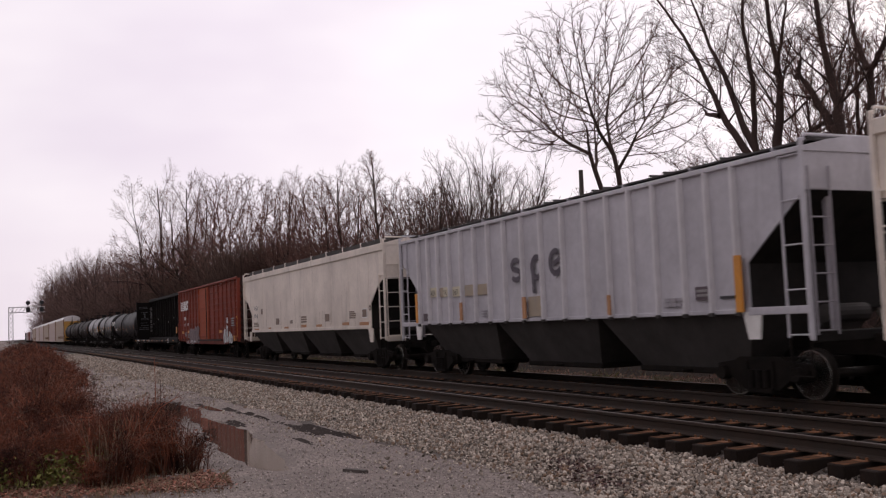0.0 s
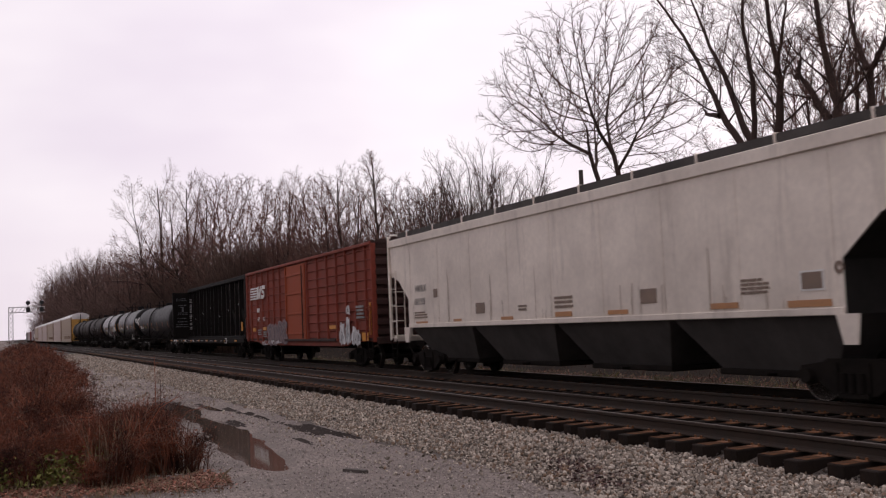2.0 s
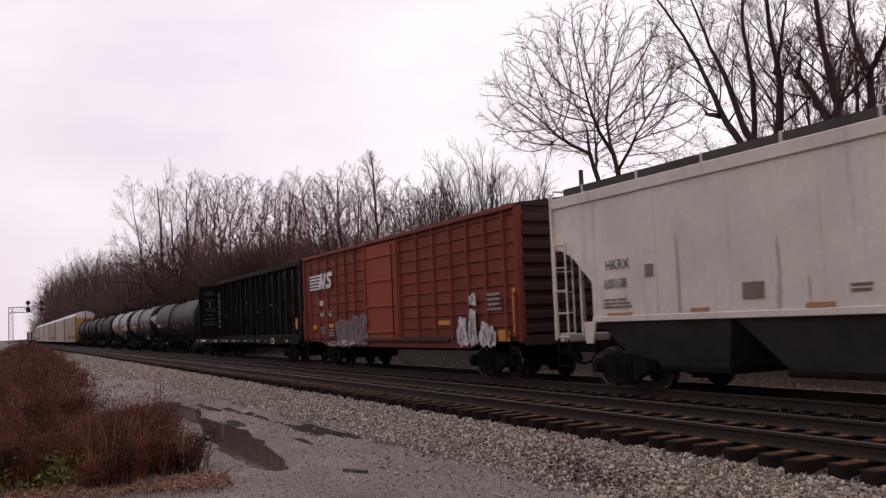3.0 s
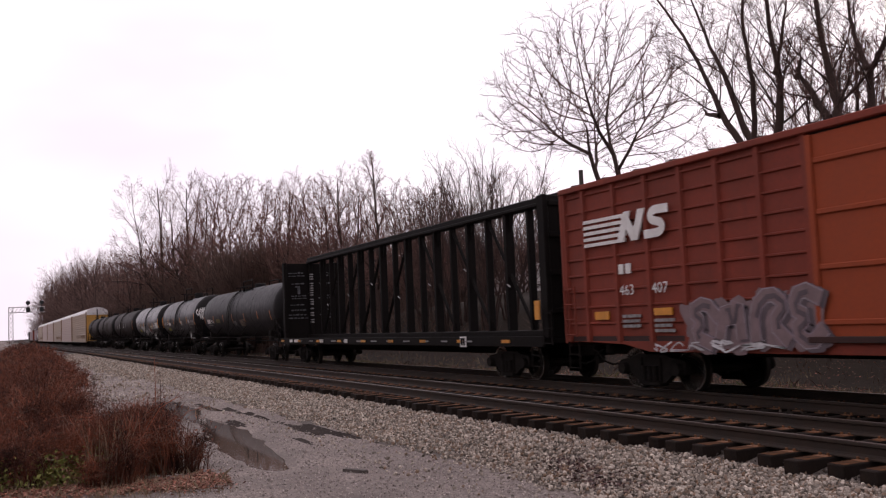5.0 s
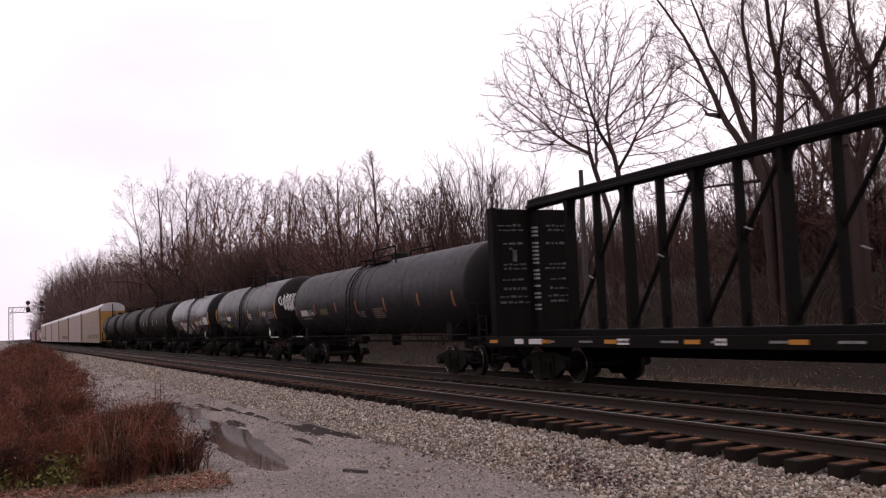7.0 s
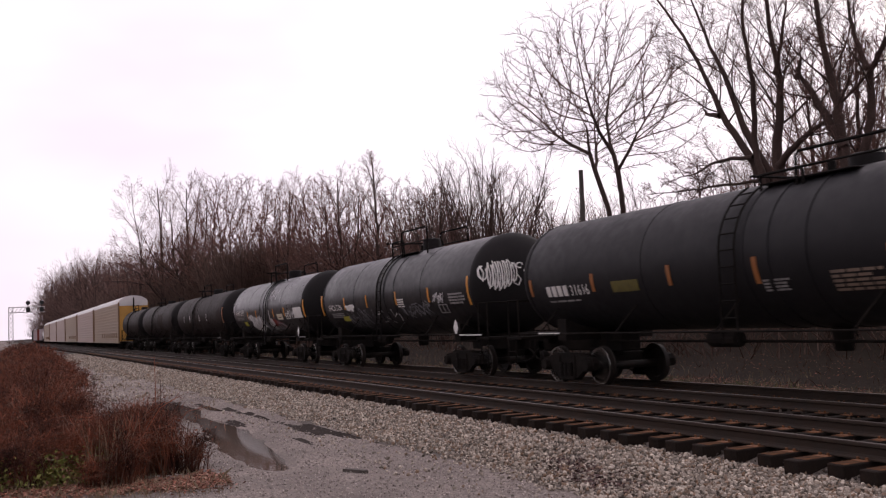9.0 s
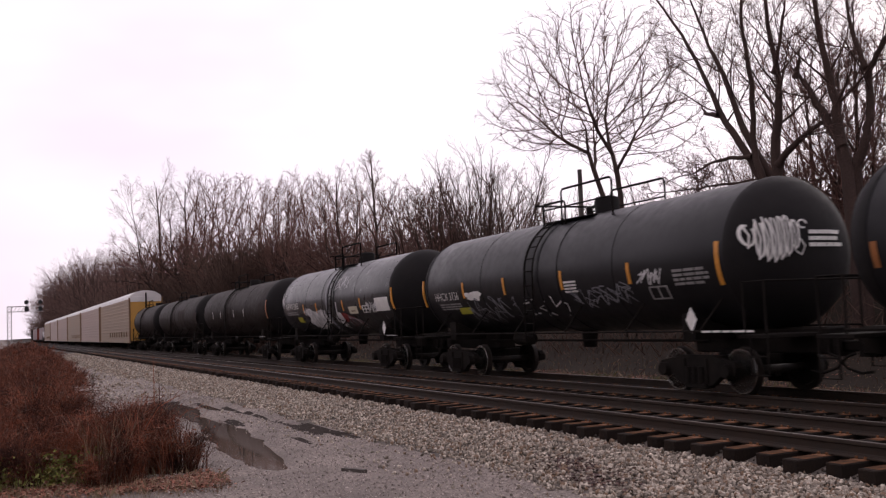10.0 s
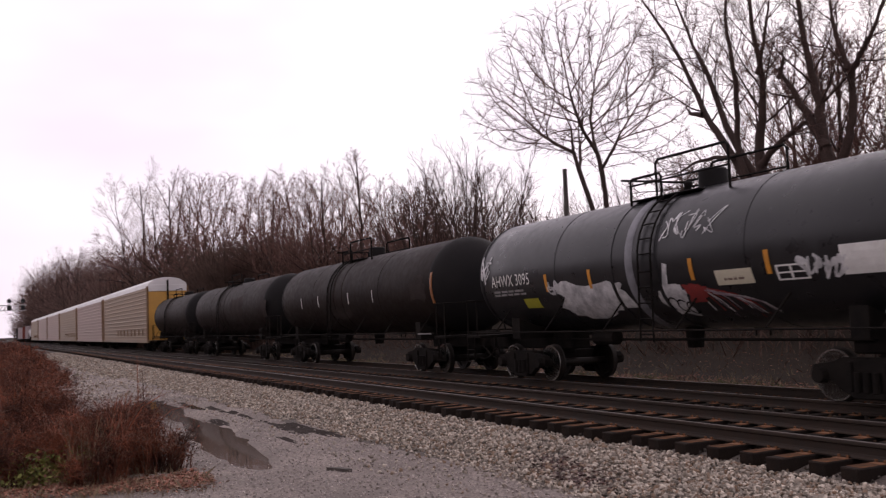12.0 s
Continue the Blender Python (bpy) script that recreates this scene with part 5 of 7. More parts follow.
# ---- auto racks and what follows them ----
def auto_rack(c, half, paint, label, spin=False):
    car = rolling("auto_rack", label, "auto rack car", c)
    low, high, w = 0.86, 4.85, 1.48
    part("body", Form().box(-half + 0.15, half - 0.15, -w + 0.05, w - 0.05, low, high), paint, car)
    prof = [(0.03, low)]
    z = low + 0.1
    while z < high - 0.2:
        prof += [(-0.01, z), (-0.01, z + 0.14), (-0.055, z + 0.17), (-0.055, z + 0.23), (-0.01, z + 0.26)]
        z += 0.32
    prof += [(-0.01, high), (0.03, high)]
    n = 12
    panel = Form().prism(prof, "x", -half / n * 0.97, half / n * 0.97).mesh("side_panel", [M[paint]])
    for s in (-1, 1):
        for i in range(n):
            part("side_panel", panel, paint, car, at=pose((i - (n - 1) / 2) * 2 * (half - 0.3) / n, s * (w - 0.03), 0, 0, 0, 0 if s < 0 else 180))
        part("side_sill", Form().box(-half, half, s * w - 0.05, s * w + 0.05, 0.7, 0.95, 0.01), paint, car)
    part("roof", Form().prism([(-w, high), (-w + 0.12, high + 0.35), (-0.85, high + 0.65), (-0.3, high + 0.76), (0.3, high + 0.76), (0.85, high + 0.65), (w - 0.12, high + 0.35), (w, high)], "x", -half + 0.1, half - 0.1), "rack_roof", car, "white curved roof")
    for s in (-1, 1):
        e = s * half
        for y in (-w, w):
            part("end_post", Form().box(*sorted((e, e - s * 0.5)), y - 0.06, y + 0.06, 0.7, high + 0.1, 0.02), "rack_post", car)
        part("end_door", Form().box(*sorted((e - s * 0.1, e - s * 0.2)), -w + 0.06, w - 0.06, 0.9, high - 0.3, 0.02), "rack_yellow", car, "yellow end doors")
        part("end_gable", Form().box(*sorted((e - s * 0.06, e - s * 0.2)), -w + 0.06, w - 0.06, high - 0.3, high + 0.2, 0.02), "rack_roof", car)
        part("brake_rod", Form().box(e - 0.06, e + 0.06, -0.06, 0.06, 2.6, high + 0.55), "under", car)
        truck(car, e - s * 3.2, spin)
    if paint == "rack_panel":
        for i in range(8):
            x = half - 2.4 - i * 2.1
            part("vent_slot", Form().box(x - 0.1, x + 0.1, -w - 0.075, -w - 0.02, 1.25, 1.75), "rack_post", car, "dark slot in the side panel")
    ends(car, half + 0.1)
    return car


def far_boxcar(c, half, paint, label):
    car = rolling("boxcar", label, "boxcar", c)
    part("body", Form().box(-half, half, -1.45, 1.45, 1.0, 4.2, 0.05), paint, car)
    post = Form().box(-0.07, 0.07, -1.52, 1.52, 1.0, 4.18, 0.02).mesh("side_post", [M[paint]])
    for i in range(9):
        part("side_post", post, paint, car, at=pose(-half + 0.3 + i * (2 * half - 0.6) / 8, 0, 0))
    part("roof", Form().prism([(-1.55, 4.2), (0, 4.42), (1.55, 4.2)], "x", -half - 0.05, half + 0.05), paint, car)
    for s in (-1, 1):
        truck(car, s * (half - 2), False)
    ends(car, half)


grey_hopper()
white_hopper(-39.45, 9.9)
white_hopper(-0.9, 9.1, False)
boxcar(-60.27, 9.08)
centre_beam(-82.1, 11.6)
tank_cars()
for i in range(6):
    auto_rack(-211.6 - 29.3 * i, 14.2, *((("rack_pale", "tall enclosed auto rack with pale pinkish panels and brown posts") if i in (1, 3, 4) else ("rack_panel", "tall enclosed auto rack with dusty tan panels and yellow ends"))))
tank_car(-381.5, 6.5, "rack_roof", "white tank car far down the line", spin=False, rail=False)
far_boxcar(-397, 7.6, "pale_car", "pale boxcar far down the line")
far_boxcar(-414, 7.6, "boxcar", "red boxcar far down the line")
far_boxcar(-431, 7.6, "pale_car", "pale boxcar far down the line")
far_boxcar(-448, 7.6, "pale_car", "pale boxcar far down the line")
far_boxcar(-465, 7.6, "tank_brown", "dark boxcar far down the line")


# ---- the ground: lot, ballast beds, the strip beyond ----
def lerp_rows(rows, q):
    for (a, va), (b, vb) in zip(rows, rows[1:]):
        if q <= b:
            k = max(0.0, min(1.0, (q - a) / (b - a)))
            k = k * k * (3 - 2 * k)
            return va + (vb - va) * k
    return rows[-1][1]


SECTION = [(-60, -0.6), (5.7, -0.53), (6.2, -0.50), (7.6, -0.33), (8.0, -0.29), (8.3, -0.2), (10.5, -0.18), (10.95, -0.27), (11.5, -0.25), (14.4, -0.25), (15.9, -0.55), (19, -0.55), (26, -0.35), (45, 0.2), (90, 1.0)]
HOLLOWS = [(-29.5, 4.5, 2.2, 0.5, 0.10), (-27.0, 4.4, 1.8, 0.5, 0.10), (-23.8, 4.45, 1.5, 0.24, 0.085), (-21.4, 4.45, 1.4, 0.40, 0.10), (-19.4, 4.2, 1.4, 0.42, 0.10),
           (-17.4, 4.05, 1.4, 0.40, 0.10), (-15.6, 3.86, 1.2, 0.32, 0.10), (-27.4, 5.55, 1.6, 0.28, 0.085), (-25.0, 5.8, 1.8, 0.17, 0.08), (-22.6, 5.85, 1.4, 0.13, 0.075)]
MUD = [(-24.2, 5.75, 3.4, 0.15), (-18.9, 5.95, 1.9, 0.15), (-27.5, 5.35, 1.8, 0.16), (-29.5, 4.6, 2.4, 0.4), (-19.6, 5.7, 1.3, 0.16), (-22.2, 4.9, 0.9, 0.14), (-17.5, 5.1, 0.8, 0.1)]


BANK = [(19.5, 0.0), (22.0, 0.5), (28.0, 3.0), (36.0, 3.5), (60.0, 3.3), (120.0, 2.0), (300.0, 0.0)]


def ground_z(x, y):
    z = lerp_rows(SECTION, y)
    if y > 19.5 and x > -100:
        z += lerp_rows(BANK, y) * min(1.0, (x + 100) / 35)
    if y < 6.5:
        z += 0.016 * noise.noise((x * 0.35, y * 0.5, 1.0)) + 0.012 * noise.noise((x * 1.7, y * 1.7, 4.0))
        if -34 < x < -10 and 2 < y < 6.4:
            for hx, hy, rx, ry, d in HOLLOWS:
                k = ((x - hx) / rx) ** 2 + ((y - hy - 0.10 * noise.noise((x * 1.1, 0, 2))) / ry) ** 2
                if k < 4:
                    z -= d * math.exp(-k * 0.9)
    elif y < 7.9 or 14.6 < y < 15.6:
        z += 0.03 * noise.noise((x * 0.9, y * 1.3, 7.0))
    elif y > 15.6:
        z += 0.12 * noise.noise((x * 0.15, y * 0.15, 9.0)) + 0.05 * noise.noise((x * 0.8, y * 0.8, 3.0))
    return z


def steps(a, b, rows):
    """Cuts from a to b, with the step length taken from rows of (upper bound, step)."""
    out, q = [a], a
    while q < b - 1e-6:
        d = next((s for top, s in rows if q < top - 1e-6), rows[-1][1])
        q = min(b, q + d)
        out.append(q)
    return out


def build_ground():
    xs = steps(-2500, 400, [(-600, 100), (-200, 20), (-80, 4), (-45, 0.6), (-30, 0.2), (-8, 0.09), (0, 0.3), (30, 2), (400, 40)])
    ys = steps(-900, 1500, [(-40, 60), (-6, 3), (1.5, 0.4), (6.4, 0.08), (8.0, 0.12), (17, 0.3), (40, 1.2), (100, 8), (1500, 80)])
    vs = [(x, y, ground_z(x, y)) for x in xs for y in ys]
    n, f = len(ys), Form()
    f.v = vs
    for i in range(len(xs) - 1):
        for j in range(n - 1):
            y = (ys[j] + ys[j + 1]) / 2
            f.f.append((i * n + j, (i + 1) * n + j, (i + 1) * n + j + 1, i * n + j + 1))
            x = (xs[i] + xs[i + 1]) / 2
            wet = -34 < x < -12 and 2.5 < y < 6.5 and any(((x - a) / p) ** 2 + ((y - b) / q) ** 2 < 1 + 0.9 * noise.noise((x * 0.9, y * 2.2, 6.0)) + 0.5 * noise.noise((x * 4, y * 6, 2.0)) for a, b, p, q in MUD)
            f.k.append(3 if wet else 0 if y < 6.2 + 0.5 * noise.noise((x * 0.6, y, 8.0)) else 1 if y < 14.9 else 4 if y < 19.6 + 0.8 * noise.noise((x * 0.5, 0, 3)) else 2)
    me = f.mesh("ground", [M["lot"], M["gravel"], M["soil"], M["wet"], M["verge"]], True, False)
    return tagged(new("ground", me), "grey gravel lot, ballast shoulder and leafy strip", "ground", "", "structure")


def build_water():
    f = Form()
    z = -0.579
    f.add([(-31, 3.2, z), (-12.5, 3.2, z), (-12.5, 5.5, z), (-31, 5.5, z)], [(0, 1, 2, 3)])
    tagged(new("water", f.mesh("water", [M["water"]])), "shallow still rain puddles in the gravel", "puddle", "", "structure")


# ---- tracks ----
RAIL_PROFILE = [(-0.075, 0.0), (0.075, 0.0), (0.075, 0.012), (0.02, 0.03), (0.012, 0.05), (0.012, 0.125), (0.036, 0.14), (0.036, 0.170), (0.030, 0.178), (-0.030, 0.178), (-0.036, 0.170), (-0.036, 0.14), (-0.012, 0.125), (-0.012, 0.05), (-0.02, 0.03), (-0.075, 0.012)]


def build_track(name, y, top, near):
    tr = thing(name, "railway track with rusty rails on dark wooden ties", "railway track", "", pose(0, y, top), "structure")
    for s in (-1, 1):
        f = Form()
        prof = [(p + s * 0.7535, z - 0.178) for p, z in RAIL_PROFILE]
        f.prism(prof, "x", -900, 60)
        rail = part("rail", f, "rail", tr)
        part("rail_head", Form().box(-900, 60, s * 0.7535 - 0.027, s * 0.7535 + 0.027, -0.001, 0.0025), "rail_head", rail, "worn bright running surface")
    rng = random.Random(3 if near else 4)
    tie_mesh = [Form().box(-0.115, 0.115, -1.3 + d, 1.3 + d, -0.355, -0.182, 0.012).mesh("tie", [M["tie"]]) for d in (-0.04, 0.0, 0.05, 0.02)]
    plate = Form()
    for s in (-1, 1):
        plate.box(-0.09, 0.09, s * 0.7535 - 0.17, s * 0.7535 + 0.17, -0.186, -0.174, 0.004)
        for dx in (-0.06, 0.06):
            for dy in (-0.09, 0.09):
                plate.box(dx - 0.012, dx + 0.012, s * 0.7535 + dy - 0.012, s * 0.7535 + dy + 0.012, -0.176, -0.145)
    plate = plate.mesh("tie_plate", [M["rust"]])
    stain = Form()
    for s in (-1, 1):
        for y0, y1, e in ((0.5, 0.75, 0.0), (0.75, 1.0, 0.015), (1.0, 1.22, 0.0)):
            stain.add([(-0.1 + e, s * y0, -0.179), (0.1, s * y0, -0.179), (0.1 - e, s * y1, -0.179), (-0.1, s * y1, -0.179)], [(0, 1, 2, 3) if s > 0 else (3, 2, 1, 0)])
    stain = stain.mesh("rust_stain", [M["rust_stain"]])
    x, rest = 6.0, Form()
    count = 0
    while x > -420:
        m = pose(x + rng.uniform(-0.03, 0.03), rng.uniform(-0.05, 0.05), rng.uniform(-0.008, 0.004), 0, 0, rng.uniform(-1.2, 1.2))
        if count < (200 if near else 90) and x < 2:
            t = part("tie", rng.choice(tie_mesh), "tie", tr, at=m)
            part("tie_plate", plate, "rust", t)
            if near:
                part("rust_stain", stain, "rust_stain", t)
            count += 1
        else:
            q = m.translation
            rest.box(q.x - 0.115, q.x + 0.115, q.y - 1.3, q.y + 1.3, -0.355, -0.182)
        x -= 0.53
    st = part("tie_row", rest, "tie_far", tr)
    st["kind"] = "stuff"


def stones(name, label, spots, material, low, high, seed):
    """Many broken stones in one mesh."""
    rng = np.random.default_rng(seed)
    phi = (1 + 5 ** 0.5) / 2
    base = np.array([(-1, phi, 0), (1, phi, 0), (-1, -phi, 0), (1, -phi, 0), (0, -1, phi), (0, 1, phi), (0, -1, -phi), (0, 1, -phi), (phi, 0, -1), (phi, 0, 1), (-phi, 0, -1), (-phi, 0, 1)]) / 1.9
    tris = np.array([(0, 11, 5), (0, 5, 1), (0, 1, 7), (0, 7, 10), (0, 10, 11), (1, 5, 9), (5, 11, 4), (11, 10, 2), (10, 7, 6), (7, 1, 8), (3, 9, 4), (3, 4, 2), (3, 2, 6), (3, 6, 8), (3, 8, 9), (4, 9, 5), (2, 4, 11), (6, 2, 10), (8, 6, 7), (9, 8, 1)])
    n = len(spots)
    size = rng.uniform(low, high, (n, 1, 1)) * rng.choice([0.7, 1.0, 1.0, 1.35], (n, 1, 1))
    shape = base[None] * (1 + rng.uniform(-0.42, 0.42, (n, 12, 1))) * rng.uniform(0.5, 1.2, (n, 1, 3))
    a, b = rng.uniform(0, 6.28, n), rng.uniform(0, 3.14, n)
    ca, sa, cb, sb = np.cos(a), np.sin(a), np.cos(b), np.sin(b)
    rot = np.zeros((n, 3, 3))
    rot[:, 0, 0], rot[:, 0, 1], rot[:, 1, 0], rot[:, 1, 1], rot[:, 2, 2] = ca, -sa, sa, ca, 1
    tip = np.zeros((n, 3, 3))
    tip[:, 0, 0], tip[:, 1, 1], tip[:, 1, 2], tip[:, 2, 1], tip[:, 2, 2] = 1, cb, -sb, sb, cb
    v = np.einsum("nij,nkj->nki", rot @ tip, shape * size * 0.5) + np.array(spots)[:, None, :]
    f = (tris[None] + (np.arange(n) * 12)[:, None, None]).reshape(-1, 3)
    me = bpy.data.meshes.new(name)
    me.from_pydata(v.reshape(-1, 3).tolist(), [], f.tolist())
    me.materials.append(M[material])
    return tagged(new(name, me), label, "ballast", "", "stuff")


def build_ballast():
    rng = random.Random(12)

    def scatter(n, x0, x1, y0, y1, lift, keep=None):
        out = []
        while len(out) < n:
            x = x1 - (x1 - x0) * rng.random() ** 1.5
            y = rng.uniform(y0, y1)
            if keep and not keep(x, y):
                continue
            out.append((x, y, ground_z(x, y) + lift + rng.uniform(-0.012, 0.03)))
        return out
    muddy = lambda x, y: any(((x - a) / p) ** 2 + ((y - b) / q) ** 2 < 1.2 for a, b, p, q in MUD) or any(((x - a) / p) ** 2 + ((y - b) / q) ** 2 < 1.6 for a, b, p, q, _ in HOLLOWS)
    toe = lambda x, y: (y > 6.3 or not muddy(x, y)) and rng.random() < min(1.0, max(0.03, (y - 5.95) / 0.55 + 0.5 * noise.noise((x * 0.8, y, 5))))
    stones("ballast_shoulder", "loose grey limestone ballast shoulder stones", scatter(46000, -48, -5.5, 5.0, 8.0, 0.008, toe), "stone", 0.028, 0.06, 1)
    stones("far_shoulder", "distant ballast shoulder stones", scatter(13000, -115, -33, 2.8, 8.0, 0.01, lambda x, y: (x < -47 or y < 5.4) and not muddy(x, y) and rng.random() < max(0.05, min(1, (y - 5.2) / 1.2))), "stone", 0.05, 0.095, 6)
    stones("lot_gravel", "small scattered gravel on the packed lot", scatter(22000, -34, -6.5, 1.8, 6.0, -0.004, lambda x, y: ground_z(x, y) > -0.59 and (not muddy(x, y) or rng.random() < 0.08)), "lot_stone", 0.012, 0.032, 2)
    stones("track_ballast", "dark sooty ballast between the ties", scatter(9000, -48, -4, 8.05, 11.4, 0.0, lambda x, y: True), "dirty_shaded_stone", 0.03, 0.055, 3)
    # the stones' dark colour includes the shade beneath the cars
    stones("far_ballast", "ballast and dry leaves beyond the far track", scatter(9000, -70, -2, 11.4, 15.2, 0.02, lambda x, y: True), "dirty_shaded_stone", 0.035, 0.08, 4)
    stones("middle_ballast", "pale ballast between the two tracks", scatter(5000, -48, -4, 10.62, 11.35, 0.03, lambda x, y: True), "stone", 0.035, 0.06, 5)


# ---- trees ----
class Tree:
    def __init__(self, seed):
        self.rng = np.random.default_rng(seed)
        self.wood, self.fine = ([], []), ([], [])
        self.count = [0, 0]

    def put(self, pts, rad, n, fine):
        V, F = self.fine if fine else self.wood
        pts = np.asarray(pts)
        d = np.gradient(pts, axis=0)
        d /= np.linalg.norm(d, axis=1)[:, None] + 1e-9
        ref = np.array((0.0, 0, 1)) if abs(d[0][2]) < 0.8 else np.array((1.0, 0, 0))
        s = np.cross(d, ref)
        s /= np.linalg.norm(s, axis=1)[:, None] + 1e-9
        u = np.cross(d, s)
        a = np.arange(n) * 2 * np.pi / n
        ring = pts[:, None] + np.asarray(rad)[:, None, None] * (np.cos(a)[None, :, None] * s[:, None] + np.sin(a)[None, :, None] * u[:, None])
        o, m = self.count[fine], len(pts)
        self.count[fine] += m * n
        V.append(ring.reshape(-1, 3))
        i, k = np.meshgrid(np.arange(m - 1), np.arange(n), indexing="ij")
        F.append((np.stack([i * n + k, i * n + (k + 1) % n, (i + 1) * n + (k + 1) % n, (i + 1) * n + k], -1) + o).reshape(-1, 4))

    def limb(self, at, way, length, r, level, counts, angle, up):
        """A nearly straight shoot with side shoots down to twigs."""
        rng = self.rng
        m = (6, 4, 3, 2)[min(level, 3)]
        p, w, pts = np.array(at, float), np.array(way, float), [np.array(at, float)]
        for _ in range(m - 1):
            w = w + rng.normal(0, (0.09, 0.12, 0.15, 0.18)[min(level, 3)], 3) + np.array((0, 0, up * 0.16))
            w /= np.linalg.norm(w)
            p = p + w * length / (m - 1)
            pts.append(p.copy())
        self.put(pts, np.linspace(r, max(0.004, r * 0.22), m), (5, 3, 3, 3)[min(level, 3)], int(level >= 1))
        if level >= len(counts):
            return
        pts, spin = np.array(pts), rng.uniform(0, 6.28)
        for j in range(counts[level]):
            t = 0.2 + 0.8 * (j + rng.uniform(0.2, 0.9)) / counts[level]
            q = min(t, 0.999) * (m - 1)
            i = int(q)
            base = pts[i] + (pts[i + 1] - pts[i]) * (q - i)
            d = pts[i + 1] - pts[i]
            d /= np.linalg.norm(d)
            spin += 2.4 + rng.uniform(-0.4, 0.4)
            side = np.cross(d, (0.31, 0.17, 0.93) if abs(d[2]) < 0.9 else (1.0, 0.2, 0))
            side /= np.linalg.norm(side)
            a = angle * rng.uniform(0.7, 1.2)
            w2 = d * math.cos(a) + (side * math.cos(spin) + np.cross(d, side) * math.sin(spin)) * math.sin(a)
            self.limb(base, w2, length * rng.uniform(0.34, 0.6) * (1.15 - 0.55 * t), max(0.006, r * 0.45 * (1 - 0.5 * t)), level + 1, counts, angle, up)

    def stem(self, pts, r, limbs, length, counts, first=0.35, low=1.0, high=0.45, angle=0.62, up=0.5, thick=0.5, crook=0.04):
        """A trunk along pts with limbs that fan out wide below and narrow above."""
        rng, pts = self.rng, np.array(pts, float)
        fine = []
        for k in range(len(pts) - 1):
            for s in range(4):
                fine.append(pts[k] + (pts[k + 1] - pts[k]) * s / 4 + (rng.normal(0, crook, 3) if k or s else 0))
        fine.append(pts[-1])
        fine = np.array(fine)
        n = len(fine)
        rad = r * (1 - 0.82 * np.linspace(0, 1, n) ** 1.2)
        rad[0] *= 1.3
        self.put(fine, rad, 9, 0)
        spin = rng.uniform(0, 6.28)
        for j in range(limbs):
            t = first + (0.99 - first) * (j + rng.uniform(0.1, 0.9)) / limbs
            q = t * (n - 1)
            i = min(int(q), n - 2)
            base = fine[i] + (fine[i + 1] - fine[i]) * (q - i)
            d = fine[i + 1] - fine[i]
            d /= np.linalg.norm(d)
            spin += 2.4 + rng.uniform(-0.5, 0.5)
            k = (t - first) / (1 - first)
            a = (low + (high - low) * k) * rng.uniform(0.8, 1.15)
            side = np.cross(d, (1.0, 0.2, 0))
            side /= np.linalg.norm(side)
            w = d * math.cos(a) + (side * math.cos(spin) + np.cross(d, side) * math.sin(spin)) * math.sin(a)
            self.limb(base, w, length * (1 - 0.45 * k) * rng.uniform(0.8, 1.1), max(0.02, rad[i] * thick), 0, counts, angle, up)

    def grow(self, stems, blobs, count, step=0.35, tip=0.007, reach=3.0, lift=0.16, bend=0.10, keep=0.9, shoots=2, shoot=2.6):
        """Branches that grow from the stems (radius, points) towards points strewn in ellipsoids (x, y, z, rx, ry, rz)."""
        rng, pos, parent, floor = self.rng, [], [], []
        for r, pts in stems:
            pts = np.array(pts, float)
            at = -1
            if pos:
                gap = np.linalg.norm(np.array(pos) - pts[0], axis=1)
                at = int(np.argmin(gap)) if gap.min() < 1.2 else -1
            run_, whole = 0.0, np.linalg.norm(np.diff(pts, axis=0), axis=1).sum()
            for a, b in zip(pts, pts[1:]):
                long = np.linalg.norm(b - a)
                for k in range(max(1, int(long / step))):
                    f = k / max(1, int(long / step))
                    pos.append(a + (b - a) * f + rng.normal(0, 0.012, 3))
                    parent.append(at)
                    at = len(pos) - 1
                    floor.append(r * (1 - 0.8 * (run_ + long * f) / whole))
                run_ += long
        share = np.array([b[3] * b[4] * b[5] for b in blobs])
        pick = rng.choice(len(blobs), count, p=share / share.sum())
        d = rng.normal(0, 1, (count, 3))
        d /= np.linalg.norm(d, axis=1)[:, None]
        blob = np.array(blobs)[pick]
        goal = blob[:, :3] + d * blob[:, 3:] * (rng.random((count, 1)) ** 0.30)
        pos, near, dist = np.array(pos), np.zeros(count, int), np.full(count, 1e9)
        kids = np.zeros(len(pos), int)
        way = np.array([pos[i] - pos[p] if p >= 0 else (0, 0, step) for i, p in enumerate(parent)])
        way /= np.linalg.norm(way, axis=1)[:, None] + 1e-9

        def meet(start):
            for a in range(start, len(pos), 400):
                q = np.linalg.norm(goal[:, None] - pos[None, a:a + 400], axis=2)
                j = q.argmin(1)
                m = q[np.arange(len(goal)), j]
                better = m < dist
                near[better], dist[better] = j[better] + a, m[better]
        meet(0)
        for _ in range(90):
            live = (dist < reach) & (dist > step * 1.7)
            if not live.any():
                break
            pull = np.zeros_like(pos)
            np.add.at(pull, near[live], (goal[live] - pos[near[live]]) / dist[live, None])
            who = np.unique(near[live])
            who = who[kids[who] < 3]
            if not len(who):
                break
            w = pull[who]
            w /= np.linalg.norm(w, axis=1)[:, None] + 1e-6
            w += way[who] * keep + rng.normal(0, bend, w.shape) + (0, 0, lift)
            w /= np.linalg.norm(w, axis=1)[:, None]
            way = np.concatenate([way, w])
            start = len(pos)
            kids[who] += 1
            pos = np.concatenate([pos, pos[who] + w * step])
            kids = np.concatenate([kids, np.zeros(len(who), int)])
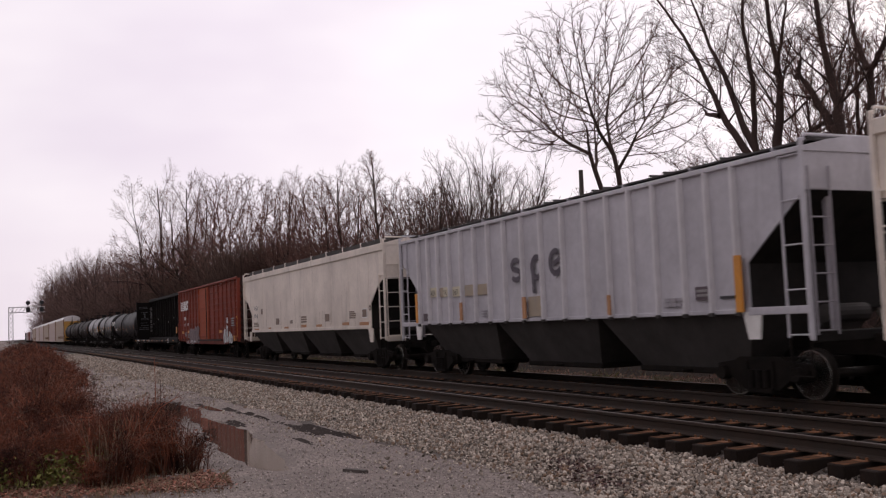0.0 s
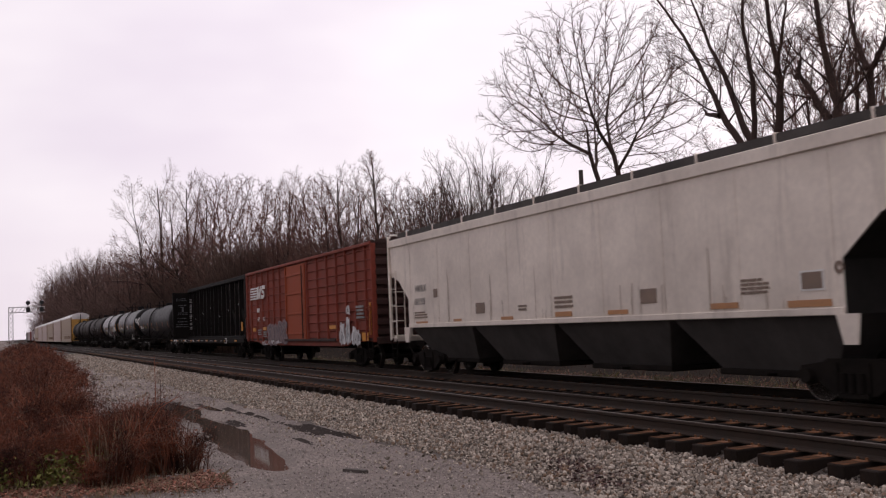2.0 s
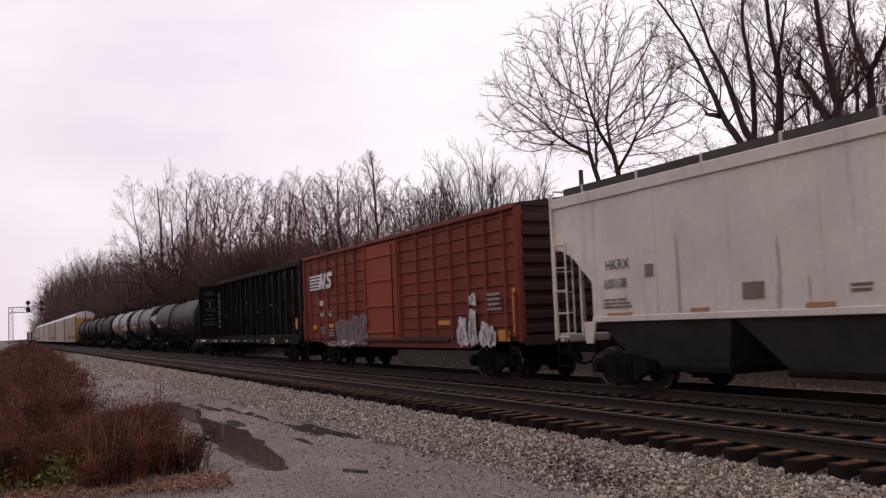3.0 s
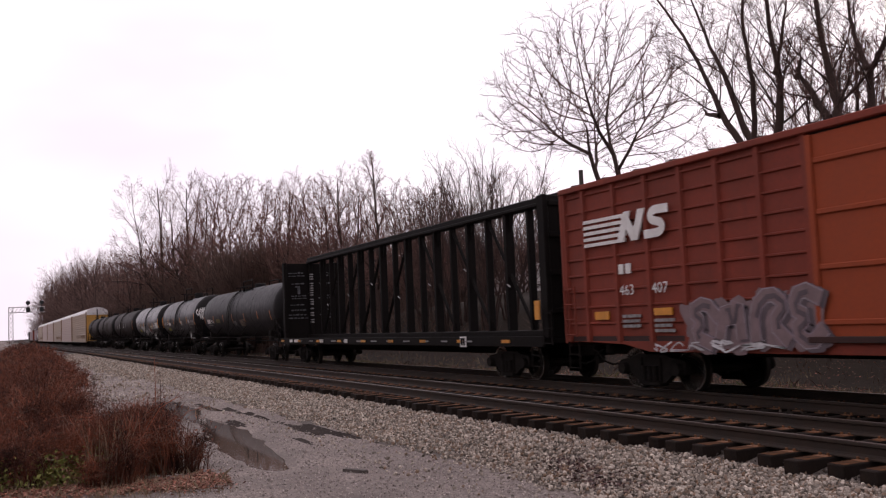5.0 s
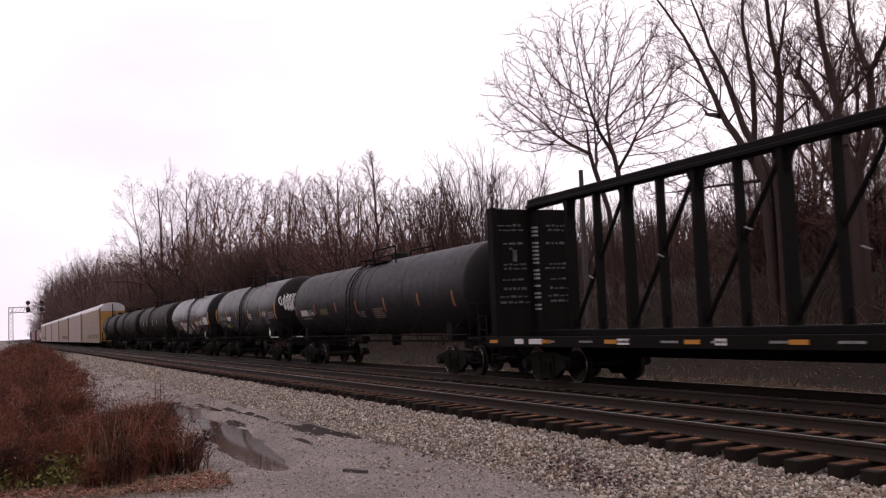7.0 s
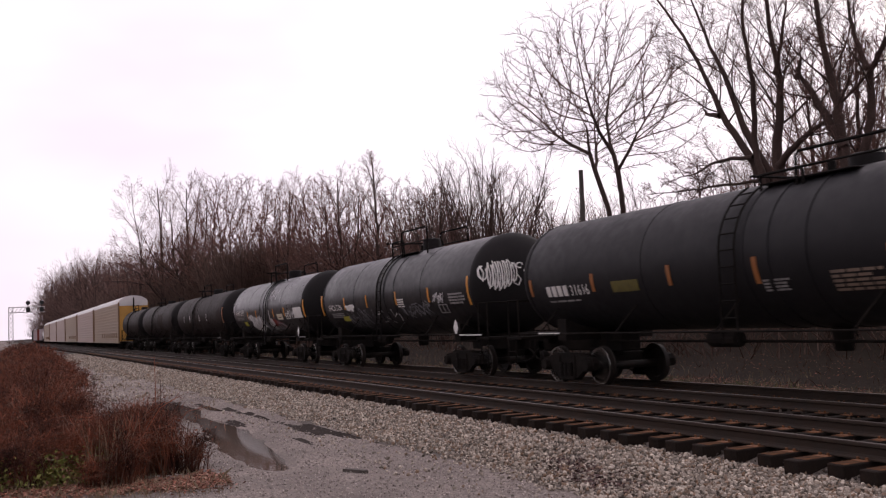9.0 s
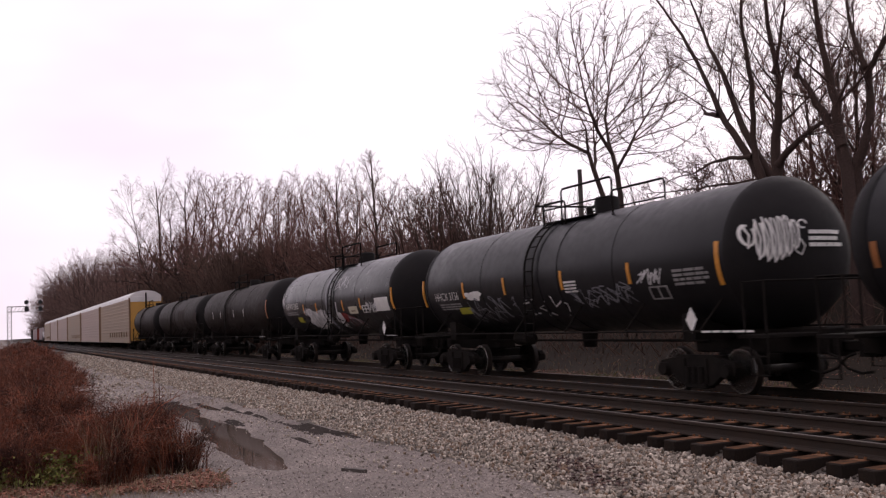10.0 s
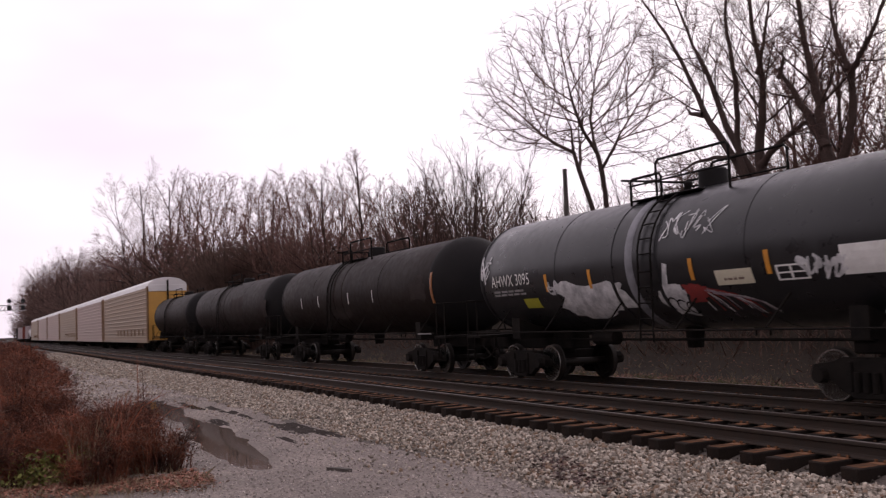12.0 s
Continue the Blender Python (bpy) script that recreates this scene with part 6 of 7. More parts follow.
            parent.extend(who.tolist())
            meet(start)
        n = len(pos)
        floor += [0.0] * (n - len(floor))
        flow, main, best = np.zeros(n), np.full(n, -1), np.zeros(n)
        rad = np.zeros(n)
        for i in range(n - 1, -1, -1):
            rad[i] = max(tip, flow[i] ** (1 / 2.3), floor[i])
            p = parent[i]
            if p >= 0:
                flow[p] += max(tip, flow[i] ** (1 / 2.3)) ** 2.3
                if rad[i] > best[p]:
                    best[p], main[p] = rad[i], i
        up_, on_ = np.array(parent), np.array(main)
        inner = np.where((up_ >= 0) & (on_ >= 0) & (np.array(floor) == 0))[0]
        for _ in range(3):
            pos[inner] = pos[inner] * 0.5 + (pos[up_[inner]] + pos[on_[inner]]) * 0.25
        for i in range(n):
            p = parent[i]
            if p >= 0 and main[p] == i:
                continue
            chain = [i]
            while main[chain[-1]] >= 0:
                chain.append(main[chain[-1]])
            pts, rr = pos[chain], rad[chain]
            if p >= 0:
                pts, rr = np.concatenate([pos[p:p + 1], pts]), np.concatenate([[min(rad[p], rr[0] * 1.25)], rr])
            if len(pts) < 2:
                continue
            for lo, hi, sides, fine in ((0.05, 9.0, 8, 0), (0.018, 0.05, 4, 1), (0.0, 0.018, 3, 1)):
                inside = np.where((rr >= lo) & (rr < hi))[0]
                if len(inside):
                    a, b = inside[0], min(inside[-1] + 2, len(pts))
                    if b - a >= 2:
                        self.put(pts[a:b], np.append(rr[a:b - 1], rr[b - 1] if b < len(pts) else rr[b - 1] * 0.5), sides, fine)
        thin = np.where(rad < tip * 2.6)[0]
        for i in np.repeat(thin, shoots):
            w = way[i] + rng.normal(0, 0.42, 3) + (0, 0, 0.12)
            w *= step * rng.uniform(0.35, 1.0) * shoot / np.linalg.norm(w)
            self.put([pos[i], pos[i] + w], [tip * 0.8, tip * 0.4], 3, 1)

    def meshes(self, twig="twig"):
        out = []
        for (V, F), mat, name in ((self.wood, "bark", "trunk"), (self.fine, twig, "crown")):
            me = bpy.data.meshes.new(name)
            if V:
                v, f = np.concatenate(V), np.concatenate(F)
                me.vertices.add(len(v))
                me.vertices.foreach_set("co", v.ravel())
                me.loops.add(f.size)
                me.loops.foreach_set("vertex_index", f.ravel().astype(np.int32))
                me.polygons.add(len(f))
                me.polygons.foreach_set("loop_start", np.arange(0, f.size, 4, dtype=np.int32))
                me.update(calc_edges=True)
                me.polygons.foreach_set("use_smooth", [True] * len(f))
            me.materials.append(M[mat])
            out.append(me)
        return out


def ground_at(x, y):
    return lerp_rows(SECTION, y) - 0.05


def plant(meshes, label, x, y, size=1.0, turn=0.0, lean=0.0, group="bare trees beyond the tracks"):
    tree = thing("tree", label, "tree", group, pose(x, y, ground_at(x, y), lean, 0, turn))
    for me, name in zip(meshes, ("trunk", "crown")):
        ob = part(name, me, "bark", tree)
        ob.scale = (size, size, size)
    return tree


def bare_tree(seed, stems, limbs, length, counts, first=0.35, low=1.0, high=0.45, angle=0.62, up=0.5, twig="twig"):
    """stems: rows of (radius, points along the trunk)."""
    t = Tree(seed)
    for r, pts in stems:
        t.stem(pts, r, limbs, length, counts, first, low, high, angle, up)
    return t.meshes(twig)


def build_trees():
    def shaped(seed, label, x, y, stems, **crown):
        """A tree from upright stems (radius, y, points in x and z, limbs, their length, where they begin) in the place's own metres."""
        t, z = Tree(seed), ground_at(x, y)
        for r, b, pts, limbs, length, first in stems:
            t.stem([(a - x, b - y + 0.04 * k, c - z) for k, (a, c) in enumerate(pts)], r, limbs, length, (7, 5, 4), first, 0.95, 0.5, 0.62, 0.36, 0.32, 0.018)
        if crown:
            t.grow([(r, [(a - x, b - y, c - z) for a, b, c in pts]) for r, pts in crown["leaders"]], [(a - x, b - y, c - z, *q) for a, b, c, *q in crown["blobs"]], crown["count"], tip=0.012, shoots=3, shoot=1.8)
        return plant(t.meshes(), label, x, y)
    # the round-headed tree that stands alone
    shaped(11, "tall bare round-headed tree with a forked trunk", -37.3, 26.0, [], leaders=[
        (0.21, [(-37.4, 26, -0.6), (-37.8, 26, 6.3), (-38.5, 25.9, 8.0), (-38.9, 25.8, 9.25), (-38.75, 25.6, 10.8)]),
        (0.24, [(-36.7, 26.2, -0.6), (-37.0, 26.2, 6.3), (-37.25, 26.2, 8.2), (-37.9, 26.3, 9.6), (-38.15, 26.3, 11.2)]),
        (0.09, [(-38.8, 25.8, 9.2), (-40.0, 25.6, 9.8), (-41.3, 25.4, 10.6)]),
        (0.08, [(-38.6, 25.9, 8.4), (-39.8, 26.8, 9.3), (-41.0, 27.6, 10.4)]),
        (0.08, [(-37.2, 26.2, 8.2), (-36.4, 26.3, 9.0), (-35.8, 26.5, 9.9)]),
        (0.08, [(-37.6, 26.2, 9.0), (-37.3, 25.3, 10.0), (-37.0, 24.6, 11.2)])],
        blobs=[(-39.3, 26, 12.6, 5.4, 4.8, 3.7), (-41.2, 25.5, 12.0, 4.6, 4.0, 2.5), (-36.4, 26, 10.4, 4.6, 4.2, 2.6), (-38.7, 26, 14.2, 4.0, 3.6, 2.3)], count=3000)
    # the dark group with heavy leaning trunks
    dark = "bare dark tree with heavy crooked limbs"
    shaped(21, dark, -25.5, 24.0, [
        (0.17, 24, [(-25.4, -0.5), (-25.6, 5.9), (-26.6, 7.3), (-27.6, 8.6), (-28.1, 9.65), (-29.6, 12.2), (-31.6, 14.7)], 12, 3.4, 0.44),
        (0.16, 24.3, [(-25.3, -0.5), (-25.5, 5.9), (-26.85, 8.1), (-27.7, 10.2), (-28.4, 11.4), (-29.5, 13.8)], 10, 3.2, 0.47),
        (0.15, 23.8, [(-25.2, -0.5), (-25.4, 5.9), (-25.8, 6.9), (-25.75, 9.3), (-26.05, 11.8), (-25.8, 15.0)], 10, 3.0, 0.47),
        (0.08, 23.8, [(-25.8, 6.75), (-27.0, 6.9), (-28.0, 6.9), (-29.0, 6.7), (-30.2, 6.7)], 9, 1.5, 0.3),
        (0.06, 23.8, [(-25.6, 5.9), (-27.4, 6.0), (-29.2, 6.1), (-32.0, 6.3)], 10, 1.4, 0.2),
        (0.10, 24, [(-27.6, 8.6), (-28.3, 8.8), (-28.6, 9.1)], 2, 0.8, 0.6)])
    shaped(22, dark, -24.9, 24.0, [
        (0.21, 24, [(-24.9, -0.5), (-24.95, 5.9), (-24.95, 7.0), (-24.74, 8.1), (-24.73, 9.1), (-25.0, 11.1), (-25.3, 15.0)], 12, 3.0, 0.42),
        (0.13, 24, [(-24.85, 6.3), (-24.24, 6.8), (-23.5, 7.1), (-22.4, 7.6), (-21.6, 8.8)], 10, 2.4, 0.3),
        (0.08, 24, [(-24.75, 9.4), (-24.3, 10.7), (-23.9, 12.4)], 8, 2.2, 0.2)])
    shaped(23, dark, -21.9, 24.0, [
        (0.23, 24, [(-21.8, -0.5), (-21.97, 5.7), (-22.2, 6.8), (-22.3, 7.85), (-22.55, 8.9), (-22.9, 10.8), (-23.3, 15.0)], 10, 3.0, 0.46),
        (0.16, 24, [(-22.05, 6.4), (-22.8, 7.7), (-23.45, 8.75), (-23.9, 9.4)], 7, 1.8, 0.35),
        (0.09, 23.8, [(-23.6, 8.95), (-23.48, 9.35), (-23.43, 9.9)], 2, 0.8, 0.4)])
    shaped(24, dark, -21.6, 24.4, [
        (0.17, 24.2, [(-21.7, -0.5), (-21.8, 5.7), (-21.4, 6.5), (-21.2, 7.3), (-21.15, 8.7), (-20.7, 9.2), (-20.2, 9.9), (-19.4, 11.5)], 11, 2.8, 0.46),
        (0.09, 24.2, [(-21.15, 8.7), (-21.5, 9.7), (-21.75, 10.7), (-21.9, 13.0)], 8, 2.4, 0.15)])
    # upright shrubby trees
    shrub = []
    for s in (31, 32):
        g = random.Random(s)
        stems = []
        for i in range(8):
            a, k = i * 0.785 + g.uniform(-0.3, 0.3), g.uniform(0.6, 1.0)
            stems.append((0.07, [(0, 0, 0), (0.7 * math.cos(a) * k, 0.7 * math.sin(a) * k, 3.2), (2.0 * math.cos(a) * k, 2.0 * math.sin(a) * k, 6.6), (3.1 * math.cos(a) * k, 3.1 * math.sin(a) * k, g.uniform(8.4, 10.4))]))
        shrub.append(bare_tree(s, stems, 8, 2.5, (7, 4), 0.3, 0.75, 0.5, 0.6, 0.45))
    for k, x, y, s, a in ((0, -45.5, 23.5, 1.0, 0), (1, -48.6, 24.5, 1.04, 60), (0, -52.0, 25.0, 1.0, 140), (1, -55.5, 24.0, 1.0, 220), (0, -43.0, 27.0, 0.85, 300), (1, -40.0, 30.0, 0.8, 20), (1, -35.5, 33.0, 0.85, 80), (0, -31.0, 30.0, 0.8, 50), (1, -27.5, 31.0, 0.85, 10), (0, -22.5, 30.0, 0.9, 120), (1, -18.5, 29.0, 0.9, 200), (0, -50.3, 23.0, 1.0, 30), (1, -46.9, 25.5, 1.02, 100)):
        plant(shrub[k], "bare shrubby tree with many upright stems", x, y, s, a)
    # trees of the wood's edge, 14 m tall as grown, in five shapes
    mid = []
    for seed, lean, wide, points in ((41, 0.7, 4.3, 1700), (42, -0.6, 3.7, 1500), (43, 0.3, 4.7, 1900), (44, -1.0, 4.0, 1600), (45, 0.25, 2.3, 800)):
        t = Tree(seed)
        stems = [(0.2, [(0, 0, 0), (lean * 0.3, 0, 2.6), (lean, 0.2, 4.8), (lean * 0.9, 0.1, 6.4)])]
        if wide > 2.5:
            stems.append((0.15, [(lean * 0.3, 0, 2.5), (-lean * 1.2, 0.6, 4.4), (-lean * 1.8, 0.8, 6.0)]))
            stems.append((0.11, [(lean * 0.7, 0.2, 4.0), (lean * 1.8, -0.6, 5.2), (lean * 2.4, -0.9, 6.4)]))
        else:
            stems[0] = (0.2, stems[0][1] + [(lean * 1.1, 0.2, 10.0)])
        if seed % 2:
            # straight-limbed: leaders that rise from the forks, with limbs fanning all the way up
            tops = [(lean * 1.4, 0.3, 12.6), (-lean * 2.9, 1.1, 11.6), (lean * 3.3, -1.2, 11.0)]
            for (r, pts), top in zip(stems, tops):
                t.stem(pts + [top], r, 15, 4.3 if wide > 2.5 else 3.0, (8, 6, 3), 0.34, 1.0, 0.42, 0.6, 0.22, 0.65, 0.05)
        else:
            blobs = [(0, 0, 9.2, wide, wide, 4.2), (lean, 0, 6.6, wide * 1.05, wide * 1.05, 2.6), (-lean * 1.5, 0.5, 11.4, wide * 0.55, wide * 0.55, 2.2)]
            t.grow(stems, blobs, points, step=0.38, tip=0.013, keep=0.9, lift=0.16, bend=0.10, shoots=4, shoot=1.7)
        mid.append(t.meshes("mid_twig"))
    rows = [(0, -120.5, 19.0, 1.55), (2, -112.0, 20.0, 1.45), (1, -104.5, 22.5, 1.42), (3, -97.5, 22.5, 1.33), (0, -83.5, 23.0, 1.10), (1, -77.0, 23.0, 1.10), (3, -71.5, 24.0, 1.04),
            (2, -67.3, 23.0, 0.98), (4, -60.9, 23.2, 1.02), (3, -57.3, 24.5, 0.84), (1, -62.5, 28.0, 0.85), (0, -141.0, 19.5, 1.0), (3, -152.0, 20.5, 1.05), (1, -134.5, 23.5, 1.15), (2, -90.5, 25.5, 0.8)]
    behind = [(3, -120.0, 27.0, 1.3), (0, -108.0, 30.0, 1.3), (1, -99.0, 31.0, 1.1), (2, -82.0, 32.0, 0.85), (0, -74.0, 33.0, 0.85), (2, -64.0, 36.0, 0.8), (1, -104.0, 38.0, 1.3),
            (3, -28.6, 30.0, 1.0), (0, -30.6, 31.5, 0.95), (1, -25.6, 30.0, 0.92), (4, -26.4, 29.5, 0.9), (2, -32.0, 29.5, 0.72), (3, -24.2, 30.0, 0.85), (0, -29.5, 38, 0.9), (4, -22.0, 29.5, 0.8), (1, -34.5, 38.0, 0.7), (4, -36.8, 30.5, 0.7)]
    rng = random.Random(6)
    for k, x, y, s in rows + behind:
        plant(mid[k], "bare brown tree in the wood's edge", x, y, s, rng.uniform(0, 360))
    far = []
    for s, lean in ((51, 0.6), (52, -0.6)):
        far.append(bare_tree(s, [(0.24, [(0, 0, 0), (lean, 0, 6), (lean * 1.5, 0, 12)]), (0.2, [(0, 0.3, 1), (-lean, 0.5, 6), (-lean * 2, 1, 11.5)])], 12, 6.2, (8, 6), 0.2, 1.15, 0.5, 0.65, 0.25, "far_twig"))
    x = -140.0
    while x > -620:
        for y in (18.5, 24.0, 31.0):
            plant(far[rng.randrange(2)], "bare tree in the distant wood", x + rng.uniform(-3, 3), y + rng.uniform(-1.5, 1.5), rng.uniform(0.95, 1.1) * (0.95 if x > -200 else 1.28 if x > -260 else 1.5 if x > -470 else 0.75), rng.uniform(0, 360), group="distant wood")
        x -= 8.5 + 0.025 * (-140 - x)
    def thicket(name, label, n, x0, x1, power, y0, dy, low, high, thick, seed, side=1):
        g, t = np.random.default_rng(seed), Tree(seed)
        for _ in range(n):
            x = x0 + (x1 - x0) * g.random() ** power
            y = y0 + abs(g.normal(0, dy)) * side + (1.5 if x > -80 and side > 0 else 0)
            h = g.uniform(low, high)
            if side > 0 and x > -78:
                h *= (0.085 * math.hypot(x, y) - 1.3) / 10 if low > 3 else 0.3
            elif side > 0 and low < 3:
                h *= 1.25
            if side > 0 and y < 42 and -2.1 < x / y < -1.62 and -75 < x < -38 and g.random() < 0.95:
                continue
            low_bank = side > 0 and low < 3 and x > -78
            if low_bank and g.random() < 0.5:
                continue
            lean = g.normal(0, 0.6 if low_bank else 0.2, 2)
            z = ground_z(x, y) - 0.05
            p = np.array([(x, y, z), (x + lean[0] * h * 0.5, y + lean[1] * h * 0.5, z + h * 0.55), (x + lean[0] * h * 1.2, y + lean[1] * h * 1.2, z + h)])
            r = g.uniform(0.4, 1.0) * thick * (1 + max(0, -60 - x) * 0.004)
            t.put(p, [r, r * 0.7, r * 0.25], 3, 1)
            for _ in range(3):
                q = p[0] + (p[2] - p[0]) * g.uniform(0.25, 0.9)
                e = q + np.array((g.normal(0, 0.35), g.normal(0, 0.35), g.uniform(0.2, 0.8))) * (h / 3.5)
                t.put([q, e], [r * 0.5, r * 0.2], 3, 1)
        tagged(new(name, t.meshes("thicket")[1]), label, "undergrowth", "", "stuff")
    thicket("undergrowth", "dense bare brown undergrowth along the wood's foot", 17000, -10, -340, 1.5, 20.0, 6.0, 1.0, 6.2, 0.03, 77)
    thicket("wood_depth", "deep bare wood behind the first trees", 19000, 10, -420, 1.8, 34.0, 14.0, 5.0, 12.0, 0.075, 78)
    thicket("wood_edge", "fine dark twigs filling the wood's edge", 16000, -84, -430, 1.7, 19.0, 4.5, 3.5, 10.5, 0.05, 80)
    # added out of view behind the camera, to cut low sky light and reflections
    thicket("wood_behind", "added unseen wood behind the camera that blocks low sky light", 2600, -260, 160, 1.0, -24.0, 9.0, 5.0, 12.0, 0.35, 79, -1)
    part_pole = Form().tube([(-37.9, 24.6, -0.5), (-37.95, 24.6, 4.0), (-37.9, 24.6, 8.25)], [0.13, 0.12, 0.10], 10)
    single("dead_trunk", part_pole, "old_wood", "broken bare upright trunk stump", "tree trunk")


# ---- brush and grass beside the lot ----
def build_brush():
    g = np.random.default_rng(91)
    lobes = [(-14.8, 1.9, 0.9, 0.75, 1.05), (-15.7, 1.3, 1.0, 0.8, 0.95), (-17.3, 1.85, 1.2, 0.8, 1.15), (-15.9, 0.1, 1.2, 0.9, 1.1), (-17.8, 0.2, 1.5, 1.2, 1.4), (-20.8, 0.4, 2.3, 1.3, 1.4), (-26, 0.1, 4.0, 1.5, 1.6), (-34, 0.4, 5.5, 1.6, 1.5), (-46, 2.0, 8, 1.6, 0.9), (-64, 2.2, 13, 1.8, 1.2), (-95, 2.2, 22, 2.4, 1.8)]
    for i, (cx, cy, rx, ry, h) in enumerate(lobes):
        t = Tree(200 + i)
        dist = math.hypot(cx, cy)
        n = int(2300 * min(1.7, rx * ry / 1.6) * max(0.35, min(1.0, 22 / dist)) ** 0.7) + 300
        fat = max(1.0, dist / 24)
        leaf_v, leaf_f = [], []
        clumps = []
        for _ in range(max(9, int(rx * ry * 9))):
            a, q = g.uniform(0, 6.28), math.sqrt(g.random())
            clumps.append((cx + rx * q * math.cos(a), cy + ry * q * math.sin(a), (1 - 0.5 * q * q) * g.uniform(0.62, 1.12), g.uniform(0, 6.28)))
        for _ in range(n):
            bx, by, k, turn = clumps[g.integers(len(clumps))]
            x, y = bx + g.normal(0, 0.1) * fat, by + g.normal(0, 0.1) * fat
            z = ground_z(x, y) - 0.02
            hh = h * k * g.uniform(0.45, 1.05)
            a = turn + g.normal(0, 1.1)
            out = np.array((math.cos(a), math.sin(a), 0.0)) * hh * g.uniform(0.15, 0.75)
            p0 = np.array((x, y, z))
            p1 = p0 + out * 0.2 + np.array((0, 0, hh * 0.55)) + g.normal(0, 0.03, 3)
            p2 = p0 + out * 0.62 + np.array((0, 0, hh * 0.95)) + g.normal(0, 0.04, 3)
            p3 = p0 + out * 1.15 + np.array((0, 0, hh * g.uniform(0.72, 1.05))) + g.normal(0, 0.05, 3)
            r = g.choice((0.0025, 0.0035, 0.005, 0.0085)) * g.uniform(0.8, 1.2) * fat
            t.put([p0, p1, p2, p3], [r, r * 0.85, r * 0.6, r * 0.25], 3, 1)
            for _ in range(4):
                u = g.uniform(0.0, 2.0)
                b = p1 + (p2 - p1) * u if u < 1 else p2 + (p3 - p2) * (u - 1)
                e = b + g.normal(0, 0.11, 3) + out * 0.12 + np.array((0, 0, 0.06))
                t.put([b, e], [r * 0.55, r * 0.22], 3, 1)
                if g.random() < 0.7:
                    c = b + (e - b) * g.uniform(0.2, 1.0) + g.normal(0, 0.015, 3)
                    d1, d2 = g.normal(0, 0.007, 3) * fat, g.normal(0, 0.007, 3) * fat
                    o = len(leaf_v)
                    leaf_v += [c - d1, c + d2, c + d1, c - d2]
                    leaf_f.append((o, o + 1, o + 2, o + 3))
        bush = thing("bush", "dry russet winter bush of tangled arching stems", "bush", "bushes beside the lot")
        stems = t.meshes()[1]
        stems.materials.clear()
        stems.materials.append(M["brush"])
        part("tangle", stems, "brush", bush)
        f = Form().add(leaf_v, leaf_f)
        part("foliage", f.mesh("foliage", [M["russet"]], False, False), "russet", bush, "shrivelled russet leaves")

    def blades(name, label, material, n, x0, x1, y0, y1, h0, h1, seed, lean=0.3, keep=None, wide=1.0):
        q, f = np.random.default_rng(seed), Form()
        while len(f.f) < n:
            x, y = q.uniform(x0, x1), q.uniform(y0, y1)
            if keep and not keep(x, y, q):
                continue
            z, h, w = ground_z(x, y), q.uniform(h0, h1), q.uniform(0.002, 0.0045) * wide
            a = q.uniform(0, 6.28)
            dx, dy = q.normal(0, lean) * h, q.normal(0, lean) * h
            c, s = math.cos(a) * w, math.sin(a) * w
            f.add([(x - c, y - s, z - 0.01), (x + c, y + s, z - 0.01), (x + dx * 0.4 + c * 0.7, y + dy * 0.4 + s * 0.7, z + h * 0.6), (x + dx, y + dy, z + h), (x + dx * 0.4 - c * 0.7, y + dy * 0.4 - s * 0.7, z + h * 0.6)], [(0, 1, 2, 3, 4)])
        tagged(new(name, f.mesh(name, [M[material]], False, False)), label, "grass", "", "stuff")
    near_bush = lambda x, y, q: y < 2.7 + 0.35 * math.sin(x * 1.3) and (x > -14.6 or q.random() < 0.5)
    q, f = np.random.default_rng(1), Form()
    for _ in range(6000):
        cx, cy, rr = [(-15.0, 0.75, 0.16), (-14.9, 0.55, 0.14), (-15.1, 0.95, 0.14), (-15.0, 0.2, 0.16), (-14.8, 1.3, 0.1)][q.integers(5)]
        x, y = cx + rr * q.normal(), cy + rr * q.normal()
        z = ground_z(x, y) + abs(q.normal(0, 0.17))
        d1, d2 = q.normal(0, 0.019, 3), q.normal(0, 0.014, 3)
        p = np.array((x, y, z))
        f.add([p - d1, p + d2, p + d1, p - d2], [(0, 1, 2, 3)])
    tagged(new("green_weeds", f.mesh("green_weeds", [M["weed"]], False, False)), "yellow-green weeds and ivy at the bush's foot", "weeds", "", "stuff")
    blades("dead_grass", "pale dead grass stalks around the bush", "straw", 2200, -17.5, -12.8, -1.5, 2.9, 0.05, 0.22, 2, 0.6, near_bush)
    blades("tall_stalks", "tall pale grass stalks with seed heads", "straw", 60, -15.2, -14.3, 1.1, 1.75, 0.4, 1.15, 3, 0.13, None, 2.2)
    blades("lot_weeds", "sparse dry weeds in the gravel", "straw", 500, -70, -26, 3.6, 6.2, 0.06, 0.25, 9, 0.6, lambda x, y, q: noise.noise((x * 0.5, y * 1.2, 5)) > 0.2, 1.6)
    blades("verge_straw", "pale dead grass on the bank beyond the tracks", "straw", 2600, -75, -4, 15.0, 20.5, 0.06, 0.3, 10, 0.6, lambda x, y, q: noise.noise((x * 0.5, y * 0.9, 1)) > -0.1, 2.5)
    blades("verge_weeds", "dark dry weeds on the bank beyond the tracks", "thicket", 9000, -75, -4, 16.5, 24.0, 0.05, 0.28, 4, 0.7, lambda x, y, q: noise.noise((x * 0.7, y * 0.9, 8)) + 0.12 * (y - 18.5) > 0.0, 1.8)
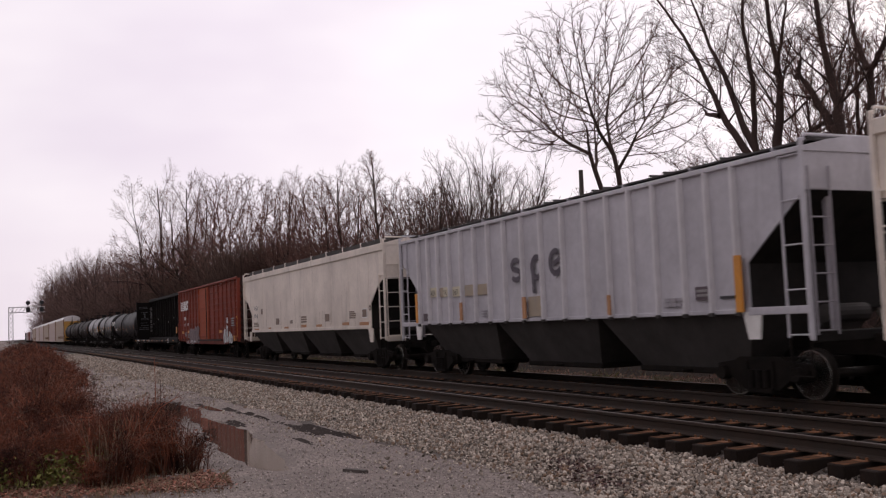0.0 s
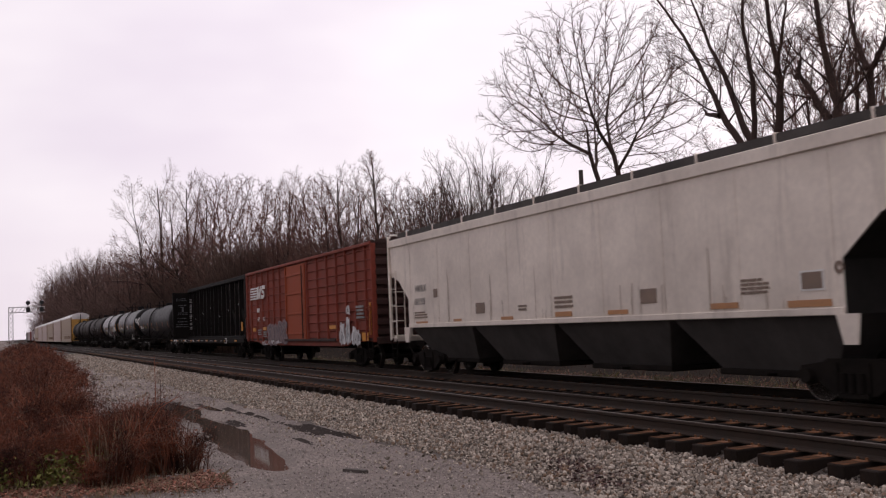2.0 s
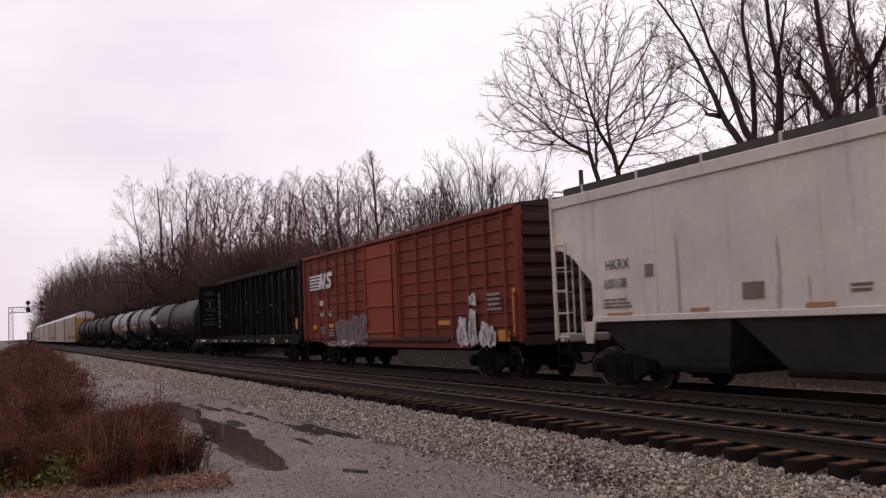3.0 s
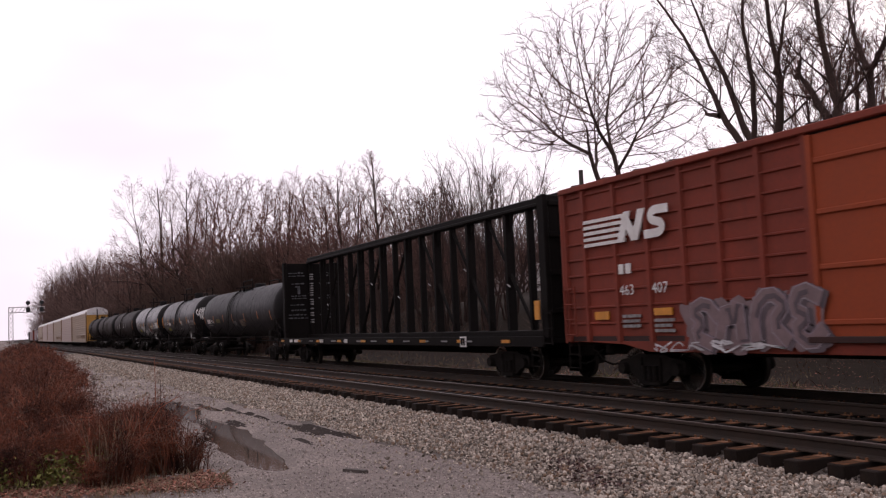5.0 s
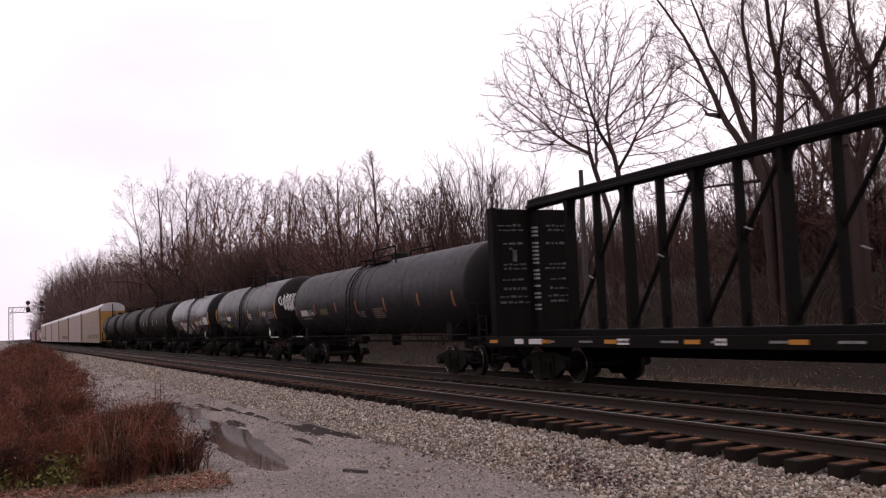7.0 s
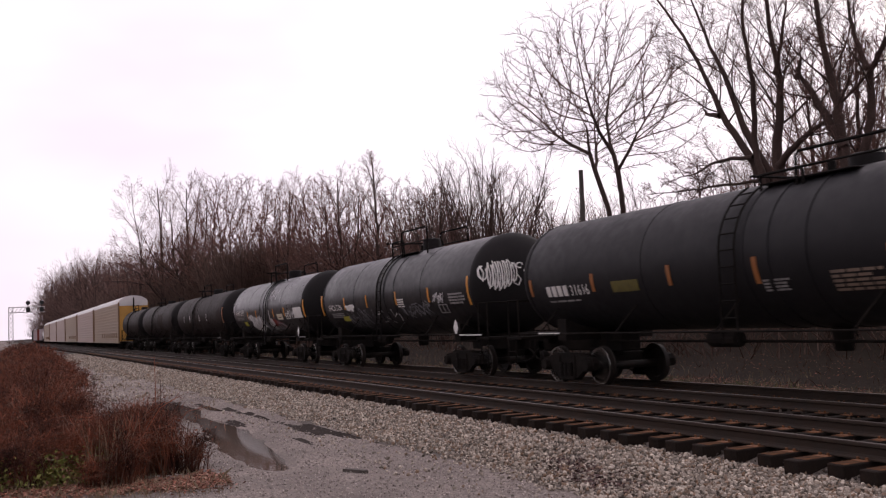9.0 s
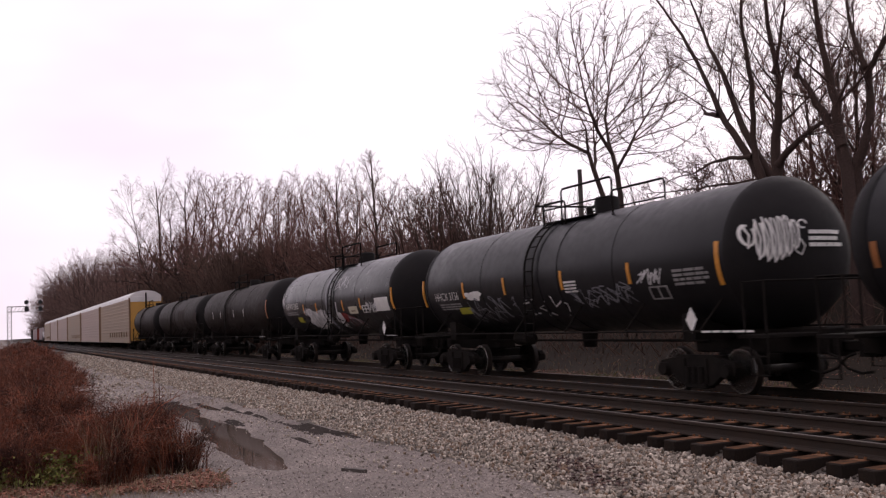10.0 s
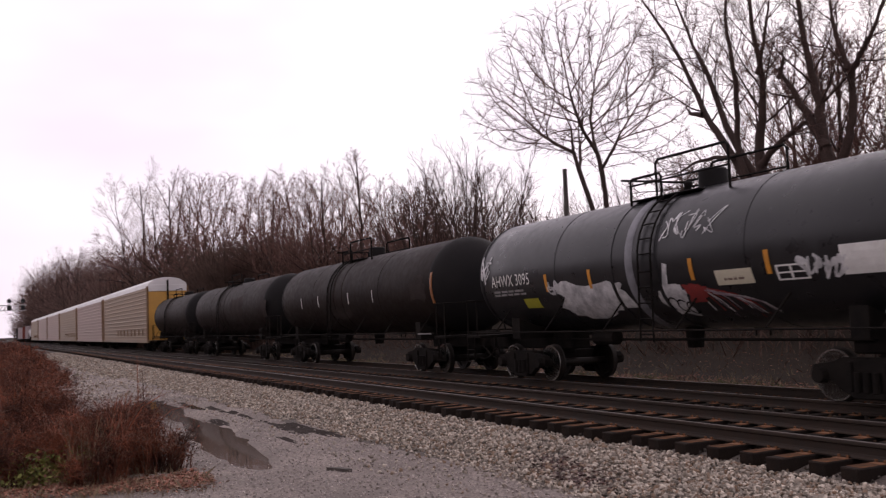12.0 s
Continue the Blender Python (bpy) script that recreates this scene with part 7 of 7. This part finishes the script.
    blades("verge_grass", "dull green grass on the bank beyond the tracks", "grass", 4000, -60, -4, 14.9, 18.0, 0.08, 0.3, 5, 0.5, lambda x, y, q: noise.noise((x * 0.4, y * 0.6, 3)) > 0.05, 2.5)
    # fallen leaves
    def leaves(name, label, n, spots, seed, material="leaf_litter"):
        q, f = np.random.default_rng(seed), Form()
        for _ in range(n):
            cx, cy, rx, ry = spots[q.integers(len(spots))]
            x, y = cx + rx * q.normal(), cy + ry * q.normal()
            z, a, s = ground_z(x, y) + q.uniform(0.01, 0.05), q.uniform(0, 6.28), q.uniform(0.015, 0.04)
            c, d = math.cos(a) * s, math.sin(a) * s
            t1, t2 = q.uniform(-0.02, 0.02), q.uniform(-0.02, 0.02)
            f.add([(x - c, y - d, z), (x + d * 0.6, y - c * 0.6, z + t1), (x + c, y + d, z + t2), (x - d * 0.6, y + c * 0.6, z + 0.01)], [(0, 1, 2, 3)])
        tagged(new(name, f.mesh(name, [M[material]], False, False)), label, "fallen leaves", "", "stuff")
    leaves("leaf_drift", "russet leaves drifted on the ballast", 1100, [(-10.6, 6.75, 0.5, 0.16), (-10.0, 6.5, 0.35, 0.12), (-11.3, 6.9, 0.3, 0.1)], 5, "leaf_dark")
    leaves("fallen_leaves", "fallen leaves along the bush's foot", 8200, [(-14.75, 0.55, 0.16, 0.3), (-14.5, 1.2, 0.16, 0.3), (-14.2, 1.8, 0.15, 0.25), (-13.9, 2.45, 0.2, 0.15), (-14.0, 2.7, 0.35, 0.1), (-15.0, 0.1, 0.2, 0.2), (-14.3, 0.6, 0.25, 0.35), (-13.9, 1.5, 0.2, 0.35), (-13.6, 2.2, 0.2, 0.2)], 6)
    leaves("verge_leaves", "wet leaves under the trees beyond the train", 15000, [(-25, 17.5, 14, 1.3), (-40, 18.5, 18, 2.0), (-15, 18, 8, 2.0)], 7)
    # two thin dry weeds that stand apart
    f = Form()
    for x, y, h in ((-27.2, 3.85, 1.55), (-26.6, 3.9, 1.1)):
        z = ground_z(x, y)
        f.tube([(x, y, z), (x + 0.05, y, z + h * 0.5), (x - 0.03, y, z + h)], [0.014, 0.011, 0.005], 5)
        for k in range(4):
            q = z + h * (0.35 + 0.15 * k)
            f.tube([(x, y, q), (x + 0.15 * (-1) ** k, y + 0.1, q + 0.12)], 0.005, 4)
    single("dry_weed", f, "brush", "thin dry weed stalks beside the puddle", "weed")
    f = Form().prism([(0, 0), (0.42, 0.05), (0.44, 0.11), (0.2, 0.13), (0.02, 0.08)], "z", 0.0, 0.05)
    x, y = -13.55, 4.5
    single("timber_scrap", f, "old_wood", "dark weathered timber scrap on the gravel", "debris", m=pose(x, y, ground_z(x, y) - 0.005, 0, 0, 20))


# ---- signal, house, far things ----
def build_signal():
    x, y0, y1, top = -262.0, 3.2, 11.0, 9.9
    s = thing("signal_bridge", "galvanised lattice signal cantilever with black signal heads", "signal", "", pose(x, y0, -0.5))
    f = Form()
    for dx in (-0.5, 0.5):
        for dy in (-0.5, 0.5):
            f.box(dx - 0.07, dx + 0.07, dy - 0.07, dy + 0.07, 0, top)
    for k in range(9):
        z = k * top / 9
        f.tube([(-0.5, -0.5, z), (-0.5, 0.5, z + top / 9)], 0.05, 4).tube([(0.5, 0.5, z), (0.5, -0.5, z + top / 9)], 0.05, 4)
    part("mast", f, "signal", s)
    f, w = Form(), y1 - y0
    for dx in (-0.5, 0.5):
        for z in (top - 1.3, top):
            f.box(dx - 0.08, dx + 0.08, -0.5, w, z - 0.08, z + 0.08)
        for k in range(9):
            f.tube([(dx, k * w / 9, top - 1.3), (dx, (k + 1) * w / 9, top)], 0.06, 4)
    part("arm", f, "signal", s)
    for y in (w * 0.5, w * 0.9):
        h = part("signal_head", Form().box(0.4, 0.8, y - 0.45, y + 0.45, top - 1.25, top - 0.1, 0.1).lathe([(0.5, 0.52), (0.85, 0.52)], "x", 16, (0, y, top + 1.0)).lathe([(0.5, 0.52), (0.85, 0.52)], "x", 16, (0, y, top - 0.7)), "signal_black", s)
        part("head_post", Form().box(0.55, 0.65, y - 0.06, y + 0.06, top - 1.4, top + 1.7), "signal_black", h)


def build_house():
    x, y, z = -75.0, 41.0, 2.6
    h = thing("house", "pale pink-sided house with a brown roof behind trees", "house", "", pose(x, y, z, 0, 0, 62))
    f = Form().box(-2.2, 2.2, 0, 7.0, 0, 2.9).prism([(-2.2, 2.9), (2.2, 2.9), (0, 4.2)], "y", 0, 7.0)
    part("wall", f, "house", h)
    part("roof", Form().prism([(-2.6, 2.6), (0, 4.25), (2.6, 2.6), (2.6, 2.78), (0, 4.45), (-2.6, 2.78)], "y", -0.4, 7.4), "house_roof", h)
    w = part("window", Form().box(-0.45, 0.45, -0.06, 0.02, 1.5, 2.5, 0.02), "signal_black", h)
    part("window_frame", Form().box(-0.55, 0.55, -0.09, 0.0, 1.4, 1.5).box(-0.55, 0.55, -0.09, 0.0, 2.5, 2.6), "white", w)
    s = thing("shed", "small white shed behind the bare trees", "shed", "", pose(-68.5, 41.0, 3.6, 0, 0, 60))
    part("wall", Form().box(-1.5, 1.5, 0, 2.4, 0, 2.4), "white", s)
    part("roof", Form().prism([(-1.7, 2.3), (0, 3.1), (1.7, 2.3), (1.7, 2.42), (0, 3.22), (-1.7, 2.42)], "y", -0.2, 2.6), "house_roof", s)


build_ground()
build_water()
build_trees()
build_signal()
build_house()
build_brush()
build_ballast()
build_track("track_near", NEAR, NEAR_RAIL, True)
build_track("track_far", FAR, FAR_RAIL, False)


# ---- everything that moves ----
def motions():
    for car, place in ROLLING:
        walk(car, [(t, pose(place + run(t), FAR, FAR_RAIL)) for t in range(13)])
    for wheels, dx in SPINNING:
        rows = []
        for k in range(0, 361):
            t = k / 30
            rows.append((t, pose(dx, 0, 0.419, 0, math.degrees(run(t) / 0.419) % 360, 0)))
        walk(wheels, rows)


motions()
